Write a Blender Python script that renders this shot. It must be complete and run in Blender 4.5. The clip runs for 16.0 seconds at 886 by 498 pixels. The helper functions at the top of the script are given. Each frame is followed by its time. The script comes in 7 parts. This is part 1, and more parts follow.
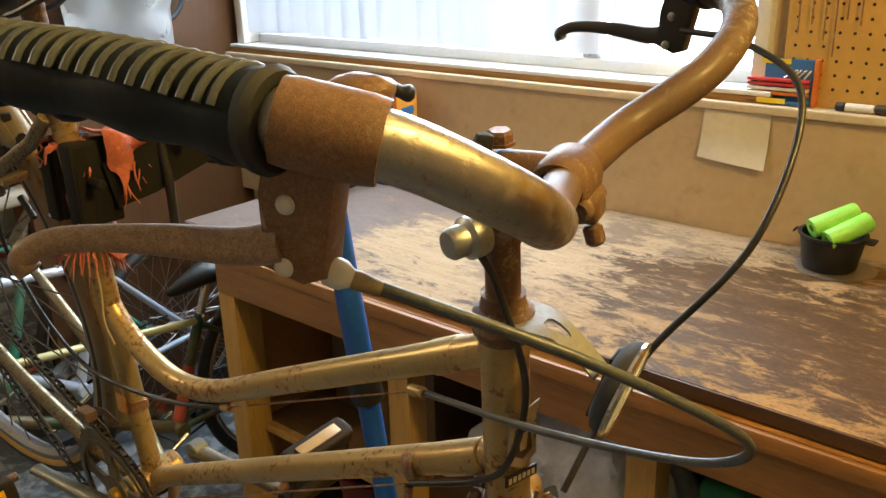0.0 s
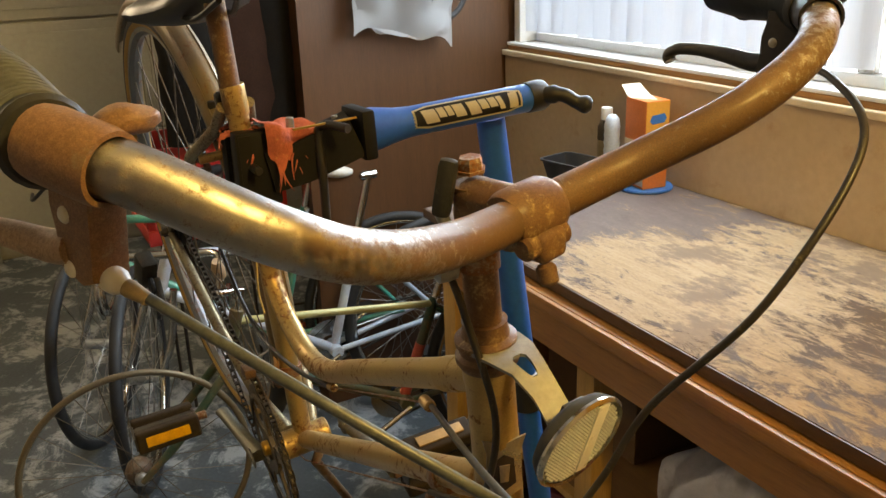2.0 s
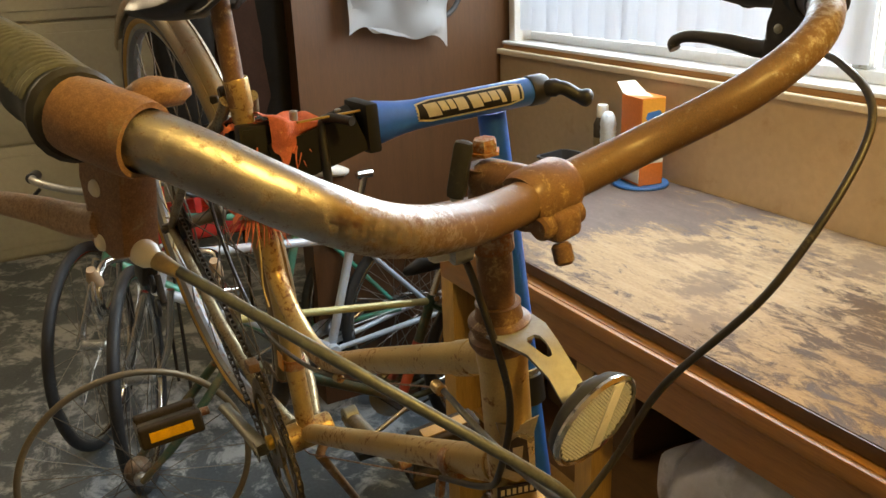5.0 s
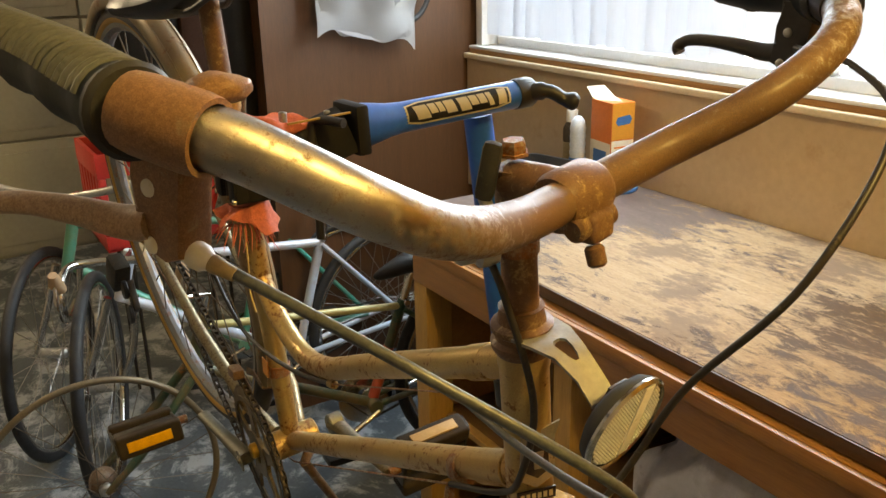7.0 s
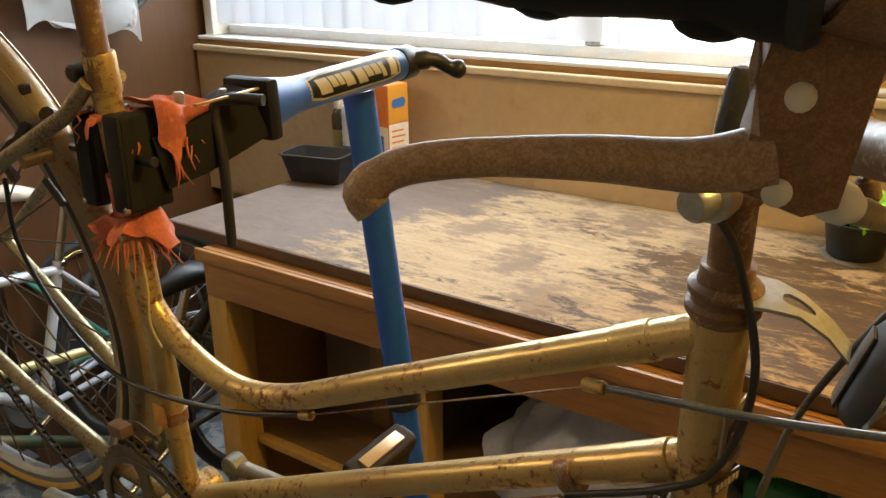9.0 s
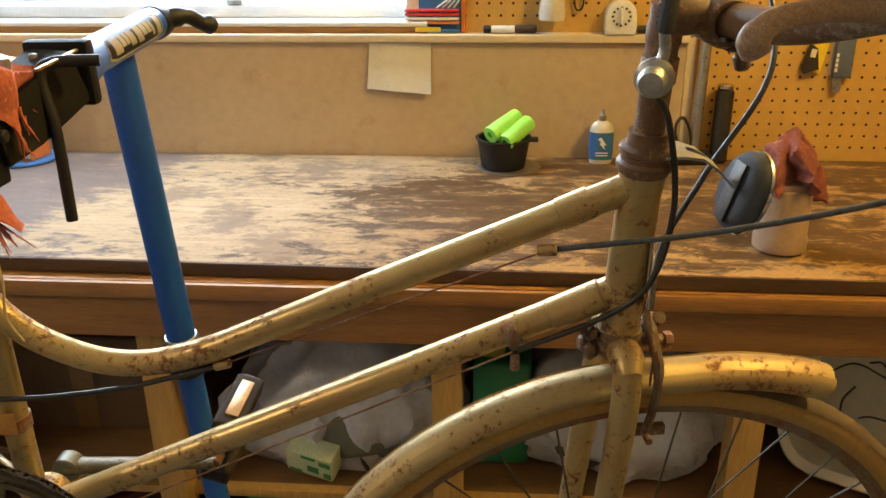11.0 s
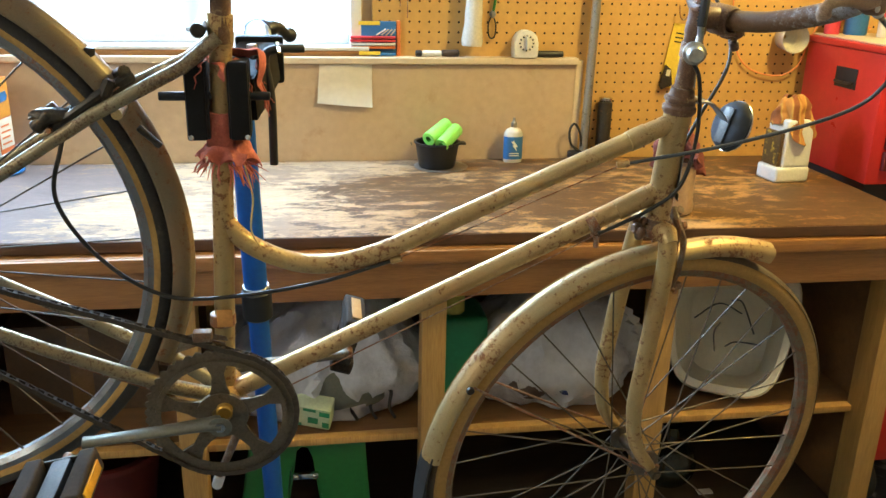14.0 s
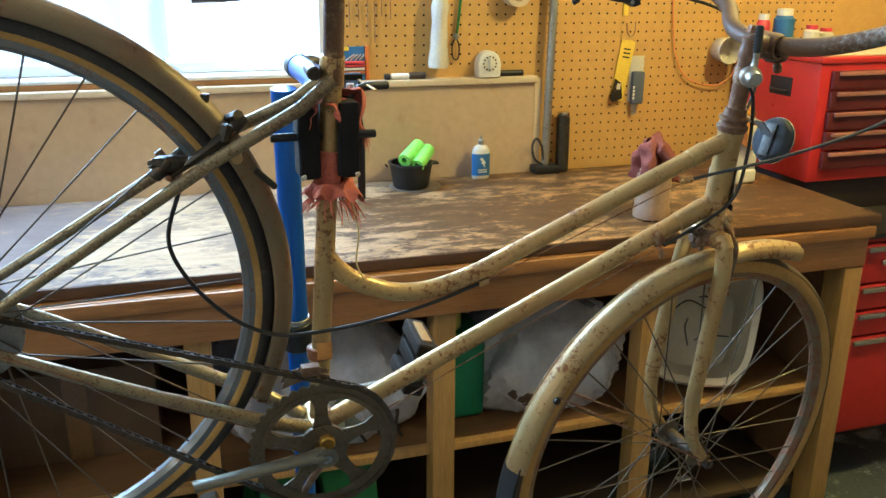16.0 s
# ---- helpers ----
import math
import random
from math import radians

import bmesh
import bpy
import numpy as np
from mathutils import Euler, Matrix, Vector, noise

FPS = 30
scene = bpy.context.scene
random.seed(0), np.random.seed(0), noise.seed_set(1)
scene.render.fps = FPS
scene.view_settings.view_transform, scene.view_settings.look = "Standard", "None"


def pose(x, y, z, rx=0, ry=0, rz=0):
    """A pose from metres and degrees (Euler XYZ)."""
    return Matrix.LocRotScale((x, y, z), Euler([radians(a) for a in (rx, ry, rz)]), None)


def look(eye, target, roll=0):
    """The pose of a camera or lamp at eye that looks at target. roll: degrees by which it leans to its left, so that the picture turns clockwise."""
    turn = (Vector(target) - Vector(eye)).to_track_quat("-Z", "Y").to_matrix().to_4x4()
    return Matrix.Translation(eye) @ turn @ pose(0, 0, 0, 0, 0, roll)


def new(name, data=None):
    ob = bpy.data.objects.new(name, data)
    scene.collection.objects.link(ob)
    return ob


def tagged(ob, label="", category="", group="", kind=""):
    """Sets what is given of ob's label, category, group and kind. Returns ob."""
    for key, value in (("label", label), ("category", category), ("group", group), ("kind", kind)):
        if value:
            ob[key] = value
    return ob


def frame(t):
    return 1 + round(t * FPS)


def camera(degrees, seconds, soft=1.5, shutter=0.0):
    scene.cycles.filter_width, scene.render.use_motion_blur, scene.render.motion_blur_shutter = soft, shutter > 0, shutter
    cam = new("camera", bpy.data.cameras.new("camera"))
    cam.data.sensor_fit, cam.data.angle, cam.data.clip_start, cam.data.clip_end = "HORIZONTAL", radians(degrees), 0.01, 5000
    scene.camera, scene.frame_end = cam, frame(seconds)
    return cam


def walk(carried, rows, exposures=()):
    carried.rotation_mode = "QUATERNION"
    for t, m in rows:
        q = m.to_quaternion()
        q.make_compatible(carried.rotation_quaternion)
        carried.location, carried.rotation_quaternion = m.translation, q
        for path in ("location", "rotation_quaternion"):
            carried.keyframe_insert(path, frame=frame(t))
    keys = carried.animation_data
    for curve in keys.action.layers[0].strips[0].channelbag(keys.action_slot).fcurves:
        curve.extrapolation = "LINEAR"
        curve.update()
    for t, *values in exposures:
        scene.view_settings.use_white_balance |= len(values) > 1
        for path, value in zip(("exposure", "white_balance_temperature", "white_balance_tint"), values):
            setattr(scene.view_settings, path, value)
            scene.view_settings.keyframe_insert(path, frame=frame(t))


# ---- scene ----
cam = camera(54.7, 16.0)
EXPOSURES = [(0, 0.54, 6700, 11), (1.0, 0.2, 7000, 12), (1.5, 0.35, 7100, 12), (2.0, 0.35, 7200, 12), (3.5, 0.53, 7400, 12), (4.5, 0.62, 7400, 12), (5.0, 0.35, 7300, 12), (8.2, 0.52, 7400, 12), (10.4, 0.36, 7000, 13), (11.2, 0.84, 6450, 11), (12.0, 1.23, 5750, 8), (12.5, 1.35, 5600, 7), (13.4, 1.43, 5400, 6), (14.0, 1.24, 5300, 5), (14.5, 0.78, 5250, 6), (15.0, 0.82, 5150, 5), (15.5, 1.18, 4950, 3), (16, 1.02, 4900, 2)]
PATH = [
    (0, (-0.01, -0.013, 1.508), (-1.224, 1.421, 0.823), -1.5),
    (0.5, (0.062, 0.058, 1.514), (-1.379, 1.264, 0.828), -1.3),
    (1, (0.094, 0.113, 1.515), (-1.46, 1.161, 0.819), -1.2),
    (1.5, (0.122, 0.125, 1.518), (-1.512, 1.056, 0.838), -1.5),
    (2, (0.124, 0.152, 1.519), (-1.543, 1.028, 0.845), -1.9),
    (2.5, (0.125, 0.169, 1.52), (-1.567, 0.993, 0.844), -2.3),
    (3, (0.125, 0.171, 1.516), (-1.563, 0.991, 0.825), -2.6),
    (3.5, (0.132, 0.162, 1.515), (-1.547, 0.987, 0.808), -2.6),
    (4, (0.146, 0.139, 1.504), (-1.526, 0.971, 0.786), -2.4),
    (4.5, (0.142, 0.124, 1.512), (-1.517, 0.991, 0.807), -2.0),
    (5, (0.125, 0.135, 1.509), (-1.535, 1.028, 0.84), -2.1),
    (5.2, (0.118, 0.138, 1.509), (-1.545, 1.034, 0.853), -2.2),
    (7.3, (0.084, 0.078, 1.506), (-1.491, 1.114, 0.84), -0.6),
    (7.5, (0.058, 0.044, 1.506), (-1.466, 1.16, 0.847), -0.3),
    (7.8, (-0.003, -0.004, 1.495), (-1.413, 1.257, 0.847), 0.0),
    (8, (-0.05, -0.029, 1.49), (-1.382, 1.311, 0.833), 0.9),
    (8.2, (-0.088, -0.037, 1.482), (-1.368, 1.347, 0.816), 0.6),
    (10.3, (-0.329, -0.099, 1.447), (-0.865, 1.696, 0.746), -1.8),
    (10.5, (-0.362, -0.138, 1.449), (-0.762, 1.681, 0.722), -1.9),
    (11, (-0.425, -0.236, 1.449), (-0.578, 1.61, 0.696), -0.6),
    (11.5, (-0.424, -0.375, 1.444), (-0.54, 1.477, 0.697), -0.5),
    (12, (-0.44, -0.507, 1.45), (-0.515, 1.351, 0.714), -0.7),
    (12.5, (-0.531, -0.577, 1.452), (-0.439, 1.282, 0.718), -0.2),
    (13, (-0.647, -0.634, 1.452), (-0.425, 1.219, 0.735), 0.4),
    (13.5, (-0.714, -0.665, 1.453), (-0.435, 1.19, 0.758), 1.2),
    (14, (-0.795, -0.621, 1.439), (-0.488, 1.244, 0.786), 1.4),
    (14.5, (-0.891, -0.518, 1.449), (-0.499, 1.336, 0.809), 1.0),
    (15, (-0.985, -0.536, 1.452), (-0.481, 1.289, 0.807), 0.8),
    (15.5, (-1.057, -0.579, 1.461), (-0.484, 1.229, 0.825), 0.6),
    (16, (-1.076, -0.602, 1.467), (-0.494, 1.207, 0.844), 0.4),
]
walk(cam, [(t, look(eye, target, roll)) for t, eye, target, roll in PATH], EXPOSURES)

# ---- daylight outside, one warm lamp and an added fill lamp inside ----
world = bpy.data.worlds.new("world")
scene.world = world
world.use_nodes = True
wn = world.node_tree
sky = wn.nodes.new("ShaderNodeTexSky")
sky.sky_type, sky.sun_disc = "NISHITA", False
sky.sun_elevation, sky.sun_rotation = radians(38), radians(200)
wn.nodes["Background"].inputs["Strength"].default_value = 0.12
wn.links.new(sky.outputs[0], wn.nodes["Background"].inputs["Color"])


def lamp(name, kind, m, energy, colour, **more):
    data = bpy.data.lights.new(name, kind)
    data.energy, data.color = energy, colour
    for key, value in more.items():
        if key == "size":
            data.size = value
        elif key == "size_y":
            data.shape, data.size_y = "RECTANGLE", value
        elif key == "radius":
            data.shadow_soft_size = value
        elif key == "angle":
            data.angle = value
    ob = new(name, data)
    ob.matrix_world = m
    return ob


WINDOW_L, WINDOW_R, WINDOW_B, WINDOW_T = -2.38, -0.64, 1.195, 2.05
WALL_Y, BOARD_Y, LEFT_X, RIGHT_X, BACK_Y, DOOR_X, TOP_Z = 1.80, 1.755, -2.42, 2.1, -2.4, -4.75, 2.45

lamp("sun", "SUN", look((-2.5, 6, 4.5), (-1.5, 1.8, 1.5)), 2.0, (1.0, 0.95, 0.88), angle=radians(0.6))
lamp("window_daylight", "AREA", look((-1.51, 1.73, 1.84), (-1.51, 0.0, 0.75)), 40, (0.66, 0.83, 1.0), size=1.66, size_y=0.34)
lamp("bench_bulb", "POINT", pose(0.58, 0.70, 2.3), 42, (1.0, 0.70, 0.20), radius=0.07)
# unseen point lamp added to brighten the garage's door, floor and left side
lamp("garage_fill", "POINT", pose(-3.3, -0.5, 2.28), 33, (1.0, 0.84, 0.60), radius=0.09)


# ---- shapes ----
def finish(bm, name, material, parent=None, label="", smooth=40.0):
    bmesh.ops.recalc_face_normals(bm, faces=bm.faces)
    if smooth:
        for f in bm.faces:
            f.smooth = True
        for e in bm.edges:
            if len(e.link_faces) == 2 and e.calc_face_angle(0.0) > radians(smooth):
                e.smooth = False
    mesh = bpy.data.meshes.new(name)
    bm.to_mesh(mesh)
    bm.free()
    mesh.materials.append(material)
    ob = new(name, mesh)
    if parent is not None:
        ob.parent = parent
        ob.matrix_parent_inverse = parent.matrix_basis.inverted()
    if label:
        ob["label"] = label
    return ob


def part(name, bm, material, parent, label="", smooth=40.0):
    return finish(bm, name, material, parent, label, smooth)


def thing(name, at, label, category, group="", kind=""):
    ob = new(name)
    ob.empty_display_size = 0.05
    ob.matrix_basis = Matrix.Translation(at)
    return tagged(ob, label, category, group, kind)


def box(lo, hi, bevel=0.0, bm=None, m=None, segments=2):
    bm = bm or bmesh.new()
    made = bmesh.ops.create_cube(bm, size=1.0)["verts"]
    lo, hi = Vector(lo), Vector(hi)
    bmesh.ops.scale(bm, vec=hi - lo, verts=made)
    bmesh.ops.translate(bm, vec=(lo + hi) / 2, verts=made)
    if bevel:
        edges = list({e for v in made for e in v.link_edges})
        got = bmesh.ops.bevel(bm, geom=edges, offset=bevel, segments=segments, profile=0.6, affect="EDGES")
        made = list({v for f in got["faces"] for v in f.verts} | {v for v in made if v.is_valid})
    if m is not None:
        bmesh.ops.transform(bm, matrix=m, verts=made)
    return bm


def smooth_path(points, steps=8, closed=False):
    """A Catmull-Rom curve through the points."""
    p = [Vector(q) for q in points]
    n, out = len(p), []
    for i in range(n if closed else n - 1):
        a = p[(i - 1) % n] if closed or i else p[0] * 2 - p[1]
        b, c = p[i], p[(i + 1) % n]
        d = p[(i + 2) % n] if closed or i + 2 < n else p[-1] * 2 - p[-2]
        for k in range(steps):
            t = k / steps
            out.append(0.5 * (2 * b + (c - a) * t + (2 * a - 5 * b + 4 * c - d) * t * t + (3 * b - a - 3 * c + d) * t ** 3))
    return out if closed else out + [p[-1]]


def sweep(points, radius, sides=14, closed=False, bm=None, caps=True, profile=None, up=None):
    """A tube along points; radius a number or one for each point; profile: (u, v) pairs in place of a circle."""
    bm = bm or bmesh.new()
    p = [Vector(q) for q in points]
    n = len(p)
    r = radius if isinstance(radius, (list, tuple)) else [radius] * n
    ring = profile or [(math.cos(2 * math.pi * k / sides), math.sin(2 * math.pi * k / sides)) for k in range(sides)]
    side, loops = None, []
    for i in range(n):
        a = p[(i - 1) % n] if closed or i else p[0]
        b = p[(i + 1) % n] if closed or i + 1 < n else p[-1]
        d = (b - a).normalized()
        if up is not None:
            side = Vector(up).cross(d)
        elif side is None:
            side = d.orthogonal()
        side = (side - d * side.dot(d)).normalized()
        other = d.cross(side)
        loops.append([bm.verts.new(p[i] + r[i] * (u * side + v * other)) for u, v in ring])
    k = len(ring)
    for i in range(n if closed else n - 1):
        a, b = loops[i], loops[(i + 1) % n]
        for j in range(k):
            bm.faces.new((a[j], a[(j + 1) % k], b[(j + 1) % k], b[j]))
    if caps and not closed:
        bm.faces.new(loops[0][::-1])
        bm.faces.new(loops[-1])
    return bm


def lathe(profile, m=None, sides=24, bm=None):
    """(radius, height) pairs turned round the z axis, then placed by m."""
    bm = bm or bmesh.new()
    m = m or Matrix()
    loops = []
    for r, z in profile:
        if r < 1e-6:
            loops.append([bm.verts.new(m @ Vector((0, 0, z)))])
        else:
            loops.append([bm.verts.new(m @ Vector((r * math.cos(2 * math.pi * k / sides), r * math.sin(2 * math.pi * k / sides), z))) for k in range(sides)])
    for a, b in zip(loops, loops[1:]):
        for j in range(sides):
            q = [a[j % len(a)], a[(j + 1) % len(a)], b[(j + 1) % len(b)], b[j % len(b)]]
            q = [v for i, v in enumerate(q) if v not in q[:i]]
            if len(q) > 2:
                bm.faces.new(q)
    return bm


def axis(a, b):
    """A pose at a whose z axis points to b."""
    a, b = Vector(a), Vector(b)
    return Matrix.Translation(a) @ (b - a).to_track_quat("Z", "Y").to_matrix().to_4x4()


def rod(a, b, r, bm=None, sides=14, bevel=0.0):
    n = (Vector(b) - Vector(a)).length
    c = min(bevel, r * 0.8, n * 0.4)
    rings = [(0, 0), (r - c, 0), (r, c), (r, n - c), (r - c, n), (0, n)] if c else [(0, 0), (r, 0), (r, n), (0, n)]
    return lathe(rings, axis(a, b), sides, bm)


def slab(outline, thick, m=None, bevel=0.0, bm=None):
    """A flat plate with an outline of (x, y) pairs, thick along z from 0."""
    bm = bm or bmesh.new()
    bottom = [bm.verts.new((x, y, 0)) for x, y in outline]
    top = [bm.verts.new((x, y, thick)) for x, y in outline]
    n = len(outline)
    faces = [bm.faces.new(bottom[::-1]), bm.faces.new(top)] + [bm.faces.new((bottom[i], bottom[(i + 1) % n], top[(i + 1) % n], top[i])) for i in range(n)]
    verts = bottom + top
    if bevel:
        edges = list(faces[0].edges) + list(faces[1].edges)
        got = bmesh.ops.bevel(bm, geom=edges, offset=bevel, segments=2, profile=0.6, affect="EDGES")
        verts = list({v for f in got["faces"] for v in f.verts} | {v for v in verts if v.is_valid})
    if m is not None:
        bmesh.ops.transform(bm, matrix=m, verts=verts)
    return bm


def cloth(points, nx, ny, m=None, crumple=0.0, scale=8.0, thick=0.0, seed=0.0):
    """A sheet over a function points(u, v), crumpled by noise."""
    bm = bmesh.new()
    grid = []
    for j in range(ny + 1):
        row = []
        for i in range(nx + 1):
            p = Vector(points(i / nx, j / ny))
            if crumple:
                p += crumple * noise.noise_vector(p * scale + Vector((seed, seed * 2, -seed)))
            row.append(bm.verts.new(p))
        grid.append(row)
    for j in range(ny):
        for i in range(nx):
            bm.faces.new((grid[j][i], grid[j][i + 1], grid[j + 1][i + 1], grid[j + 1][i]))
    if thick:
        bmesh.ops.recalc_face_normals(bm, faces=bm.faces)
        bmesh.ops.solidify(bm, geom=bm.faces[:], thickness=thick)
    if m is not None:
        bmesh.ops.transform(bm, matrix=m, verts=bm.verts)
    return bm


def blob(centre, size, crumple=0.15, scale=6.0, subdivisions=4, seed=0.0, flat=None):
    """A lumpy closed form, like a filled bag; flat: the height below which it is pressed flat."""
    bm = bmesh.new()
    bmesh.ops.create_icosphere(bm, subdivisions=subdivisions, radius=1.0)
    for v in bm.verts:
        d = v.co.normalized()
        k = 1 + crumple * noise.noise(d * scale * 0.4 + Vector((seed, 0, 0))) + crumple * 0.7 * abs(noise.noise(d * scale + Vector((0, seed, 0)))) + crumple * 0.35 * noise.noise(d * scale * 2.6)
        v.co = Vector((d.x * size[0] * k + centre[0], d.y * size[1] * k + centre[1], d.z * size[2] * k + centre[2]))
        if flat is not None and v.co.z < flat:
            v.co.z = flat
    return bm


# ---- materials ----
class Nodes:
    def __init__(self, name):
        self.material = bpy.data.materials.new(name)
        self.material.use_nodes = True
        self.tree = self.material.node_tree
        self.bsdf = self.tree.nodes["Principled BSDF"]
        self.where = self.add("ShaderNodeTexCoord").outputs["Object"]

    def add(self, kind, **values):
        node = self.tree.nodes.new(kind)
        for key, value in values.items():
            if key == "ramp":
                ramp = node.color_ramp
                while len(ramp.elements) < len(value):
                    ramp.elements.new(0.5)
                for e, (at, c) in zip(ramp.elements, value):
                    e.position, e.color = at, (*c, 1) if len(c) == 3 else c
            elif key == "blend_type":
                node.blend_type = value
            elif key == "data_type":
                node.data_type = value
            elif key == "operation":
                node.operation = value
        return node

    def link(self, a, b):
        self.tree.links.new(a, b)

    def stretch(self, scale):
        node = self.add("ShaderNodeMapping")
        node.inputs["Scale"].default_value = scale
        self.link(self.where, node.inputs["Vector"])
        return node.outputs[0]

    def noise(self, scale, detail=6.0, rough=0.6, vector=None, distortion=0.0):
        node = self.add("ShaderNodeTexNoise")
        node.inputs["Scale"].default_value, node.inputs["Detail"].default_value = scale, detail
        node.inputs["Roughness"].default_value, node.inputs["Distortion"].default_value = rough, distortion
        self.link(vector or self.where, node.inputs["Vector"])
        return node.outputs["Fac"]

    def ramp(self, fac, stops):
        node = self.add("ShaderNodeValToRGB", ramp=stops)
        self.link(fac, node.inputs["Fac"])
        return node.outputs["Color"]

    def mix(self, fac, a, b, blend="MIX"):
        node = self.add("ShaderNodeMix", data_type="RGBA", blend_type=blend)
        for socket, value in ((node.inputs[0], fac), (node.inputs[6], a), (node.inputs[7], b)):
            if isinstance(value, (int, float)):
                socket.default_value = value
            elif isinstance(value, tuple):
                socket.default_value = (*value, 1)
            else:
                self.link(value, socket)
        return node.outputs[2]

    def grey(self, fac, lo, hi):
        node = self.add("ShaderNodeMapRange")
        node.inputs["To Min"].default_value, node.inputs["To Max"].default_value = lo, hi
        self.link(fac, node.inputs["Value"])
        return node.outputs[0]

    def put(self, key, value):
        socket = self.bsdf.inputs[key]
        if isinstance(value, (int, float)):
            socket.default_value = value
        elif isinstance(value, tuple):
            socket.default_value = (*value, 1)
        else:
            self.link(value, socket)

    def bump(self, height, strength=0.3, distance=0.002):
        node = self.add("ShaderNodeBump")
        node.inputs["Strength"].default_value, node.inputs["Distance"].default_value = strength, distance
        self.link(height, node.inputs["Height"])
        self.link(node.outputs[0], self.bsdf.inputs["Normal"])


def dim(c, k):
    return tuple(min(1.0, x * k) for x in c)


def plain(name, colour, rough=0.5, metal=0.0, vary=0.25, scale=40.0, bump=0.15, distance=0.0008, dirt=None, dirt_amount=0.45):
    """Colour with fine grain, blotches, uneven gloss and slight relief."""
    n = Nodes(name)
    fine, broad = n.noise(scale * 4, 4), n.noise(scale * 0.35, 6)
    c = n.ramp(fine, [(0.3, dim(colour, 1 - vary * 0.6)), (0.7, dim(colour, 1 + vary * 0.4))])
    c = n.mix(n.ramp(broad, [(0.35, (0, 0, 0)), (0.7, (1, 1, 1))]), c, n.mix(0.5, c, dim(colour, 1 - vary)))
    if dirt:
        mask = n.ramp(n.noise(scale * 0.9, 9, 0.7), [(dirt_amount + 0.08, (0, 0, 0)), (dirt_amount + 0.2, (1, 1, 1))])
        c = n.mix(mask, c, dirt)
    n.put("Base Color", c)
    n.put("Roughness", n.grey(broad, max(0.03, rough - 0.12), min(1.0, rough + 0.12)))
    n.put("Metallic", metal)
    if bump:
        n.bump(fine, bump, distance)
    return n.material


def wood(name, dark, light, along=(1, 14, 14), rough=0.55, scale=9.0, worn=None):
    n = Nodes(name)
    v = n.stretch(along)
    grain, fibre = n.noise(scale * 0.4, 8, 0.65, v, 0.6), n.noise(scale * 3.0, 5, 0.6, v)
    c = n.ramp(grain, [(0.25, dark), (0.5, tuple((a + b) / 2 for a, b in zip(dark, light))), (0.75, light)])
    c = n.mix(0.35, c, n.ramp(fibre, [(0.3, dim(dark, 0.7)), (0.7, dim(light, 1.1))]))
    if worn:
        c = n.mix(n.ramp(n.noise(3.5, 10, 0.75), [(0.52, (0, 0, 0)), (0.62, (1, 1, 1))]), c, worn)
    n.put("Base Color", c)
    n.put("Roughness", n.grey(fibre, rough - 0.1, rough + 0.15))
    n.bump(fibre, 0.25, 0.001)
    return n.material


def glass_like(name, colour, rough=0.05, transmission=1.0, ior=1.45):
    n = Nodes(name)
    n.put("Base Color", colour)
    n.put("Roughness", rough)
    n.put("Transmission Weight", transmission)
    n.put("IOR", ior)
    return n.material


def rusted(name, metal_colour, amount, rough=0.28, scale=26.0, rust=((0.16, 0.055, 0.018), (0.36, 0.15, 0.045)), worst=None, relief=0.5):
    """Plated or bare metal under patches of rust; amount 0 to 1; worst: a point round which it is rustiest, a radius and how much more."""
    n = Nodes(name)
    big, pit, fine = n.noise(scale, 10, 0.72), n.noise(scale * 7, 6, 0.7), n.noise(scale * 24, 3)
    rough_mask = n.mix(0.35, big, pit)
    if worst:
        gap = n.add("ShaderNodeVectorMath", operation="DISTANCE")
        gap.inputs[1].default_value = worst[0]
        n.link(n.where, gap.inputs[0])
        more = n.add("ShaderNodeMapRange")
        for key, value in (("From Min", worst[1] * 0.4), ("From Max", worst[1]), ("To Min", worst[2]), ("To Max", 0.0)):
            more.inputs[key].default_value = value
        n.link(gap.outputs["Value"], more.inputs["Value"])
        total = n.add("ShaderNodeMath", operation="ADD")
        n.link(rough_mask, total.inputs[0])
        n.link(more.outputs[0], total.inputs[1])
        rough_mask = total.outputs[0]
    k = 0.66 - 0.34 * amount
    mask = n.ramp(rough_mask, [(k - 0.05, (0, 0, 0)), (k + 0.06, (1, 1, 1))])
    brown = n.ramp(n.mix(0.5, pit, fine), [(0.25, dim(rust[0], 0.6)), (0.45, rust[0]), (0.7, rust[1])])
    n.put("Base Color", n.mix(mask, n.ramp(big, [(0.3, dim(metal_colour, 0.75)), (0.7, metal_colour)]), brown))
    inverse = n.ramp(mask, [(0.0, (1, 1, 1)), (1.0, (0, 0, 0))])
    n.put("Metallic", inverse)
    n.put("Roughness", n.grey(n.mix(0.3, mask, pit), rough - 0.08, 0.78))
    n.put("Coat Weight", 0.25)
    n.put("Coat Roughness", 0.3)
    n.bump(n.mix(0.5, mask, n.mix(0.5, pit, fine)), relief, 0.0012)
    return n.material


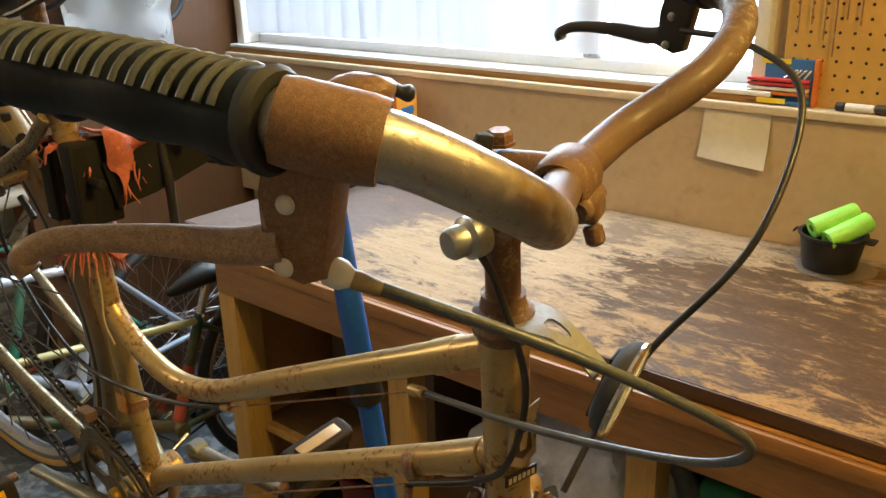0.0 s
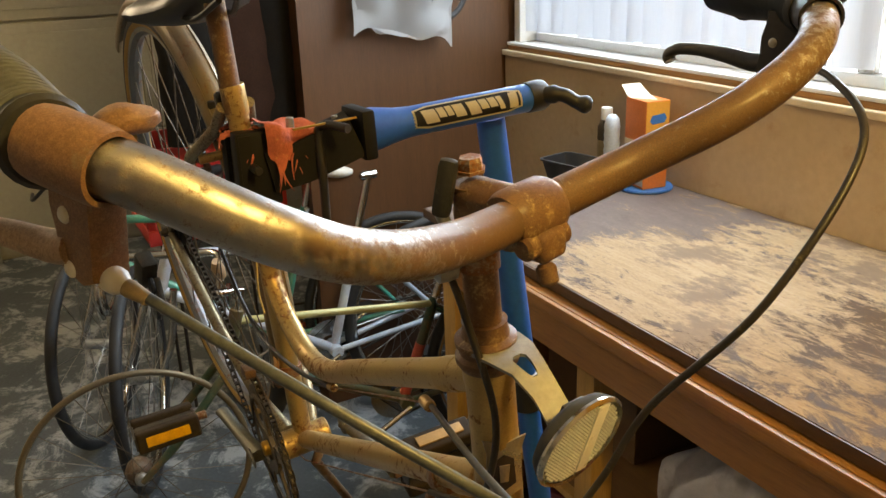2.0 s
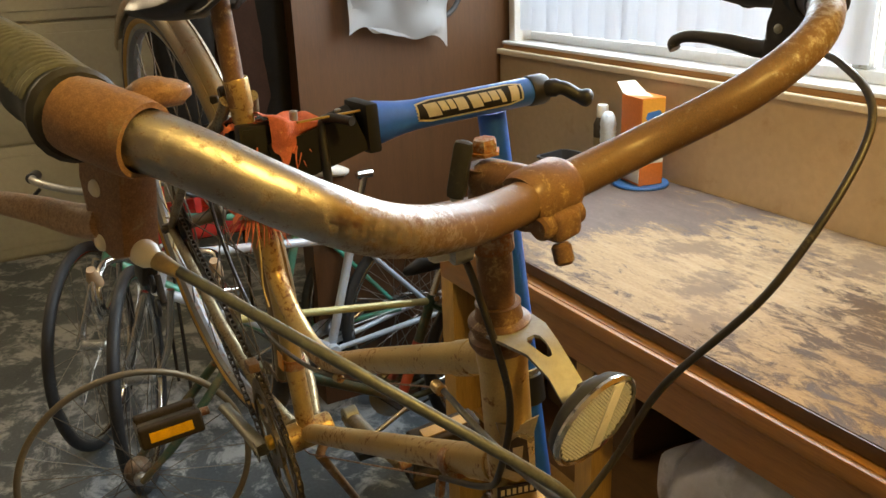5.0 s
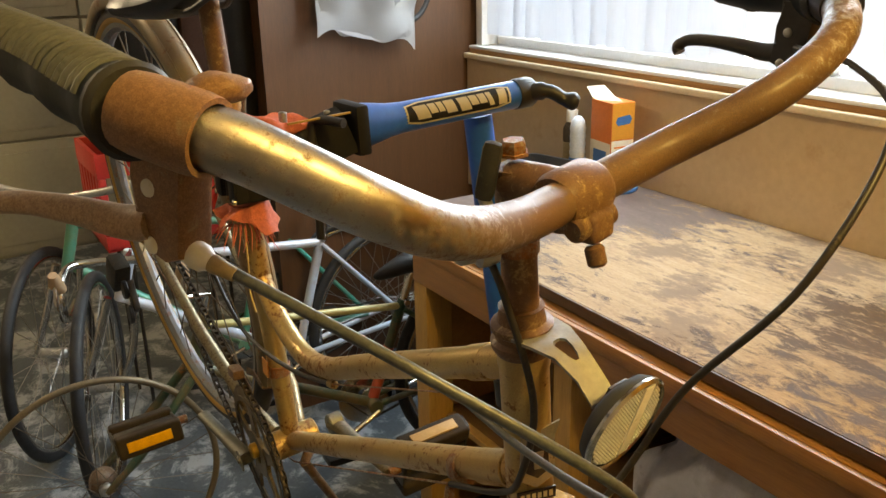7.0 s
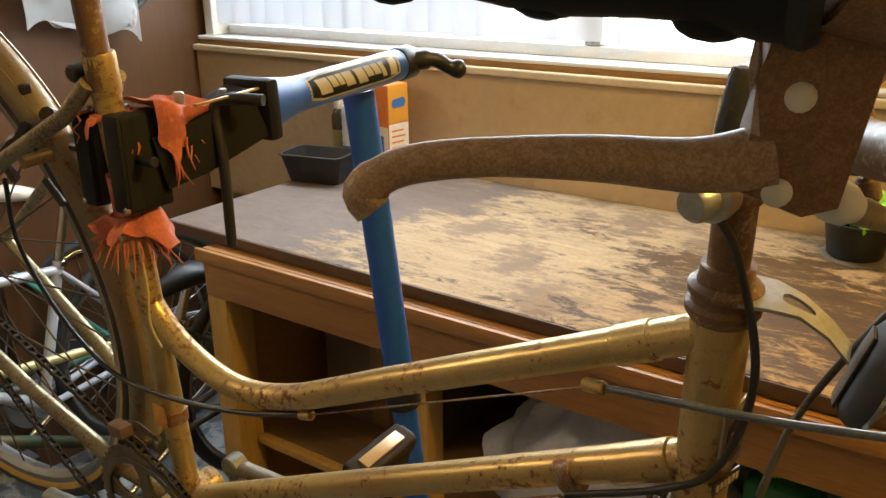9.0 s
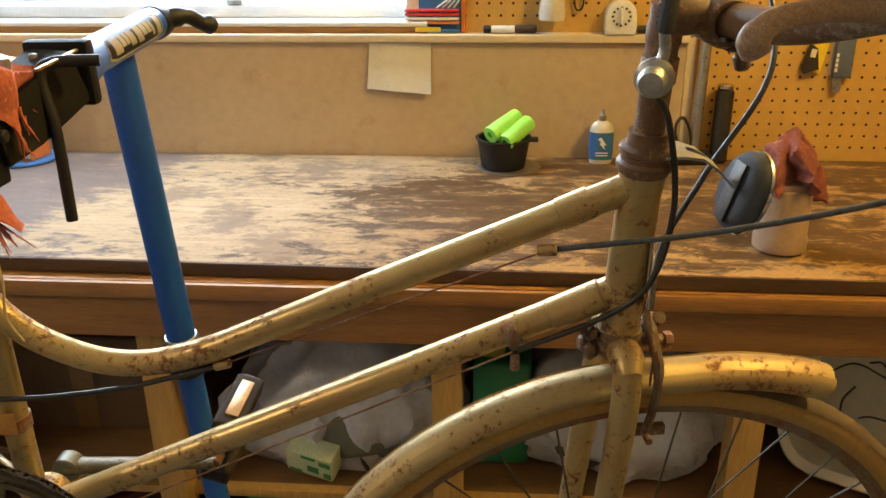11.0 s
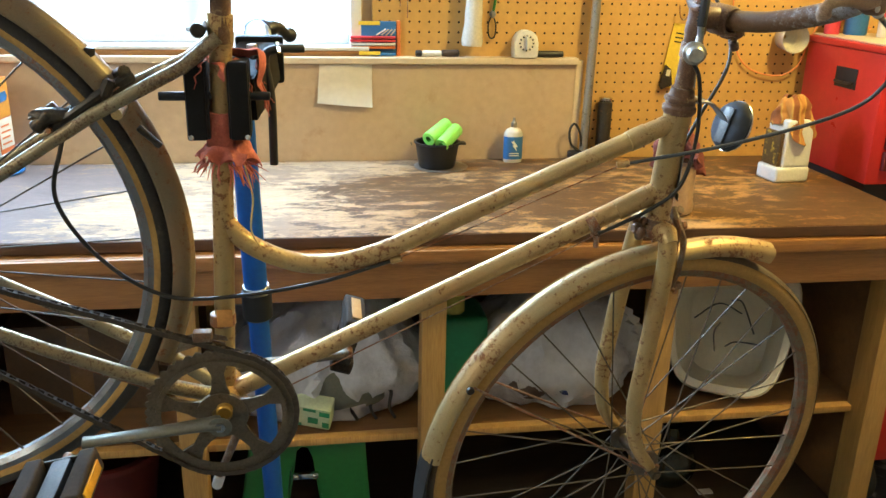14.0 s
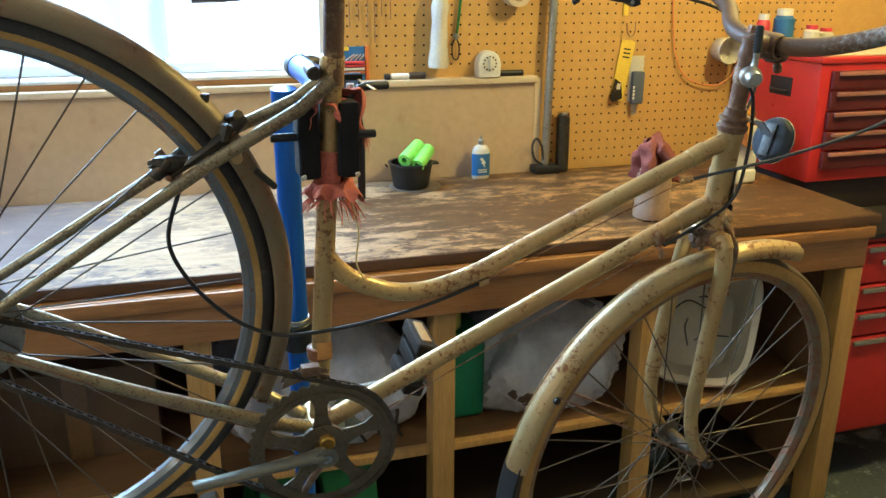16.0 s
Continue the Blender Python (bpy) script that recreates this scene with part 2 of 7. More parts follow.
def speckled(name, paint, spots, amount=0.5, metal=0.35, rough=0.4, scale=30.0):
    """Old metallic paint with chips, spots of rust and a dirty bloom."""
    n = Nodes(name)
    big, small, fine = n.noise(scale * 0.5, 8, 0.7), n.noise(scale * 4.5, 5, 0.7), n.noise(scale * 30, 2)
    k = 0.70 - 0.22 * amount
    mask = n.ramp(n.mix(0.55, big, small), [(k - 0.03, (0, 0, 0)), (k + 0.03, (1, 1, 1))])
    bloom = n.ramp(n.noise(scale * 0.25, 6), [(0.4, (0, 0, 0)), (0.75, (1, 1, 1))])
    bloom = n.mix(n.ramp(n.noise(scale * 1.6, 8, 0.75, None, 0.5), [(0.54, (0, 0, 0)), (0.78, (1, 1, 1))]), bloom, (1, 1, 1))
    c = n.mix(n.grey(bloom, 0.0, 0.5), n.ramp(fine, [(0.3, dim(paint, 0.85)), (0.7, dim(paint, 1.1))]), dim(spots[1], 1.1))
    n.put("Base Color", n.mix(mask, c, n.ramp(fine, [(0.3, spots[0]), (0.7, spots[1])])))
    n.put("Metallic", n.grey(mask, metal, 0.0))
    n.put("Roughness", n.grey(mask, rough, 0.85))
    n.bump(n.mix(0.3, mask, fine), 0.3, 0.0006)
    return n.material


def matte(name, colour, rough=0.75, **more):
    """A dull surface with hardly any sheen."""
    material = plain(name, colour, rough, **more)
    material.node_tree.nodes["Principled BSDF"].inputs["Specular IOR Level"].default_value = 0.18
    return material


RUST = ((0.10, 0.04, 0.015), (0.30, 0.13, 0.04))
frame_paint = speckled("champagne_frame_paint", (0.54, 0.395, 0.165), RUST, 0.58, 0.58, 0.33)
stay_paint = speckled("rust_bitten_stay_paint", (0.32, 0.265, 0.155), ((0.085, 0.050, 0.027), (0.20, 0.125, 0.065)), 0.72, 0.7, 0.36, 70.0)
fender_paint = speckled("champagne_fender_paint", (0.46, 0.355, 0.165), RUST, 0.62, 0.5, 0.48)
# rear guard: same rusty paint, with its backlit shade put into a darker colour
rear_fender_paint = speckled("shaded_rear_fender_paint", (0.225, 0.18, 0.105), RUST, 0.55, 0.35, 0.45)
bar_metal = rusted("rusted_handlebar_chrome", (0.46, 0.43, 0.40), 0.262, 0.31, 160.0, ((0.105, 0.056, 0.026), (0.23, 0.125, 0.055)), ((-0.274, 0.470, 1.378), 0.25, 0.20), 0.22)
tread_tan = plain("dusty_tan_tread", (0.12, 0.082, 0.046), 0.8, 0, 0.4, 70, 0.4, dirt=(0.08, 0.06, 0.04), dirt_amount=0.5)
front_rim = rusted("brown_stained_rim", (0.27, 0.22, 0.14), 0.50, 0.4, 40.0)
rim_metal = rusted("dull_stained_rim", (0.29, 0.30, 0.31), 0.26, 0.42, 40.0)
rust_metal = rusted("brown_rusted_steel", (0.56, 0.40, 0.20), 0.72, 0.42, 80.0, ((0.115, 0.055, 0.025), (0.245, 0.13, 0.058)))
old_steel = rusted("brown_pitted_brake_steel", (0.30, 0.26, 0.19), 0.62, 0.4, 60.0, ((0.10, 0.052, 0.024), (0.24, 0.13, 0.06)))
half_rust = rusted("half_rusted_steel", (0.45, 0.38, 0.28), 0.6, 0.35, 60.0)
chrome = plain("dull_chrome", (0.62, 0.61, 0.58), 0.2, 1.0, 0.3, 60, 0.05, dirt=(0.25, 0.17, 0.09), dirt_amount=0.55)
alloy = plain("grey_alloy", (0.45, 0.45, 0.42), 0.4, 0.9, 0.3, 60, 0.1, dirt=(0.16, 0.12, 0.07), dirt_amount=0.5)
steel_dark = plain("dark_oily_steel", (0.055, 0.047, 0.036), 0.45, 0.6, 0.5, 90, 0.3, dirt=(0.14, 0.08, 0.03), dirt_amount=0.5)
rubber = plain("black_rubber", (0.022, 0.022, 0.022), 0.65, 0, 0.4, 80, 0.25, dirt=(0.10, 0.085, 0.06), dirt_amount=0.55)
gumwall = plain("tan_tyre_wall", (0.44, 0.26, 0.065), 0.75, 0, 0.3, 60, 0.2, dirt=(0.22, 0.13, 0.05), dirt_amount=0.58)
spoke_brown = plain("dark_stained_spoke", (0.105, 0.078, 0.048), 0.5, 0.35, 0.4, 60, 0)
tread_grey = plain("dusty_tyre_tread", (0.040, 0.036, 0.032), 0.8, 0, 0.4, 70, 0.4, dirt=(0.09, 0.07, 0.05), dirt_amount=0.5)
cable_black = plain("black_cable_housing", (0.028, 0.025, 0.022), 0.42, 0, 0.4, 120, 0.1, dirt=(0.13, 0.11, 0.07), dirt_amount=0.52)
cable_grey = plain("grey_cable_housing", (0.085, 0.093, 0.10), 0.38, 0, 0.5, 90, 0.2, dirt=(0.045, 0.042, 0.04), dirt_amount=0.46)
white_plastic = plain("white_plastic", (0.72, 0.70, 0.64), 0.45, 0, 0.15, 40, 0.1, dirt=(0.5, 0.44, 0.32), dirt_amount=0.55)
black_plastic = plain("black_plastic", (0.013, 0.0125, 0.0125), 0.48, 0, 0.3, 60, 0.1)
matte_black = matte("matte_black_clamp", (0.012, 0.0115, 0.011), 0.6, bump=0.1)
blue_paint = plain("blue_stand_paint", (0.012, 0.095, 0.44), 0.38, 0, 0.2, 30, 0.1, dirt=(0.012, 0.05, 0.2), dirt_amount=0.6)
apron_wood = wood("varnished_bench_front", (0.19, 0.080, 0.020), (0.40, 0.19, 0.052), (1, 16, 16), 0.4)
post_wood = wood("varnished_bench_post", (0.27, 0.145, 0.036), (0.50, 0.30, 0.085), (16, 16, 1), 0.45)
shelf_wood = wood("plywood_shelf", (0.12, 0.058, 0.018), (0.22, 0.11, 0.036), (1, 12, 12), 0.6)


def flaked():
    """Grey-brown bench paint worn to pale wood in flakes: most where work is done, least at the darker, browner right
    end.
    """
    n = Nodes("worn_bench_paint")
    v = n.stretch((0.65, 1.5, 1.0))
    big, flakes, fine = n.noise(2.0, 5, 0.55, v), n.noise(17, 13, 0.80, v, 0.5), n.noise(160, 3, 0.6, v)
    cut = n.add("ShaderNodeSeparateXYZ")
    n.link(n.where, cut.inputs[0])
    span = n.add("ShaderNodeMapRange")
    for key, value in (("From Min", -1.8), ("From Max", 0.65), ("To Min", 0.0), ("To Max", 1.0)):
        span.inputs[key].default_value = value
    tilt = n.add("ShaderNodeMath", operation="MULTIPLY_ADD")
    tilt.inputs[1].default_value, tilt.inputs[2].default_value = -0.5, 0.62
    n.link(cut.outputs[1], tilt.inputs[0])
    place = n.add("ShaderNodeMath", operation="ADD")
    n.link(cut.outputs[0], place.inputs[0])
    n.link(tilt.outputs[0], place.inputs[1])
    n.link(place.outputs[0], span.inputs["Value"])
    wear = n.ramp(span.outputs[0], [(0.0, (0.42,) * 3), (0.13, (0.44,) * 3), (0.21, (0.57,) * 3), (0.35, (0.57,) * 3), (0.43, (0.485,) * 3), (0.62, (0.475,) * 3), (0.80, (0.462,) * 3), (1.0, (0.42,) * 3)])
    amount = n.mix(0.5, n.mix(0.62, big, flakes), wear)
    mask = n.ramp(amount, [(0.488, (0, 0, 0)), (0.512, (1, 1, 1))])
    bare = n.ramp(n.mix(0.4, n.noise(5, 8, 0.7, n.stretch((1, 10, 1))), fine), [(0.25, (0.22, 0.145, 0.075)), (0.5, (0.335, 0.23, 0.13)), (0.75, (0.44, 0.32, 0.195))])
    grime = n.ramp(n.mix(0.5, n.noise(30, 10, 0.8, v), n.noise(5, 4, 0.6)), [(0.51, (0, 0, 0)), (0.57, (1, 1, 1))])
    bare = n.mix(n.grey(grime, 0, 0.75), bare, (0.15, 0.10, 0.068))
    bare = n.mix(n.ramp(span.outputs[0], [(0.38, (0, 0, 0)), (0.60, (1, 1, 1))]), bare, n.ramp(fine, [(0.3, (0.27, 0.15, 0.05)), (0.7, (0.40, 0.235, 0.085))]))
    paint = n.ramp(n.mix(0.4, flakes, fine), [(0.3, (0.080, 0.056, 0.046)), (0.5, (0.140, 0.102, 0.084)), (0.7, (0.205, 0.155, 0.13))])
    brown = n.ramp(n.mix(0.4, flakes, fine), [(0.3, (0.042, 0.022, 0.009)), (0.5, (0.086, 0.045, 0.017)), (0.7, (0.17, 0.095, 0.036))])
    paint = n.mix(n.ramp(n.mix(0.25, span.outputs[0], flakes), [(0.24, (0, 0, 0)), (0.43, (1, 1, 1))]), paint, brown)
    n.put("Base Color", n.mix(mask, paint, bare))
    n.put("Roughness", n.grey(n.mix(0.5, mask, fine), 0.46, 0.80))
    n.put("Specular IOR Level", 0.22)
    n.bump(n.mix(0.3, n.ramp(mask, [(0.0, (1, 1, 1)), (1.0, (0, 0, 0))]), fine), 0.35, 0.0015)
    return n.material


def concrete():
    n = Nodes("dirty_concrete_floor")
    big, mid, fine = n.noise(1.3, 7, 0.6), n.noise(7, 9, 0.75, None, 0.5), n.noise(90, 4)
    c = n.ramp(n.mix(0.35, big, fine), [(0.3, (0.030, 0.038, 0.044)), (0.6, (0.078, 0.095, 0.106))])
    splash = n.ramp(n.mix(0.7, big, mid), [(0.495, (0, 0, 0)), (0.565, (1, 1, 1))])
    n.put("Base Color", n.mix(n.grey(splash, 0, 0.8), c, (0.37, 0.385, 0.39)))
    n.put("Roughness", n.grey(mid, 0.45, 0.85))
    n.bump(n.mix(0.5, mid, fine), 0.3, 0.002)
    return n.material


bench_paint = flaked()
floor_grey = concrete()
brown_panel = wood("brown_wall_panelling", (0.066, 0.028, 0.010), (0.110, 0.048, 0.018), (12, 12, 1), 0.42)
board_beige = plain("beige_hardboard", (0.50, 0.37, 0.23), 0.5, 0, 0.14, 12, 0.1, dirt=(0.41, 0.28, 0.16), dirt_amount=0.5)
pegboard_brown = plain("brown_pegboard", (0.55, 0.32, 0.075), 0.55, 0, 0.15, 14, 0.1, dirt=(0.45, 0.255, 0.07), dirt_amount=0.52)
hole_dark = plain("hole_shade", (0.03, 0.018, 0.008), 0.9, 0, 0.2, 40, 0)
white_paint = plain("white_window_paint", (0.74, 0.73, 0.70), 0.45, 0, 0.1, 30, 0.1, dirt=(0.5, 0.47, 0.42), dirt_amount=0.6)
cream_paint = plain("cream_sill_paint", (0.62, 0.50, 0.33), 0.5, 0, 0.15, 24, 0.15, dirt=(0.35, 0.24, 0.13), dirt_amount=0.56)
door_cream = plain("cream_garage_door_paint", (0.37, 0.355, 0.28), 0.6, 0, 0.12, 10, 0.15, dirt=(0.34, 0.31, 0.24), dirt_amount=0.52)
wall_dim = plain("dim_plaster", (0.46, 0.39, 0.30), 0.8, 0, 0.15, 8, 0.2)
ceiling_paint = plain("ceiling_paint", (0.76, 0.70, 0.60), 0.85, 0, 0.1, 8, 0.15)
window_glass = glass_like("window_glass", (0.95, 0.98, 1.0), 0.02)


def setting(name, bm, material, label, category, smooth=0.0):
    return tagged(finish(bm, name, material, None, "", smooth), label, category, kind="structure")


# ---- the room ----
setting("floor", box((DOOR_X - 0.1, BACK_Y - 0.1, -0.12), (RIGHT_X + 0.1, WALL_Y + 0.2, 0.0)), floor_grey, "grey concrete garage floor with pale splashes of paint", "floor")
setting("ceiling", box((DOOR_X - 0.1, BACK_Y - 0.1, TOP_Z), (RIGHT_X + 0.1, WALL_Y + 0.2, TOP_Z + 0.1)), ceiling_paint, "plain painted garage ceiling", "ceiling")
wall = box((LEFT_X, WALL_Y, 0), (WINDOW_L, WALL_Y + 0.12, TOP_Z))
box((WINDOW_L, WALL_Y, 0), (WINDOW_R, WALL_Y + 0.12, WINDOW_B - 0.03), bm=wall)
box((WINDOW_L, WALL_Y, WINDOW_T), (WINDOW_R, WALL_Y + 0.12, TOP_Z), bm=wall)
box((WINDOW_R, WALL_Y, 0), (RIGHT_X, WALL_Y + 0.12, TOP_Z), bm=wall)
setting("wall_north", wall, board_beige, "beige hardboard wall round the window", "wall")
setting("wall_west", box((LEFT_X - 0.1, 1.02, 0), (LEFT_X, WALL_Y + 0.12, TOP_Z)), brown_panel, "dark brown wood panelled wall", "wall")
setting("wall_alcove", box((DOOR_X, 1.02 + 0.9, 0), (LEFT_X - 0.1, 1.02 + 1.0, TOP_Z)), brown_panel, "dark panelled wall of the alcove", "wall")
setting("wall_east", box((RIGHT_X, BACK_Y, 0), (RIGHT_X + 0.1, WALL_Y + 0.12, TOP_Z)), wall_dim, "plain plastered side wall", "wall")
setting("wall_south", box((DOOR_X, BACK_Y - 0.1, 0), (RIGHT_X + 0.1, BACK_Y, TOP_Z)), wall_dim, "plain plastered rear wall", "wall")

# the garage door: ribbed sections, each proud of its joint
door = box((DOOR_X - 0.1, BACK_Y, 0), (DOOR_X - 0.02, 2.02, TOP_Z))
door_ob = setting("door_1", door, door_cream, "cream sectional garage door with flat raised panels, closed", "garage door")
for k in range(4):
    z = 0.02 + k * 0.60
    for i in range(4):
        y = -2.38 + i * 1.1
        bm = box((DOOR_X - 0.02, y, z), (DOOR_X, y + 1.085, z + 0.585), 0.006)
        box((DOOR_X, y + 0.05, z + 0.05), (DOOR_X + 0.006, y + 1.035, z + 0.535), 0.005, bm)
        part("panel", bm, door_cream, door_ob, smooth=30)

# backing board under the sill, and the pegboard with dark discs for its holes
setting("backboard", box((LEFT_X, BOARD_Y, 0.70), (-0.035, WALL_Y - 0.002, 1.148), 0.003), board_beige, "scuffed beige hardboard splashback behind the bench", "board")
setting("trim", box((-0.0345, BOARD_Y + 0.002, 0.882), (-0.012, WALL_Y - 0.004, 1.160), 0.003), cream_paint, "chipped cream end strip of the splashback", "trim")
sill = box((LEFT_X, BOARD_Y - 0.014, 1.149), (-0.03, WALL_Y - 0.001, 1.168), 0.004)
setting("sill_board", sill, cream_paint, "chipped cream painted ledge above the splashback", "ledge")

peg = setting("pegboard", box((WINDOW_R + 0.03, WALL_Y - 0.022, 0.70), (RIGHT_X - 0.01, WALL_Y - 0.003, TOP_Z - 0.02), 0.002), pegboard_brown, "brown pegboard with a grid of small round holes", "pegboard")
bm = bmesh.new()
STEP = 0.0273
for i in range(int((1.05 - WINDOW_R - 0.05) / STEP)):
    for j in range(24):
        x, z = WINDOW_R + 0.05 + i * STEP, 0.905 + j * STEP
        if x < -0.03 and z < 1.18:
            continue
        # the board is not pierced: each disc's dark colour is the hole's shade
        lathe([(0, 0.0), (0.0030, 0.0), (0.0036, -0.0008)], Matrix.Translation((x, WALL_Y - 0.0225, z)) @ pose(0, 0, 0, 90), 8, bm)
tagged(part("hole_grid", bm, hole_dark, peg), kind="stuff")

# ---- window: frame, sash rails, panes, blinds ----
window = thing("window_1", ((WINDOW_L + WINDOW_R) / 2, WALL_Y + 0.05, WINDOW_B), "wide white sliding window behind vertical blinds", "window", kind="structure")
f0, f1 = WALL_Y - 0.035, WALL_Y + 0.09
part("window_sill", box((WINDOW_L - 0.02, WALL_Y - 0.046, WINDOW_B - 0.027), (WINDOW_R + 0.02, f1, WINDOW_B - 0.012), 0.002), apron_wood, window, "brown wooden sill")
part("sill_nosing", box((WINDOW_L - 0.02, WALL_Y - 0.050, WINDOW_B - 0.0115), (WINDOW_R + 0.02, f1, WINDOW_B - 0.001), 0.003), white_paint, window)
part("window_frame", box((WINDOW_L, f0, WINDOW_T - 0.04), (WINDOW_R, f1, WINDOW_T), 0.004, box((WINDOW_L, f0 + 0.002, WINDOW_B), (WINDOW_L + 0.035, f1, WINDOW_T - 0.041), 0.004, box((WINDOW_R - 0.03, f0 + 0.002, WINDOW_B), (WINDOW_R, f1, WINDOW_T - 0.041), 0.004))), white_paint, window)
part("lower_rail", box((WINDOW_L + 0.036, WALL_Y + 0.03, WINDOW_B), (WINDOW_R - 0.031, WALL_Y + 0.075, WINDOW_B + 0.028), 0.004), white_paint, window)
mid = (WINDOW_L + WINDOW_R) / 2 + 0.42
part("mullion", box((mid - 0.02, WALL_Y + 0.03, WINDOW_B + 0.029), (mid + 0.02, WALL_Y + 0.075, WINDOW_T - 0.041), 0.004), alloy, window)
for a, b in ((WINDOW_L + 0.037, mid - 0.021), (mid + 0.021, WINDOW_R - 0.032)):
    pane = part("pane", box((a, WALL_Y + 0.05, WINDOW_B + 0.029), (b, WALL_Y + 0.054, WINDOW_T - 0.042)), window_glass, window, smooth=0)
    pane.visible_shadow = False

n = Nodes("translucent_blind_vinyl")
n.put("Base Color", n.ramp(n.noise(60, 4, 0.6, n.stretch((6, 6, 0.3))), [(0.3, (0.74, 0.76, 0.80)), (0.7, (0.82, 0.83, 0.85))]))
n.put("Roughness", 0.55)
soft = n.add("ShaderNodeBsdfTranslucent")
soft.inputs["Color"].default_value = (0.85, 0.9, 0.97, 1)
blend = n.add("ShaderNodeMixShader")
blend.inputs[0].default_value = 0.55
n.link(n.bsdf.outputs[0], blend.inputs[1])
n.link(soft.outputs[0], blend.inputs[2])
n.link(blend.outputs[0], n.tree.nodes["Material Output"].inputs["Surface"])
blind_vinyl = n.material

blinds = thing("vertical_blinds", (-1.7, WALL_Y + 0.0, WINDOW_T - 0.05), "white vinyl vertical blinds hung in the window, half open", "blinds")
part("headrail", box((WINDOW_L + 0.04, WALL_Y - 0.02, WINDOW_T - 0.075), (WINDOW_R - 0.035, WALL_Y + 0.02, WINDOW_T - 0.042), 0.004), white_paint, blinds)
rng = random.Random(4)
x = WINDOW_L + 0.075
while x < -0.93:
    w, turn = 0.088, 18 + rng.uniform(-9, 9)
    bow = [((u - 0.5) * w, 0.006 * math.cos((u - 0.5) * math.pi)) for u in (i / 8 for i in range(9))]
    outline = bow + [(a, b - 0.0012) for a, b in bow[::-1]]
    bottom = WINDOW_B + 0.035 + rng.uniform(0, 0.006)
    m = Matrix.Translation((x, WALL_Y + 0.0, bottom)) @ pose(0, 0, 0, 0, 0, turn)
    part("slat", slab(outline, WINDOW_T - 0.085 - bottom, m), blind_vinyl, blinds)
    x += 0.074 if x < -1.35 else 0.13 + rng.uniform(-0.02, 0.02)

# a bright hazy yard outside the window
n = Nodes("hazy_daylight")
glow = n.add("ShaderNodeEmission")
n.link(n.ramp(n.noise(1.2, 3), [(0.3, (0.80, 0.90, 1.0)), (0.7, (1.0, 1.0, 1.0))]), glow.inputs["Color"])
glow.inputs["Strength"].default_value = 3.6
n.link(glow.outputs[0], n.tree.nodes["Material Output"].inputs["Surface"])
setting("backdrop", box((-7, 5.0, -1), (4, 5.05, 6)), n.material, "bright hazy daylight outside the window", "backdrop")

# ---- workbench: frame, loose top ----
bench = thing("workbench", (-0.5, 1.4, 0), "long varnished wooden workbench with open shelves below", "workbench")
AP_Y = 1.058
part("apron", box((-1.61, AP_Y, 0.742), (0.605, AP_Y + 0.045, 0.852), 0.004), apron_wood, bench)
part("nosing", box((-1.622, AP_Y - 0.012, 0.822), (0.612, AP_Y - 0.0005, 0.8515), 0.004), apron_wood, bench, "rounded varnished nosing")
part("side_apron", box((0.578, AP_Y + 0.046, 0.742), (0.603, 1.75, 0.850), 0.004), apron_wood, bench)
part("end_panel", box((0.580, AP_Y + 0.077, 0.05), (0.600, 1.678, 0.741), 0.003), shelf_wood, bench)
part("side_panel", box((-1.608, AP_Y + 0.046, 0.05), (-1.585, 1.75, 0.850), 0.004), apron_wood, bench)
for x0, x1 in ((-1.612, -1.553), (-1.09, -1.035), (-0.557, -0.503), (-0.026, 0.030), (0.548, 0.604)):
    part("post", box((x0, AP_Y + 0.020 if x0 > -1.6 and x0 < 0.5 else AP_Y + 0.002, 0), (x1, AP_Y + 0.075, 0.741), 0.004), post_wood, bench)
    part("rear_post", box((x0, 1.68, 0), (x1, 1.735, 0.850), 0.004), post_wood, bench)
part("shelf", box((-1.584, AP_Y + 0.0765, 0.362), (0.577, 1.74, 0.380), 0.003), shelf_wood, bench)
part("shelf_lip", box((-1.550, AP_Y + 0.050, 0.365), (0.546, AP_Y + 0.0755, 0.383), 0.003), post_wood, bench)
# bottom board in a darker brown than the shelf above
part("floor_shelf", box((-1.584, AP_Y + 0.0765, 0.05), (0.577, 1.74, 0.068), 0.003), wood("dark_bottom_board", (0.035, 0.022, 0.010), (0.075, 0.046, 0.020), (1, 12, 12), 0.7), bench)
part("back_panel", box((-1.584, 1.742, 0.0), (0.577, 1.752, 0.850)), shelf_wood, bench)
top = slab([(-1.76, 1.092), (0.625, 1.058), (0.628, 1.753), (-1.76, 1.753)], 0.026, Matrix.Translation((0, 0, 0.854)), 0.003)
top_ob = thing("bench_top", (-0.5, 1.4, 0.854), "loose plywood bench top with dark paint worn to pale wood", "bench top")
part("sheet", top, bench_paint, top_ob, smooth=30)
edge_brown = wood("dark_bench_edge", (0.045, 0.022, 0.010), (0.11, 0.055, 0.025), (1, 16, 16), 0.4)
part("front_edge", slab([(-1.76, 1.0885), (0.628, 1.0545), (0.628, 1.0580), (-1.76, 1.0920)], 0.024, Matrix.Translation((0, 0, 0.8545)), 0.001), edge_brown, top_ob)
part("end_edge", box((0.6285, 1.056, 0.8545), (0.632, 1.752, 0.8785), 0.001), edge_brown, top_ob)

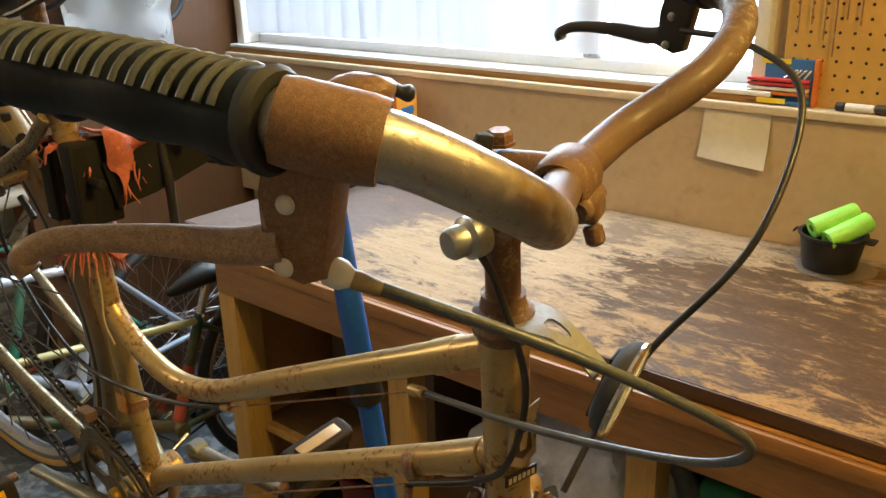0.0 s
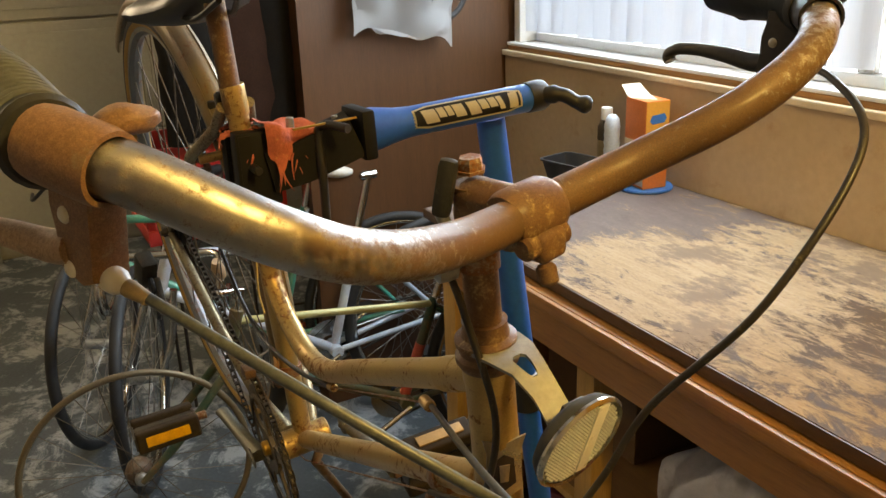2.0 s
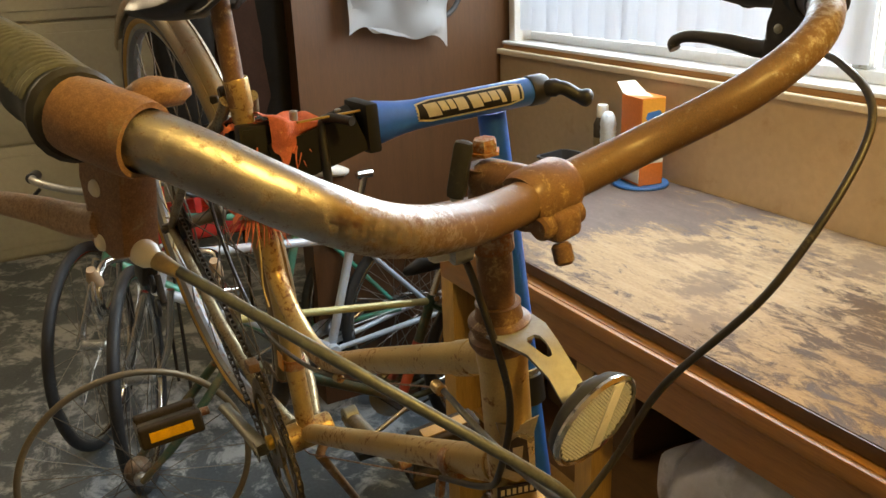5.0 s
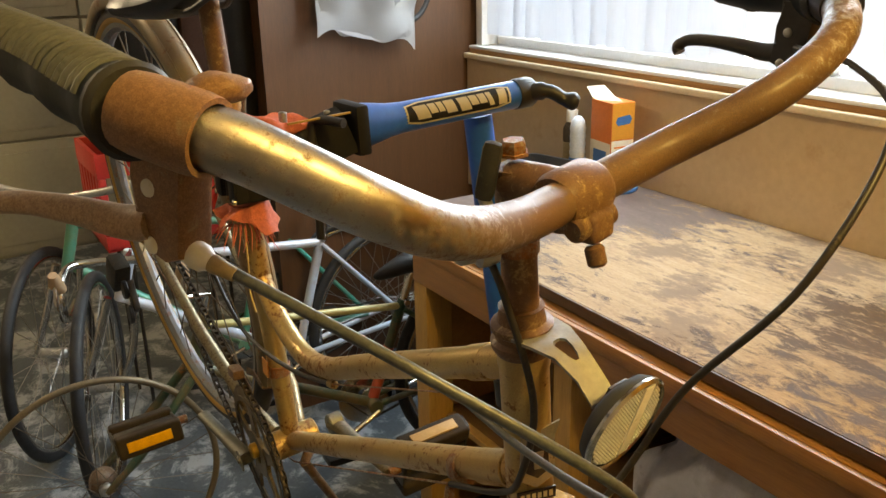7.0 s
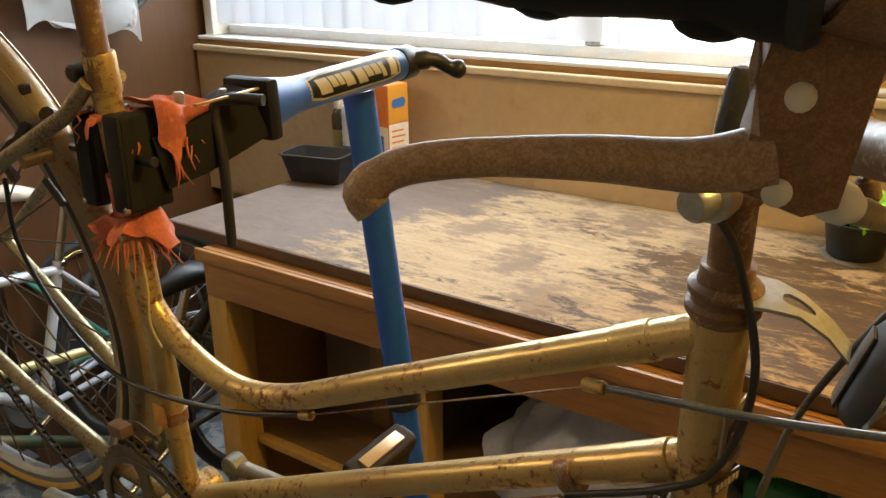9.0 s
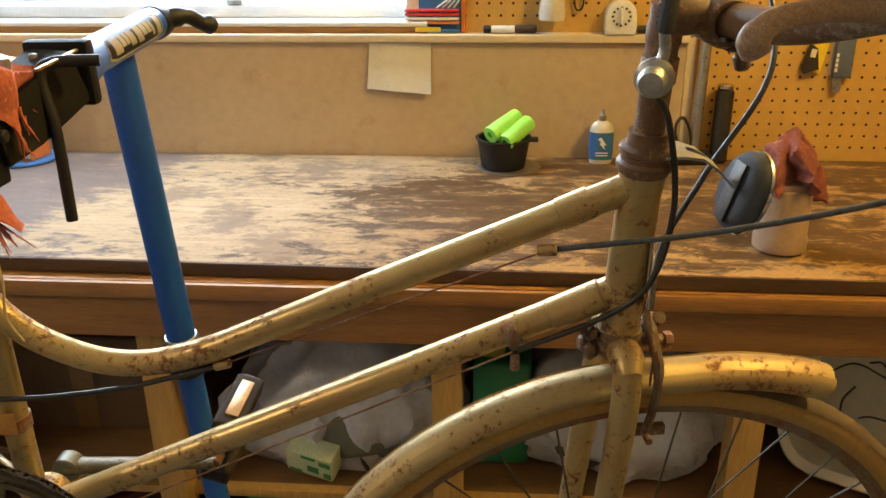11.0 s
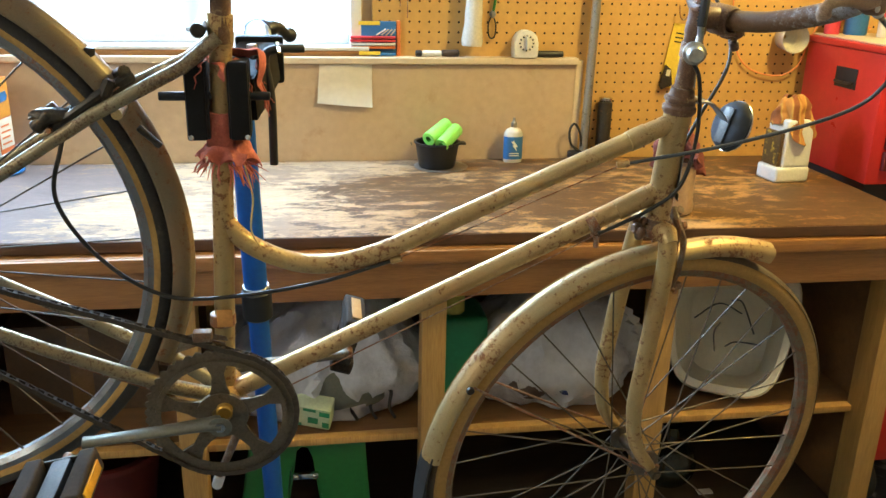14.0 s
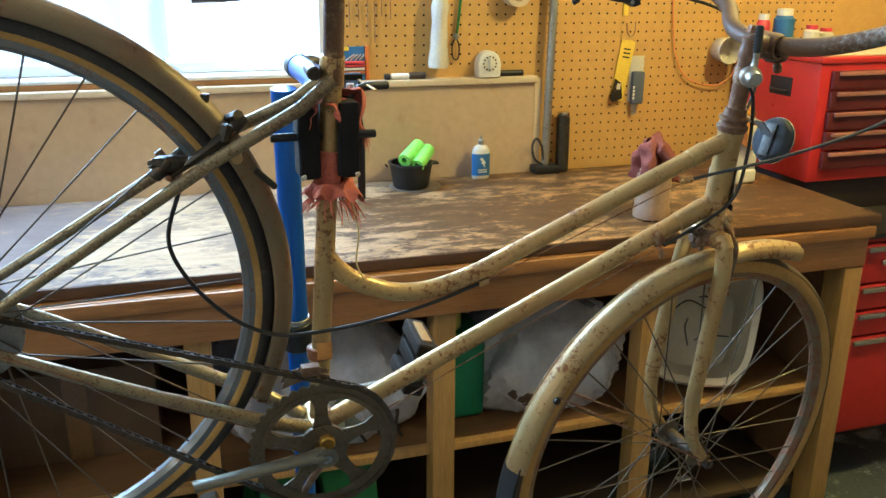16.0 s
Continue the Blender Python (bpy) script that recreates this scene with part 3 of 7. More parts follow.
amber = plain("amber_reflector", (0.92, 0.46, 0.015), 0.16, 0, 0.4, 260, 0.35, 0.001)
pedal_brown = matte("brown_pedal_rubber", (0.040, 0.029, 0.019), 0.8, vary=0.4, dirt=(0.075, 0.055, 0.034), dirt_amount=0.55)
lens_silver = plain("prismatic_reflector_lens", (0.80, 0.85, 0.92), 0.22, 0.45, 0.35, 420, 0.6, 0.002)
lens_white = plain("white_reflector_stripe", (0.92, 0.93, 0.94), 0.3, 0, 0.1, 200, 0.3)
reflector_grey = matte("grey_reflector_back", (0.055, 0.058, 0.064), 0.75)
grip_rubber = matte("dark_green_black_grip", (0.013, 0.018, 0.020), 0.55, vary=0.4, dirt=(0.028, 0.037, 0.040), dirt_amount=0.5)
# rib grey: worn rubber, plus the lit ridges' gloss put into the colour
grip_rib_lit = matte("worn_lit_grip_rib", (0.10, 0.108, 0.115), 0.45, vary=0.35, dirt=(0.035, 0.038, 0.038), dirt_amount=0.5)
body_rust = rusted("red_brown_lever_body", (0.42, 0.32, 0.20), 0.80, 0.5, 60.0, ((0.17, 0.085, 0.040), (0.32, 0.185, 0.095)))
lever_rust = rusted("tan_rusted_lever", (0.42, 0.34, 0.24), 0.85, 0.5, 48.0, ((0.27, 0.170, 0.100), (0.48, 0.34, 0.225)))
rag_red = plain("faded_red_rag", (0.56, 0.15, 0.095), 0.9, 0, 0.35, 60, 0.5, 0.002, dirt=(0.66, 0.30, 0.14), dirt_amount=0.50)
badge_metal = plain("tarnished_badge", (0.55, 0.5, 0.42), 0.3, 0.9, 0.3, 120, 0.2)
badge_dark = plain("black_badge_enamel", (0.03, 0.02, 0.02), 0.3)
decal_black = plain("black_decal", (0.02, 0.02, 0.02), 0.35, 0, 0.2, 40, 0)
decal_cream = plain("cream_decal", (0.78, 0.70, 0.48), 0.4, 0, 0.15, 40, 0)


# ---- the bicycle, held nose-down in the stand ----
def on_bike(x, z, off=0.0):
    """A point of the frame's middle plane; off: metres to the bicycle's left."""
    return Vector((x + 0.026 * off, 0.4155 - 0.1033 * (z - 1.3185) - 0.0259 * (x + 0.8926) + 0.994 * off, z + 0.103 * off))


BB, REAR, SEAT_TOP = on_bike(-0.915, 0.857), on_bike(-1.327, 1.076), on_bike(-0.888, 1.366)
HEAD_B, HEAD_T = on_bike(-0.330, 1.095, 0.010), on_bike(-0.322, 1.250, 0.010)
head_up = (HEAD_T - HEAD_B).normalized()
head_fwd = Matrix.Rotation(radians(11), 3, head_up) @ (Vector((1, 0, 0)) - head_up * head_up.x).normalized()
head_left = head_up.cross(head_fwd)
across = Vector((0.026, 0.994, 0.103)).normalized()
ahead = (Vector((1, 0, 0)) - across * across.x).normalized()


def fork_at(a, l, h):
    """A point of the steered front end: metres ahead, left and up from the lower headset."""
    return HEAD_B + head_fwd * a + head_left * l + head_up * h


bike = thing("bicycle", (-0.75, 0.44, 1.0), "old champagne step-through bicycle, rusty, hung in a repair stand", "bicycle")
part("seat_tube", rod(BB, SEAT_TOP, 0.0131), frame_paint, bike)
part("seat_lug", lathe([(0, 0), (0.0138, 0), (0.0148, 0.003), (0.0148, 0.036), (0.0140, 0.038), (0, 0.038)], axis(on_bike(-0.8895, 1.332), SEAT_TOP)), frame_paint, bike)
part("seat_bolt", rod(on_bike(-0.912, 1.352, -0.018), on_bike(-0.912, 1.352, 0.018), 0.0085, bevel=0.002), steel_dark, bike)
post = part("seat_post", rod(SEAT_TOP - Vector((0, 0, 0.03)), on_bike(-0.884, 1.470), 0.0122, sides=18), rust_metal, bike)
head = part("head_tube", lathe([(0, 0), (0.0182, 0), (0.0182, 0.012), (0.0172, 0.016), (0.0172, 0.142), (0.0182, 0.146), (0.0182, 0.158), (0, 0.158)], axis(HEAD_B, HEAD_T), 24), frame_paint, bike)
top_path = smooth_path([on_bike(-0.904, 1.121), on_bike(-0.884, 1.094), on_bike(-0.853, 1.071), on_bike(-0.807, 1.054), on_bike(-0.760, 1.053), on_bike(-0.704, 1.068), on_bike(-0.648, 1.093), on_bike(-0.568, 1.131), on_bike(-0.326, 1.240, 0.008)], 8)
top_tube = part("top_tube", sweep(top_path, 0.0125, 20), frame_paint, bike)
down_tube = part("down_tube", rod(BB, on_bike(-0.330, 1.146, 0.010), 0.0132, sides=20), frame_paint, bike)
for a, b, r in ((on_bike(-0.36, 1.2245, 0.008), on_bike(-0.385, 1.213, 0.006), 0.0138),):
    part("lug", rod(a, b, r, sides=18, bevel=0.001), frame_paint, top_tube)
part("lug", rod(on_bike(-0.345, 1.139, 0.009), on_bike(-0.388, 1.117, 0.008), 0.0144, sides=18, bevel=0.001), frame_paint, down_tube)
part("bottom_bracket", rod(BB - across * 0.036, BB + across * 0.036, 0.0205, sides=20, bevel=0.002), frame_paint, bike)
ring_at = on_bike(-0.420, 1.098, 0.007)
clip = part("cable_clip", rod(ring_at - Vector((0.006, 0, 0.003)), ring_at + Vector((0.006, 0, 0.003)), 0.0152, sides=18, bevel=0.001), half_rust, down_tube)
part("clip_screw", rod(ring_at + Vector((0.002, -0.016, -0.012)), ring_at + Vector((0.002, -0.018, -0.027)), 0.0042, sides=8, bevel=0.001), half_rust, clip)
STOP_F, STOP_R = Vector((-0.394, 0.406, 1.188)), Vector((-0.684, 0.432, 1.058))
for p, d in ((STOP_F, Vector((0.016, -0.002, 0.002))), (STOP_R, Vector((-0.015, 0, -0.004)))):
    part("cable_stop", rod(p - d * 0.5, p + d * 0.5, 0.0048, sides=10, bevel=0.001), frame_paint, top_tube)
DROP = {}
for s in (-1, 1):
    DROP[s] = REAR + across * s * 0.062
    part("chain_stay", sweep([BB + Vector((-0.018, s * 0.018, 0.010)), on_bike(-0.985, 0.896, s * 0.034), on_bike(-1.12, 0.966, s * 0.050), DROP[s]], [0.0105, 0.010, 0.0088, 0.0068], 14), stay_paint, bike)
    part("seat_stay", sweep([on_bike(-0.890, 1.345, s * 0.0155), on_bike(-0.93, 1.313, s * 0.022), on_bike(-1.03, 1.263, s * 0.044), DROP[s]], [0.0076, 0.0080, 0.0078, 0.0062], 14), stay_paint, bike)
part("stay_bridge", rod(on_bike(-1.005, 1.262, -0.038), on_bike(-1.005, 1.262, 0.038), 0.0065), frame_paint, bike)


def bike_wheel(hub, ahead, across, parent, lace, wall, tread, rim, spokes=32, R=0.300, cover=58):
    up = ahead.cross(across).normalized()
    up = -up if up.z < 0 else up

    def at(r, angle, off=0.0):
        return hub + r * (math.cos(angle) * ahead + math.sin(angle) * up) + off * across
    ring = [2 * math.pi * k / 80 for k in range(80)]

    def hoop(r, shape):
        """A ring whose section is given as (outwards, sideways) pairs."""
        bm = bmesh.new()
        loops = [[bm.verts.new(at(r + o, t, s)) for o, s in shape] for t in ring]
        k = len(shape)
        for i in range(80):
            a, b = loops[i], loops[(i + 1) % 80]
            for j in range(k):
                bm.faces.new((a[j], a[(j + 1) % k], b[(j + 1) % k], b[j]))
        return bm
    w = part("wheel", hoop(R - 0.013, [(-0.011, -0.004), (-0.011, 0.004), (-0.005, 0.011), (0.004, 0.0118), (0.004, -0.0118), (-0.005, -0.011)]), rim, parent)
    part("tyre_wall", hoop(R, [(0.0148 * math.cos(t) - 0.001, 0.0155 * math.sin(t)) for t in (2 * math.pi * k / 14 for k in range(14))]), wall, w)
    part("tread", hoop(R, [(0.0155 * math.cos(t) + 0.0004, 0.0160 * math.sin(t)) for t in (radians(cover * (k / 6 - 1)) for k in range(13))] + [(0.006 if cover < 90 else -0.002, 0.0)]), tread, w)
    part("hub", lathe([(0, -0.068), (0.0048, -0.068), (0.0048, -0.046), (0.010, -0.044), (0.022, -0.036), (0.022, -0.032), (0.011, -0.028), (0.011, 0.028), (0.022, 0.032), (0.022, 0.036), (0.010, 0.044), (0.0048, 0.046), (0.0048, 0.068), (0, 0.068)], axis(hub, hub + across), 20), spoke_brown, w)
    for k in range(spokes):
        side = 1 if k % 2 else -1
        turn = 2 * math.pi * k / spokes + lace
        away = radians(78) * (1 if k % 4 < 2 else -1)
        part("spoke", rod(at(0.020, turn + away, side * 0.034), at(R - 0.022, turn, side * 0.002), 0.0012, sides=5), spoke_brown, w)
    return w, at


skew = Matrix.Rotation(radians(4.0), 3, "Z")  # the wheel sits crooked in the dropouts
rear_wheel, rear_at = bike_wheel(REAR - across * 0.012, skew @ ahead, skew @ across, bike, 0.05, gumwall, tread_grey, rim_metal, R=0.347, cover=100)
AXLE = fork_at(0.048, 0, -0.387)
front_wheel, front_at = bike_wheel(AXLE, head_fwd, head_left, bike, 0.11, gumwall, tread_tan, front_rim, R=0.329)


def fender(at, a0, a1, radius, parent, name, paint, skirt=lambda a: 1.0):
    """A ridged mudguard between two angles, open below; radius: a function of the angle."""
    bm = bmesh.new()
    shape = [(-0.019, 0.0235), (-0.017, 0.0245), (-0.006, 0.0245), (-0.0005, 0.0205), (0.0025, 0.0165), (0.0012, 0.0150), (0.005, 0.008), (0.0065, 0.0), (0.005, -0.008), (0.0012, -0.0150), (0.0025, -0.0165), (-0.0005, -0.0205), (-0.006, -0.0245), (-0.017, -0.0245), (-0.019, -0.0235)]
    shape = [(o, s * 0.86) for o, s in shape]
    shape = shape + [(o - 0.0015, s * 0.93) for o, s in shape[::-1]]
    n = 56
    turns = [a0 + (a1 - a0) * i / n for i in range(n + 1)]
    loops = [[bm.verts.new(at(radius(a) + (o if o > 0 else o * skirt(a)), radians(a), s)) for o, s in shape] for a in turns]
    k = len(shape)
    for a, b in zip(loops, loops[1:]):
        for j in range(k):
            bm.faces.new((a[j], a[(j + 1) % k], b[(j + 1) % k], b[j]))
    bm.faces.new(loops[0])
    bm.faces.new(loops[-1][::-1])
    return part(name, bm, paint, parent, smooth=50)


def fender_lip(at, a, radius):
    """A turned edge across a mudguard's end."""
    return sweep([at(radius - 0.012, radians(a), -0.0205), at(radius, radians(a), -0.0185), at(radius + 0.005, radians(a), 0.0), at(radius, radians(a), 0.0185), at(radius - 0.012, radians(a), 0.0205)], 0.0022, 8)


rear_guard = fender(rear_at, -25, 130, lambda a: 0.380, bike, "rear_mudguard", rear_fender_paint)
part("rusty_lip", fender_lip(rear_at, -25.4, 0.379), rust_metal, rear_guard)
front_guard = fender(front_at, 65, 172, lambda a: 0.352 + 0.023 * max(0.0, (88 - a) / 23.0), bike, "front_mudguard", fender_paint, lambda a: 0.65 if a > 90 else 0.65 + 0.35 * (90 - a) / 25.0)
for s in (-1, 1):
    q = front_at(0.346, radians(150), s * 0.024)
    part("mudguard_stay", rod(AXLE + head_left * s * 0.055, q, 0.0017, sides=6), half_rust, bike)
part("rivet", rod(front_at(0.348, radians(151), -0.027), front_at(0.348, radians(151), -0.021), 0.0055, bevel=0.001), steel_dark, front_guard)
part("mud_flap", cloth(lambda u, v: front_at(0.352 + 0.006 * v, radians(170.5 + 17 * v), (u - 0.5) * 0.038), 4, 6, thick=0.003), rubber, front_guard, "black rubber flap")

blade_r = [0.0124] * 11 + [0.0118] * 5 + [0.0108] * 5 + [0.0095] * 4 + [0.008]
for s in (-1, 1):
    part("fork_blade", sweep(smooth_path([fork_at(0.0, s * 0.034, -0.004), fork_at(0.0, s * 0.042, -0.05), fork_at(-0.004, s * 0.046, -0.18), fork_at(-0.004, s * 0.047, -0.27), fork_at(0.012, s * 0.048, -0.335), fork_at(0.048, s * 0.049, -0.386)], 5), blade_r, 16), frame_paint, bike)
    part("fork_end", slab([(-0.010, -0.008), (0.010, -0.010), (0.012, 0.006), (-0.006, 0.010)], 0.005, axis(fork_at(0.049, s * 0.0475, -0.387), fork_at(0.049, s * 0.06, -0.387))), half_rust, bike)
    part("axle_nut", rod(AXLE + head_left * s * 0.052, AXLE + head_left * s * 0.066, 0.0088, sides=6, bevel=0.001), steel_dark, front_wheel)
    part("axle_nut", rod(REAR + across * s * 0.064, REAR + across * s * 0.076, 0.0088, sides=6, bevel=0.001), steel_dark, rear_wheel)
part("fork_crown", sweep([fork_at(0, -0.043, -0.010), fork_at(0, -0.032, -0.002), fork_at(0, 0.032, -0.002), fork_at(0, 0.043, -0.010)], [0.0095, 0.0145, 0.0145, 0.0095], 14), frame_paint, bike)


# ---- headset, stem, handlebar ----
part("lower_cup", lathe([(0, -0.014), (0.018, -0.014), (0.021, -0.010), (0.0215, -0.002), (0.0195, 0.001), (0, 0.001)], axis(HEAD_B, HEAD_T)), half_rust, bike)
part("upper_cup", lathe([(0, 0.0), (0.0190, 0.0), (0.0218, 0.005), (0.0218, 0.009), (0.0190, 0.0115), (0.0190, 0.0155), (0.0212, 0.0175), (0.0212, 0.0212), (0.0165, 0.0235), (0.0150, 0.031), (0.0155, 0.034), (0, 0.034)], axis(HEAD_T, HEAD_T + head_up), 28), rust_metal, bike)
QUILL = HEAD_T + head_up * 0.124
BAR_C = Vector((-0.276, 0.418, 1.368))
near_path = smooth_path([BAR_C, (-0.245, 0.353, 1.371), (-0.205, 0.290, 1.389), (-0.189, 0.244, 1.412), (-0.203, 0.200, 1.438), (-0.222, 0.176, 1.449), (-0.252, 0.167, 1.452), (-0.321, 0.160, 1.458), (-0.40, 0.151, 1.462), (-0.475, 0.143, 1.466)], 8)
far_path = smooth_path([BAR_C, (-0.279, 0.493, 1.385), (-0.252, 0.555, 1.416), (-0.254, 0.614, 1.443), (-0.285, 0.662, 1.462), (-0.34, 0.700, 1.467), (-0.45, 0.735, 1.470)], 8)
bar_dir = (far_path[3] - near_path[3]).normalized()
stem = part("stem", lathe([(0, 0), (0.0120, 0), (0.0120, 0.070), (0.0132, 0.073), (0.0132, 0.084), (0.0120, 0.087), (0.0125, 0.100), (0, 0.100)], axis(HEAD_T + head_up * 0.030, QUILL), 24), rust_metal, bike)
part("extension", sweep([QUILL - (BAR_C - QUILL) * 0.22 - Vector((0, 0, 0.006)), QUILL - Vector((0, 0, 0.004)), QUILL.lerp(BAR_C, 0.55), BAR_C], [0.009, 0.0145, 0.0135, 0.0155], 18), rust_metal, stem)
part("bar_clamp", lathe([(0.013, -0.020), (0.0165, -0.020), (0.0190, -0.014), (0.0192, 0.014), (0.0165, 0.020), (0.013, 0.020)], axis(BAR_C, BAR_C + bar_dir), 24), rust_metal, stem)
front = (BAR_C - QUILL)
front = (front - bar_dir * front.dot(bar_dir)).normalized()
lug = BAR_C + front * 0.014 - Vector((0, 0, 0.012))
part("clamp_ear", box((-0.0095, -0.0095, -0.012), (0.0095, 0.0095, 0.011), 0.006, m=axis(lug, lug + bar_dir), segments=4), rust_metal, stem)
part("pinch_bolt", rod(lug - bar_dir * 0.020 + Vector((0, 0, 0.002)), lug + bar_dir * 0.017 + Vector((0, 0, 0.002)), 0.0078, sides=20, bevel=0.002), rust_metal, stem)
part("pinch_nut", rod(lug - bar_dir * 0.004 - Vector((0, 0, 0.010)) + front * 0.004, lug - bar_dir * 0.004 - Vector((0, 0, 0.022)) + front * 0.008, 0.0062, sides=10, bevel=0.002), rust_metal, stem)
part("stem_bolt", lathe([(0, 0), (0.0098, 0), (0.0098, 0.002), (0.0082, 0.002), (0.0082, 0.007), (0.0070, 0.0095), (0, 0.0098)], axis(QUILL + head_up * 0.0135, QUILL + head_up * 0.02), 6), half_rust, stem, "hexagonal tarnished bolt", 20)
bar = part("handlebar", sweep(near_path[::-1] + far_path[1:], 0.0125, 24), bar_metal, bike, "rust-flecked chrome handlebar")


def grip(path):
    n = len(path)
    r = [0.0166 + 0.0012 * math.sin(i * 0.9) for i in range(n)]
    r[0], r[1] = 0.0182, 0.0178
    g = part("grip", sweep(path, r, 22), grip_rubber, bar)
    part("flange", sweep([path[0] + (path[0] - path[1]).normalized() * 0.003, path[0], path[1]], [0.0172, 0.0192, 0.0185], 22), rubber, g)
    # raised ribs over the upper side, in worn and lit grey; finger bumps below
    dense = smooth_path(path[2:], 5)
    for i in range(3, len(dense) - 3, 5):
        d = (dense[i + 1] - dense[i - 1]).normalized()
        side = d.cross(Vector((0, 0, 1))).normalized()
        top = side.cross(d)
        arc = [dense[i] + 0.0176 * (math.cos(a) * side + math.sin(a) * top) for a in (radians(22 + 136 * k / 8) for k in range(9))]
        part("rib", sweep(arc, 0.0017, 8), grip_rib_lit, g)
    for i in range(4, n - 1, 5):
        part("finger_bump", blob(path[i] - Vector((0, 0, 0.0135)), (0.011, 0.008, 0.006), 0.02, 3, 2), grip_rubber, g)


grip(near_path[45:])
grip(far_path[36:])


def brake_lever(o, back, body_mat, lever_mat, bright, bar_point, mirror=1):
    """A hanging brake lever: clamp band, side plates, rivets, lever. o: the upper rivet; back: towards the lever's tip."""
    up = Vector((0, 0, 1))
    back = back.normalized()
    up = (up - back * back.z).normalized()
    side = back.cross(up)

    def at(l, h, s=0.0):
        return o + back * l + up * h + side * s
    m = Matrix(((*(back.x, up.x, side.x), o.x), (*(back.y, up.y, side.y), o.y), (*(back.z, up.z, side.z), o.z), (0, 0, 0, 1)))
    outline = [(-0.024, 0.022), (-0.010, -0.029), (-0.001, -0.031), (0.015, -0.023), (0.012, -0.008), (0.007, 0.004), (0.007, 0.024)]
    body = part("lever_body", slab(outline, 0.018, m @ Matrix.Translation((0, 0, -0.009)), 0.003), body_mat, bar)
    d = (bar_point[1] - bar_point[0]).normalized()
    c = bar_point[0]
    part("clamp_band", lathe([(0.0128, -0.018), (0.0150, -0.018), (0.0158, -0.012), (0.0158, 0.012), (0.0150, 0.018), (0.0128, 0.018)], axis(c, c + d), 22), body_mat, body)
    part("clamp_ear", blob(c + up * 0.010 + side * 0.021 - back * 0.004 * mirror, (0.013, 0.012, 0.006), 0.15, 4, 3), body_mat, body)
    for l, h in ((0.0, 0.0), (0.005, -0.0235)):
        for s in (-1, 1):
            part("rivet", lathe([(0, 0.0022), (0.0022, 0.0019), (0.0035, 0.0010), (0.0039, 0), (0, 0)], axis(at(l, h, s * 0.0088), at(l, h, s * 0.02)), 14), bright, body)
    bend = max(0, mirror)
    path = smooth_path([at(0.006, -0.015, -0.004 * bend), at(0.024, -0.016, -0.006 * bend), at(0.050, -0.0115, -0.011 * bend), at(0.078, -0.0085, -0.016 * bend), at(0.098, -0.009, -0.020 * bend), at(0.108, -0.0145, -0.022 * bend), at(0.106, -0.0195, -0.022 * bend)], 5)
    thick = [0.0085 - 0.0032 * min(1, i / 14) + (0.0008 if i > 22 else 0) for i in range(len(path))]
    part("lever", sweep(path, thick, 14, profile=[(1.05 * math.cos(t), 0.85 * math.sin(t)) for t in (2 * math.pi * k / 14 for k in range(14))]), lever_mat, body)
    return body, at


brake_lever(Vector((-0.2415, 0.1795, 1.421)), Vector((-0.098, -0.042, -0.010)), body_rust, lever_rust, white_plastic, (near_path[39], near_path[40]))
black_lever = plain("black_coated_lever", (0.035, 0.032, 0.030), 0.4, 0.2, 0.3, 60, 0.1)
brake_lever(Vector((-0.340, 0.690, 1.440)), Vector((-0.105, -0.012, -0.004)), black_lever, black_lever, alloy, (far_path[34], far_path[35]), -1)
FERRULE = Vector((-0.229, 0.185, 1.393))
ferr = lathe([(0, -0.0066), (0.0032, -0.0058), (0.0054, -0.0036), (0.0060, -0.0005), (0.0057, 0.0026), (0.0042, 0.0050), (0.0037, 0.0062), (0, 0.0062)], axis(FERRULE, Vector((-0.154, 0.246, 1.353))), 16)
boot = part("cable_ferrule", ferr, white_plastic, bar, "dirty white plastic cable boot")
part("boot_tail", lathe([(0, 0.0060), (0.0037, 0.0060), (0.0040, 0.0080), (0.0034, 0.0125), (0.0029, 0.0175), (0, 0.0178)], axis(FERRULE, Vector((-0.154, 0.246, 1.353))), 16), plain("brown_boot_tail", (0.34, 0.25, 0.13), 0.5, 0, 0.35, 90, 0.2, dirt=(0.12, 0.08, 0.04), dirt_amount=0.5), boot)

# stem shifter with its paddle
SH = HEAD_T + head_up * 0.082
shift_side = (-across + Vector((-0.25, 0, 0.02))).normalized()
shifter = part("shifter", lathe([(0, 0.004), (0.006, 0.004), (0.0075, 0.014), (0.0130, 0.016), (0.0142, 0.022), (0.0142, 0.028), (0.0105, 0.031), (0.0105, 0.040), (0.0085, 0.043), (0, 0.0435)], axis(SH, SH + shift_side), 22), alloy, bike)
part("shifter_band", lathe([(0.0121, -0.009), (0.0138, -0.009), (0.0138, 0.009), (0.0121, 0.009)], axis(SH, SH + head_up), 22), half_rust, shifter)
p0 = SH + shift_side * 0.024
paddle_at = Vector((-0.004, -0.008, 0.0))
part("shift_lever", sweep(smooth_path([p0, p0 + Vector((0.006, 0.002, 0.018)), p0 + paddle_at + Vector((0.008, 0.006, 0.034))], 4), [0.0052, 0.0050, 0.0048, 0.0046, 0.0044, 0.0042, 0.0042, 0.0042, 0.0042], 10), alloy, shifter)
p1 = p0 + paddle_at + Vector((0.008, 0.006, 0.030))
paddle = part("paddle", box((-0.0052, -0.0062, 0.0), (0.0052, 0.0062, 0.038), 0.005, m=axis(p1, p1 + Vector((0.004, 0.004, 0.03)))), rubber, shifter)
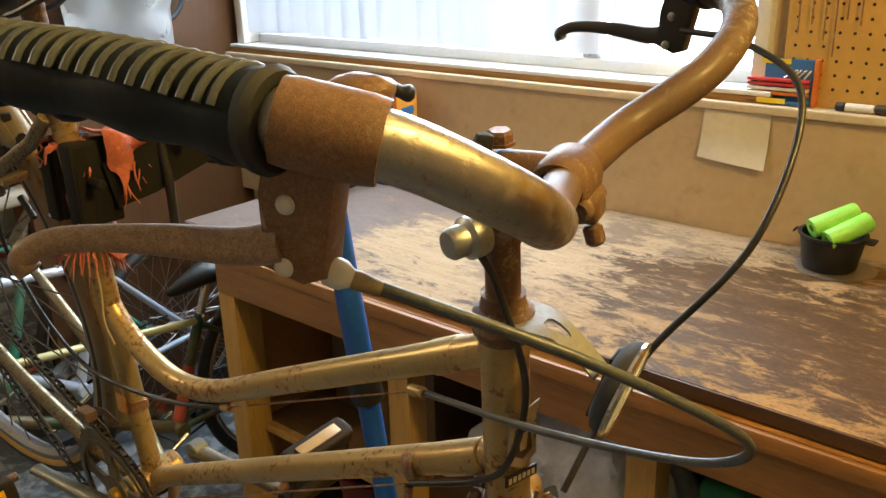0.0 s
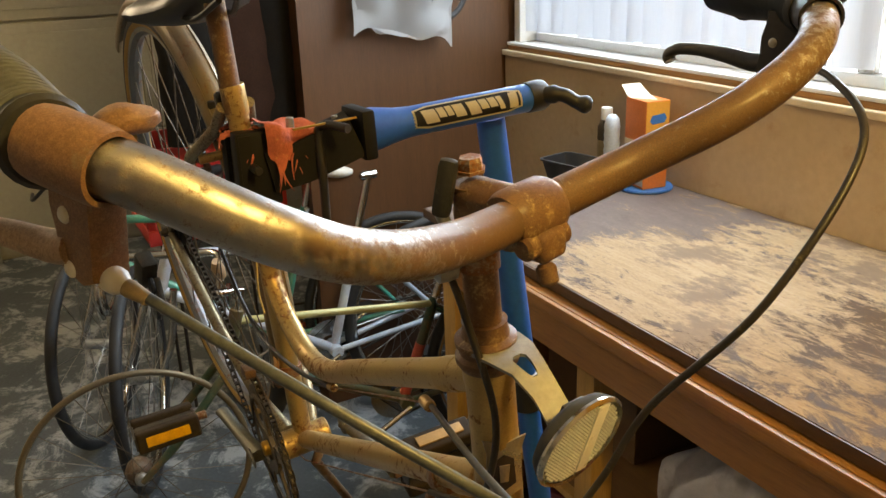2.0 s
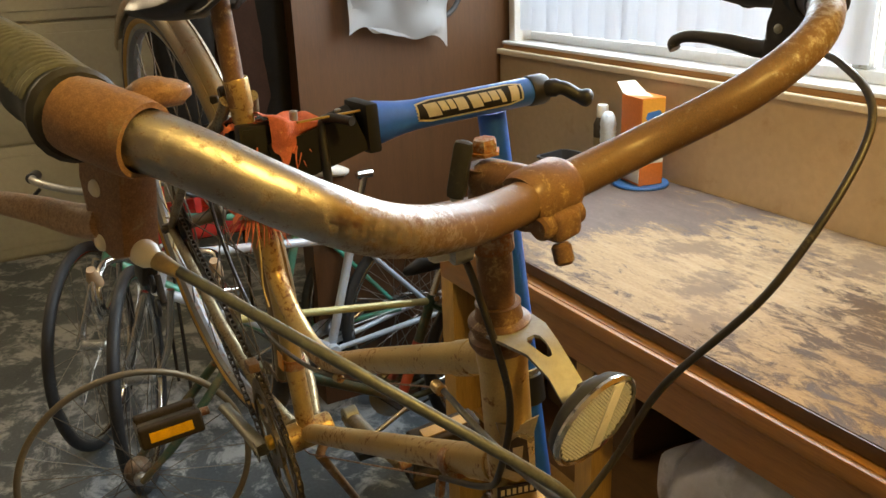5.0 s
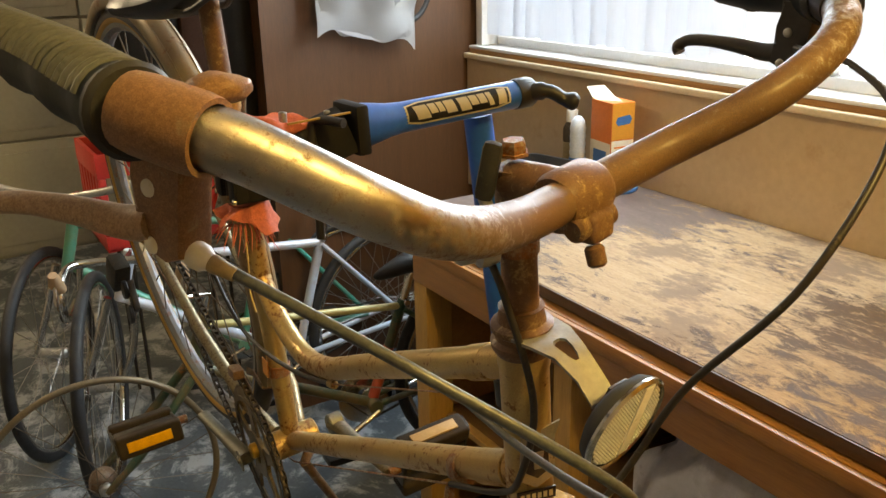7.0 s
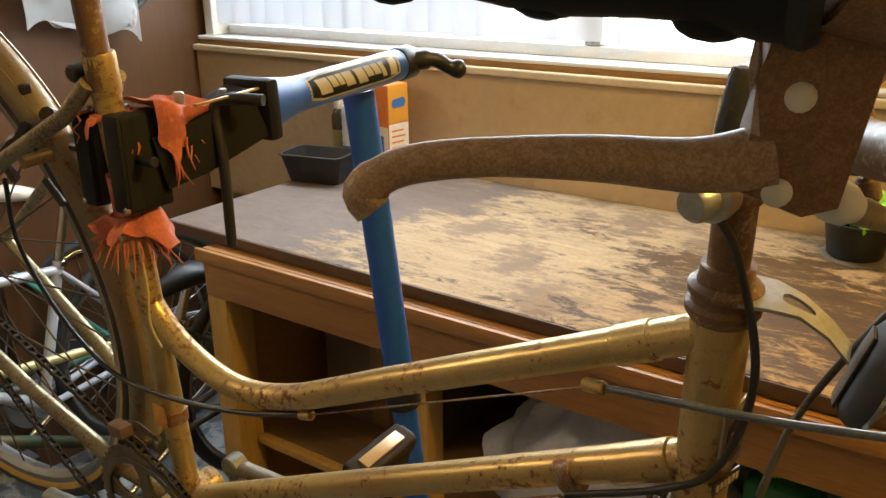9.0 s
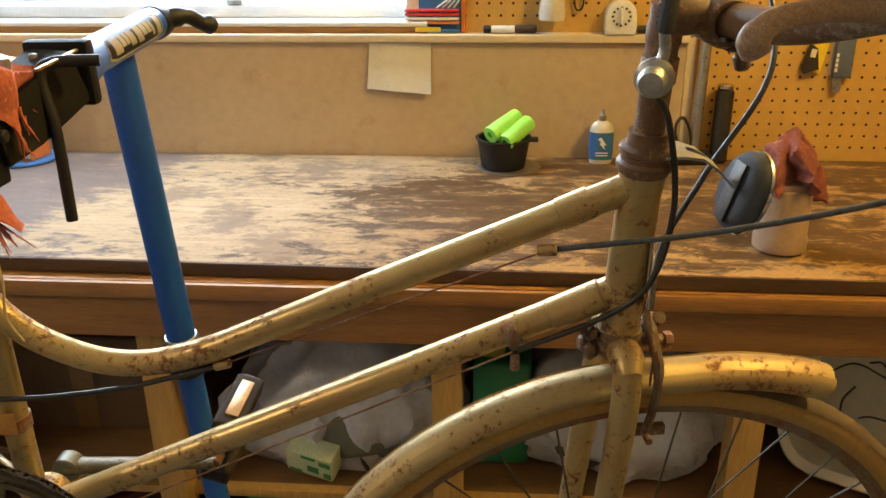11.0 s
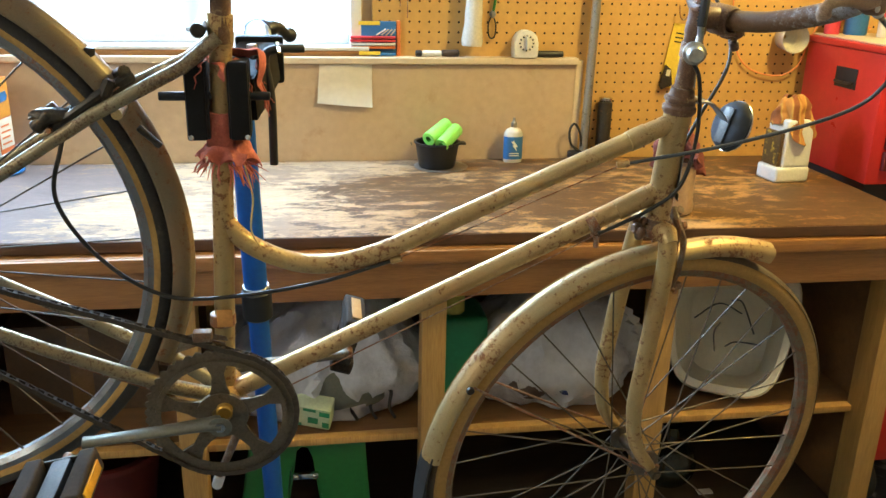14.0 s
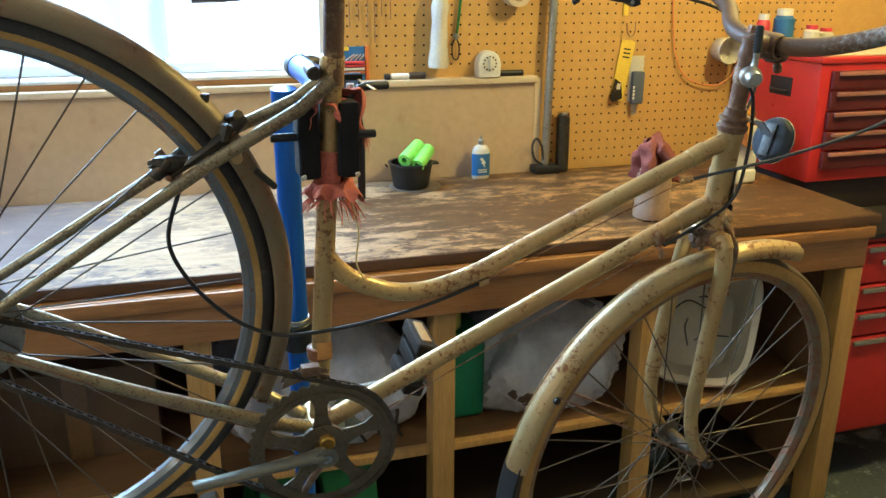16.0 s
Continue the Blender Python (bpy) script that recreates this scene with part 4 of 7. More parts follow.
for k in range(7):
    part("knurl", box((0.0040, -0.0045, 0.007 + k * 0.004), (0.0060, 0.0045, 0.0088 + k * 0.004), 0.0006, m=axis(p1, p1 + Vector((0.004, 0.004, 0.03)))), rubber, paddle)


def cable(points, r, material, name, parent, steps=10):
    return part(name, sweep(smooth_path(points, steps), r, 10), material, parent)


cable([FERRULE + Vector((0.008, 0.007, -0.004)), (-0.154, 0.246, 1.353), (-0.116, 0.311, 1.301), (-0.150, 0.339, 1.262), (-0.264, 0.373, 1.220), STOP_F + Vector((0.008, 0, 0.001))], 0.0025, cable_grey, "rear_brake_cable", bike)
cable([(-0.327, 0.676, 1.430), (-0.262, 0.655, 1.424), (-0.203, 0.611, 1.394), (-0.199, 0.537, 1.312), (-0.253, 0.502, 1.227), (-0.288, 0.494, 1.156), fork_at(0.036, 0.022, 0.012)], 0.0027, cable_black, "front_brake_cable", bike)
cable([SH + shift_side * 0.020 - head_up * 0.010, (-0.309, 0.394, 1.295), (-0.297, 0.408, 1.223), (-0.311, 0.408, 1.159), (-0.347, 0.416, 1.123), ring_at + Vector((0.004, -0.017, -0.008))], 0.0026, cable_black, "shift_cable", bike)
cable([STOP_R, on_bike(-0.78, 1.032, -0.012), on_bike(-0.888, 1.018, -0.019), on_bike(-0.975, 1.022, -0.022), on_bike(-1.045, 1.075, -0.026), on_bike(-1.088, 1.155, -0.028), on_bike(-1.070, 1.232, -0.030)], 0.0027, cable_black, "rear_brake_hose", bike)
part("inner_wire", sweep([ring_at + Vector((0.0, -0.017, -0.010)), on_bike(-0.88, 0.846, -0.012), on_bike(-0.93, 0.846, -0.02), on_bike(-1.1, 0.945, -0.05), DROP[-1] + Vector((0.05, -0.01, -0.02))], 0.001, 6), half_rust, bike)
part("brake_wire", sweep([STOP_F, STOP_R], 0.0009, 6), half_rust, top_tube)

# head badge: plain tarnished shapes
badge_m = axis(HEAD_B + head_up * 0.082 + (ahead * 0.88 - across * 0.18).normalized() * 0.0172, HEAD_B + head_up * 0.082 + (ahead * 0.98 - across * 0.2).normalized() * 0.5)
for name, outline, lift, mat in (("badge", [(-0.014, -0.022), (0.0, -0.030), (0.014, -0.022), (0.012, 0.010), (0.016, 0.022), (0.0, 0.016), (-0.016, 0.022), (-0.012, 0.010)], 0.0015, badge_metal), ("badge_field", [(-0.009, -0.016), (0.0, -0.022), (0.009, -0.016), (0.007, 0.004), (0.0, 0.008), (-0.007, 0.004)], 0.0022, badge_dark), ("badge_crest", [(-0.003, -0.014), (0.003, -0.014), (0.004, 0.0), (-0.004, 0.0)], 0.0028, badge_metal), ("badge_band", [(-0.015, -0.041), (0.015, -0.041), (0.015, -0.032), (-0.015, -0.032)], 0.0016, badge_dark)):
    part(name, slab(outline, lift, badge_m @ Matrix.Translation((0, 0, -0.001)), 0.0004), mat, head)
for i in range(6):
    part("badge_bar", slab([(-0.0125 + i * 0.0044, -0.0388), (-0.0098 + i * 0.0044, -0.0388), (-0.0098 + i * 0.0044, -0.0342), (-0.0125 + i * 0.0044, -0.0342)], 0.0006, badge_m @ Matrix.Translation((0, 0, 0.0006))), decal_cream, head)

# reflector on its forked bracket
R_C = Vector((-0.243, 0.430, 1.233))
B0 = HEAD_T + head_up * 0.014
out = (R_C - B0)
out = (out - head_up * out.dot(head_up)).normalized()
wide = head_up.cross(out)


def bracket_ring(l, w, h):
    return B0 + out * l + wide * w + head_up * h


bm = bmesh.new()
outer = [(0.010, -0.020), (0.026, -0.018), (0.042, -0.013), (0.058, -0.0105), (0.070, -0.0105), (0.070, 0.0105), (0.058, 0.0105), (0.042, 0.013), (0.026, 0.018), (0.010, 0.020)]
inner = [(0.031, -0.003), (0.034, -0.0055), (0.040, -0.005), (0.046, -0.0035), (0.049, -0.0015), (0.049, 0.0015), (0.046, 0.0035), (0.040, 0.005), (0.034, 0.0055), (0.031, 0.003)]
lift = lambda l: 0.004 - 14.0 * max(0.0, l - 0.026) ** 2
layers = []
for h in (0.0, 0.0022):
    layers.append(([bm.verts.new(bracket_ring(l, w, lift(l) + h)) for l, w in outer], [bm.verts.new(bracket_ring(l, w, lift(l) + h)) for l, w in inner]))
for o, i in layers:
    for k in range(10):
        bm.faces.new((o[k], o[(k + 1) % 10], i[(k + 1) % 10], i[k]))
for part_index in (0, 1):
    lo, hi = layers[0][part_index], layers[1][part_index]
    for k in range(10):
        bm.faces.new((lo[k], lo[(k + 1) % 10], hi[(k + 1) % 10], hi[k]))
bracket = part("reflector_bracket", bm, plain("stained_grey_bracket", (0.31, 0.31, 0.31), 0.5, 0.3, 0.3, 50, 0.15, dirt=(0.25, 0.18, 0.10), dirt_amount=0.5), bike)
face = Vector((0.93, 0.18, -0.32)).normalized()
fy = (Vector((0, 0, 1)) - face * face.z).normalized()
fx = fy.cross(face)
rm = Matrix(((fx.x, fy.x, face.x, R_C.x), (fx.y, fy.y, face.y, R_C.y), (fx.z, fy.z, face.z, R_C.z), (0, 0, 0, 1)))
part("bracket_tab", box((-0.009, -0.026, -0.0085), (0.009, 0.022, -0.0062), 0.0008, m=rm), steel_dark, bracket)
refl = part("reflector", lathe([(0, -0.006), (0.024, -0.006), (0.031, -0.002), (0.0335, 0.003), (0.0335, 0.006), (0.0315, 0.0075), (0, 0.0075)], rm, 36), reflector_grey, bike)
part("rim", lathe([(0.0315, 0.0060), (0.0345, 0.0055), (0.0350, 0.0075), (0.0330, 0.0095), (0.0312, 0.0085)], rm, 36), chrome, refl)
bm = bmesh.new()
g = 0.0026
for i in range(-12, 13):
    for j in range(-12, 13):
        x, y = i * g, j * g
        if x * x + y * y > 0.0300 ** 2 or 0.004 < x < 0.0145:
            continue
        base = [bm.verts.new(rm @ Vector((x + a * g * 0.41, y + b * g * 0.41, 0.0078))) for a, b in ((-1, -1), (1, -1), (1, 1), (-1, 1))]
        tip = bm.verts.new(rm @ Vector((x, y, 0.0092)))
        for k in range(4):
            bm.faces.new((base[k], base[(k + 1) % 4], tip))
part("lens", bm, lens_silver, refl, smooth=0)
part("stripe", box((0.0045, -0.0285, 0.0076), (0.0140, 0.0285, 0.0090), 0.0006, m=rm), lens_white, refl)


# ---- brakes ----
def caliper(pivot, fwd, left, up, reach, parent, name, metal, stout=1.0):
    body = part(name, rod(pivot - fwd * 0.016, pivot + fwd * 0.012, 0.0055, sides=10, bevel=0.001), half_rust, parent)
    for s in (-1, 1):
        p = smooth_path([pivot + left * -s * 0.004 + up * 0.026 + fwd * s * 0.004, pivot + left * s * 0.012 + up * 0.010 + fwd * s * 0.003, pivot + left * s * 0.030 - up * 0.012, pivot + left * s * 0.032 - up * reach * 0.6, pivot + left * s * 0.024 - up * reach], 4)
        part("arm", sweep(p, [0.0080 * stout] * 5 + [0.0070 * stout] * 4 + [0.0056 * stout] * 8, 8), metal, body)
        q = pivot + left * s * 0.0185 - up * (reach + 0.002)
        part("pad", box((-0.020, -0.004, -0.005), (0.020, 0.004, 0.005), 0.0015, m=Matrix.Translation(q) @ fwd.to_track_quat("X", "Z").to_matrix().to_4x4()), rust_metal, body)
        part("pad_bolt", rod(q + left * s * 0.004, q + left * s * 0.018, 0.0035, sides=8), half_rust, body)
    part("nut", rod(pivot + fwd * 0.012, pivot + fwd * 0.020, 0.0075, sides=6, bevel=0.001), half_rust, body)
    part("spring", sweep(smooth_path([pivot + left * -0.026 - up * 0.03 - fwd * 0.004, pivot + left * -0.020 + up * 0.012 - fwd * 0.005, pivot + left * 0.020 + up * 0.012 - fwd * 0.005, pivot + left * 0.026 - up * 0.03 - fwd * 0.004], 5), 0.0012, 6), half_rust, body)
    return body


caliper(fork_at(0.030, 0, -0.004), head_fwd, head_left, head_up, 0.082, bike, "front_brake", old_steel, 0.72)
part("crown_bolt", rod(fork_at(-0.016, 0, -0.004), fork_at(-0.034, 0, -0.004), 0.0075, sides=8, bevel=0.002), rust_metal, bike)
race = part("crown_race", lathe([(0.012, -0.010), (0.0190, -0.010), (0.0212, -0.006), (0.0206, 0.001), (0.0195, 0.003), (0.0210, 0.006), (0.0196, 0.010), (0.012, 0.010)], axis(fork_at(0, 0, 0.002), fork_at(0, 0, 0.02)), 26), old_steel, bike)
for l, a, h, r in ((0.010, -0.023, 0.004, 0.0052), (-0.009, -0.026, -0.006, 0.0060), (0.004, -0.030, 0.008, 0.0045), (-0.006, -0.024, 0.010, 0.0048)):
    part("rust_lump", blob(fork_at(a, l, h), (r, r, r * 1.25), 0.3, 9, 2, h * 100), rust_metal, race)
part("crown_washer", rod(fork_at(-0.022, 0, -0.020), fork_at(-0.027, 0, 0.008), 0.0058, sides=8, bevel=0.002), old_steel, bike)
stay_dir = (REAR - SEAT_TOP).normalized()
stay_up = (across.cross(stay_dir)).normalized()
stay_up = -stay_up if stay_up.z < 0 else stay_up
rear_caliper = caliper(on_bike(-1.018, 1.285), stay_up, across, -stay_dir, 0.075, bike, "rear_brake", steel_dark)
part("cable_anchor", blob(on_bike(-1.078, 1.258, -0.028), (0.024, 0.010, 0.009), 0.25, 9, 3), steel_dark, rear_caliper)
part("centre_bolt", rod(on_bike(-1.012, 1.296, -0.016), on_bike(-1.020, 1.276, -0.030), 0.008, sides=6, bevel=0.003), steel_dark, rear_caliper)
part("quick_release", box((-0.006, -0.004, 0), (0.006, 0.004, 0.03), 0.003, m=axis(on_bike(-1.04, 1.30), on_bike(-1.03, 1.35))), steel_dark, rear_caliper)
part("adjuster", rod(on_bike(-1.078, 1.262, -0.03), on_bike(-1.098, 1.243, -0.03), 0.0085, bevel=0.002), steel_dark, rear_caliper)
part("adjuster", rod(on_bike(-0.985, 1.245, -0.03), on_bike(-0.962, 1.222, -0.03), 0.004, bevel=0.001), steel_dark, rear_caliper)

# ---- drivetrain ----
crank_grey = plain("dull_crank_alloy", (0.20, 0.19, 0.145), 0.5, 0.6, 0.3, 60, 0.15, dirt=(0.10, 0.08, 0.05), dirt_amount=0.54)
CR = BB - across * 0.047
cr_m = axis(CR, CR - across)
T = 46
bm = bmesh.new()
prof = []
for k in range(T * 4):
    prof.append(0.0955 + (0.0, 0.0035, 0.0045, 0.0022)[k % 4])
loops = []
for z in (-0.0012, 0.0012):
    loops.append(([bm.verts.new(cr_m @ Vector((r * math.cos(2 * math.pi * k / len(prof)), r * math.sin(2 * math.pi * k / len(prof)), z))) for k, r in enumerate(prof)], [bm.verts.new(cr_m @ Vector((0.083 * math.cos(2 * math.pi * k / len(prof)), 0.083 * math.sin(2 * math.pi * k / len(prof)), z))) for k in range(len(prof))]))
n_ = len(prof)
for a, b in loops:
    for k in range(n_):
        bm.faces.new((a[k], a[(k + 1) % n_], b[(k + 1) % n_], b[k]))
for i in (0, 1):
    for k in range(n_):
        bm.faces.new((loops[0][i][k], loops[0][i][(k + 1) % n_], loops[1][i][(k + 1) % n_], loops[1][i][k]))
ring_steel = plain("brown_oily_chainring", (0.17, 0.135, 0.085), 0.5, 0.55, 0.5, 70, 0.3, dirt=(0.06, 0.042, 0.024), dirt_amount=0.5)
ringset = part("chainring", bm, ring_steel, bike)
part("spider_ring", lathe([(0.014, -0.002), (0.034, -0.002), (0.034, 0.004), (0.014, 0.005)], cr_m, 30), ring_steel, ringset)
for k in range(5):
    a = radians(20 + 72 * k)
    part("spider_arm", slab([(0.026, -0.015), (0.045, -0.0085), (0.062, -0.0070), (0.080, -0.014), (0.085, -0.018), (0.085, 0.018), (0.080, 0.014), (0.062, 0.0070), (0.045, 0.0085), (0.026, 0.015)], 0.004, cr_m @ pose(0, 0, -0.002, 0, 0, math.degrees(a)), 0.0008), ring_steel, ringset)
part("guard_ring", lathe([(0.0785, 0.0026), (0.0850, 0.0026), (0.0850, 0.0042), (0.0785, 0.0042)], cr_m, 48), ring_steel, ringset)


def crank(end, s, name, metal):
    root = BB + across * s * 0.066
    tip = Vector(end)
    arm = part(name, sweep([root, root.lerp(tip, 0.12), root.lerp(tip, 0.5), root.lerp(tip, 0.92), tip], [0.0145, 0.0118, 0.0100, 0.0095, 0.0105], 14, up=across, profile=[(0.62 * math.cos(t), 1.0 * math.sin(t)) for t in (2 * math.pi * k / 14 for k in range(14))]), metal, bike)
    part("cotter_boss", rod(root - across * 0.010 * 1, root + across * s * 0.011, 0.0155, bevel=0.002), crank_grey, arm)
    part("crank_bolt", rod(root + across * s * 0.011, root + across * s * 0.013, 0.0075, sides=6), chrome, arm)
    return arm


near_end, far_end = Vector((-1.088, 0.388, 0.838)), BB + Vector((0.172, 0.066, 0.020))
arm_n = crank(near_end, -1, "crank_arm", crank_grey)
part("dust_cap", rod(BB - across * 0.062 + Vector((0.004, 0, 0.010)), BB - across * 0.046 + Vector((0.004, 0, 0.010)), 0.011, bevel=0.002), plain("brassy_cap", (0.6, 0.36, 0.06), 0.35, 0.8, 0.3, 60), arm_n)
crank(far_end, 1, "crank_arm", ring_steel)


def pedal(end, s, tilt, upper):
    d = (across * s + Vector((0, 0, -0.02 * s))).normalized()
    fwd = (Matrix.Rotation(radians(tilt), 3, d) @ (Vector((1, 0, 0)) - d * d.x)).normalized()
    up = d.cross(fwd) * -1
    m = Matrix(((fwd.x, d.x, up.x, end.x), (fwd.y, d.y, up.y, end.y), (fwd.z, d.z, up.z, end.z), (0, 0, 0, 1)))
    p = part("pedal", box((-0.012, 0.016, -0.011), (0.012, 0.104, 0.011), 0.004, m=m), steel_dark, bike)
    for f in (-1, 1):
        part("tread_block", box((f * 0.033 - 0.011, 0.012, -0.0165), (f * 0.033 + 0.011, 0.106, 0.0165), 0.005, m=m, segments=3), pedal_brown, p)
        part("reflector", box((f * 0.0445 - 0.0018, 0.028, -0.0075), (f * 0.0445 + 0.0018, 0.092, 0.0075), 0.0008, m=m), amber if f < 0 else upper, p)
        part("cage_plate", box((-0.042, 0.060 + f * 0.046 - 0.002, -0.010), (0.042, 0.060 + f * 0.046 + 0.002, 0.010), 0.001, m=m), steel_dark, p)
    part("spindle", rod(end - d * 0.004, end + d * 0.10, 0.0065, bevel=0.001), half_rust, p)
    return p


pedal(Vector((-1.100, 0.362, 0.834)), -1, 12, amber)
pedal(far_end, 1, -72, plain("peach_reflector", (0.58, 0.385, 0.18), 0.22, 0.2, 0.3, 200, 0.3))

# chain: plates in pairs round the ring and the sprocket
COG = REAR - across * 0.047
part("sprocket", lathe([(0.010, -0.012), (0.040, -0.012), (0.040, -0.010), (0.026, -0.009), (0.026, 0.004), (0.034, 0.005), (0.034, 0.007), (0.010, 0.008)], axis(COG, COG - across), 30), steel_dark, rear_wheel)
part("spoke_disc", lathe([(0.045, 0), (0.072, 0.002), (0.072, 0.0035), (0.045, 0.0015)], axis(REAR - across * 0.032, REAR - across), 40), alloy, rear_wheel)
ex = (COG - CR).normalized()
ey = ex.cross(across).normalized()
ey = -ey if ey.z < 0 else ey
r1, r2 = 0.0975, 0.032
loop = [CR - ex * r1 * math.sin(radians(t)) + ey * r1 * math.cos(radians(t)) for t in range(0, 181, 3)]
loop += [COG + ex * r2 * math.sin(radians(t)) - ey * r2 * math.cos(radians(t)) for t in range(0, 181, 12)]
dense = []
for a, b in zip(loop, loop[1:] + loop[:1]):
    dense.append((a.copy(), b.copy()))
bm = bmesh.new()
pitch, walked, need, count = 0.0127, 0.0, 0.0, 0
for a, b in dense:
    n = (b - a).length
    while need <= walked + n and n > 0:
        p = a.lerp(b, (need - walked) / n)
        d = (b - a).normalized()
        third = d.cross(across)
        m = Matrix(((d.x, across.x, third.x, p.x), (d.y, across.y, third.y, p.y), (d.z, across.z, third.z, p.z), (0, 0, 0, 1)))
        w = 0.0034 if count % 2 else 0.0026
        for s in (-1, 1):
            box((-0.0070, s * w - 0.0006, -0.0034), (0.0070, s * w + 0.0006, 0.0034), 0, bm, m)
        box((-0.0022, -0.0028, -0.0030), (0.0022, 0.0028, 0.0030), 0, bm, m)
        need += pitch
        count += 1
    walked += n
tagged(part("chain", bm, matte("brown_oily_chain", (0.075, 0.060, 0.044), 0.85, vary=0.5), bike, smooth=0), kind="stuff")
part("derailleur_clamp", rod(on_bike(-0.911, 0.975) - Vector((0, 0, 0.008)), on_bike(-0.911, 0.975) + Vector((0, 0, 0.008)), 0.0168, bevel=0.001), half_rust, bike)
part("frame_sticker", box((-0.010, -0.0008, -0.012), (0.010, 0.0008, 0.012), 0.0004, m=Matrix.Translation(on_bike(-0.9065, 0.985, -0.0175))), plain("orange_tape", (0.62, 0.30, 0.07), 0.6), bike)
stand_leg = part("kickstand", sweep([BB + Vector((0.012, 0.022, -0.012)), (-0.885, 0.468, 0.835), (-0.915, 0.515, 0.747), (-0.945, 0.560, 0.660)], [0.009, 0.007, 0.0062, 0.0055], 12), old_steel, bike, "brown folded prop stand")
part("rubber_foot", rod((-0.942, 0.556, 0.668), (-0.950, 0.568, 0.640), 0.0085, bevel=0.002), white_plastic, stand_leg)
shifter = part("front_derailleur", box((-0.944, 0.392, 0.968), (-0.920, 0.408, 0.982), 0.003), old_steel, bike)
for s in (-1, 1):
    side = CR + across * (s * 0.0075)
    part("cage_plate", slab([(-0.052, 0.096), (-0.046, 0.110), (-0.020, 0.116), (0.010, 0.108), (0.012, 0.102), (-0.020, 0.106)], 0.0014, Matrix(((1, 0, across.x, side.x), (0, 0, across.y, side.y), (0, 1, across.z, side.z), (0, 0, 0, 1)))), old_steel, shifter)

mech = part("rear_derailleur", box((-0.020, -0.016, -0.030), (0.022, 0.014, 0.026), 0.006, m=Matrix.Translation((-1.400, 0.350, 0.985)) @ pose(0, 0, 0, 0, 25, 8)), steel_dark, bike)
part("cage", box((-0.012, -0.006, -0.075), (0.012, 0.006, -0.020), 0.004, m=Matrix.Translation((-1.393, 0.362, 0.985)) @ pose(0, 0, 0, 0, -35, 0)), steel_dark, mech)
for z in (-0.028, -0.066):
    part("jockey_wheel", rod(Vector((-1.393, 0.348, 0.985)) + Vector((0.6 * -z, 0, z)), Vector((-1.393, 0.356, 0.985)) + Vector((0.6 * -z, 0, z)), 0.017, sides=18, bevel=0.002), black_plastic, mech)

# saddle over the seat post
SAD = on_bike(-0.912, 1.470)
saddle_black = plain("black_vinyl_saddle", (0.025, 0.022, 0.02), 0.4, 0, 0.3, 40, 0.25)
bm = bmesh.new()
rows = []
for i in range(17):
    u = i / 16
    x = 0.13 - 0.26 * u
    half = 0.022 + 0.075 * max(0.0, (u - 0.35) / 0.65) ** 1.3
    if u > 0.92:
        half *= 0.85
    z = 0.012 * math.cos(u * 5.0) + 0.02 * u - 0.050 * max(0.0, (u - 0.4) / 0.6)
    rows.append([bm.verts.new(SAD + ahead * x + across * (half * math.sin(t)) + Vector((0, 0, z + 0.022 * math.cos(t) + 0.010))) for t in (2 * math.pi * k / 16 for k in range(16))])
for a, b in zip(rows, rows[1:]):
    for k in range(16):
        bm.faces.new((a[k], a[(k + 1) % 16], b[(k + 1) % 16], b[k]))
bm.faces.new(rows[0])
bm.faces.new(rows[-1][::-1])
saddle = part("saddle", bm, saddle_black, bike)
for s in (-1, 1):
    part("rail", sweep(smooth_path([SAD + ahead * 0.10 + across * s * 0.010, SAD + ahead * 0.02 + across * s * 0.022 - Vector((0, 0, 0.022)), SAD - ahead * 0.06 + across * s * 0.03 - Vector((0, 0, 0.018)), SAD - ahead * 0.10 + across * s * 0.05 + Vector((0, 0, 0.012))], 5), 0.0035, 8), steel_dark, saddle)


# ---- repair stand ----
stand = thing("repair_stand", (-0.873, 0.93, 0), "blue bicycle repair stand with a black clamp and handle", "repair stand")
POLE_T, POLE_B = Vector((-0.900, 0.772, 1.285)), Vector((-0.873, 0.930, 0.0))
pole = part("pole", rod(POLE_T, POLE_T.lerp(POLE_B, 0.36), 0.0205, sides=24), blue_paint, stand)
part("lower_pole", rod(POLE_T.lerp(POLE_B, 0.33), POLE_B, 0.0185, sides=24), blue_paint, stand)
collar = part("collar", rod(POLE_T.lerp(POLE_B, 0.325), POLE_T.lerp(POLE_B, 0.368), 0.0265, bevel=0.003, sides=24), black_plastic, stand)
part("collar_ring", rod(POLE_T.lerp(POLE_B, 0.318), POLE_T.lerp(POLE_B, 0.325), 0.0235, bevel=0.001, sides=24), alloy, collar)
part("foot", slab([(-0.17, -0.05), (0.17, -0.05), (0.20, 0.0), (0.17, 0.05), (-0.17, 0.05), (-0.20, 0.0)], 0.014, Matrix.Translation((-0.873, 0.930, 0.0)), 0.004), blue_paint, stand)
ARM_A, ARM_B = Vector((-0.853, 0.557, 1.301)), Vector((-0.867, 0.809, 1.313))
n = (ARM_B - ARM_A).length
arm_m = axis(ARM_A, ARM_B)
arm = part("arm", lathe([(0, 0), (0.0285, 0), (0.0270, 0.018), (0.0215, 0.048), (0.0195, 0.070), (0.0195, n), (0, n)], arm_m, 28), blue_paint, stand)
end = part("end_cap", lathe([(0, 0), (0.0205, 0), (0.0215, 0.004), (0.0215, 0.026), (0.0200, 0.030), (0, 0.030)], arm_m @ Matrix.Translation((0, 0, n)), 28), black_plastic, arm)
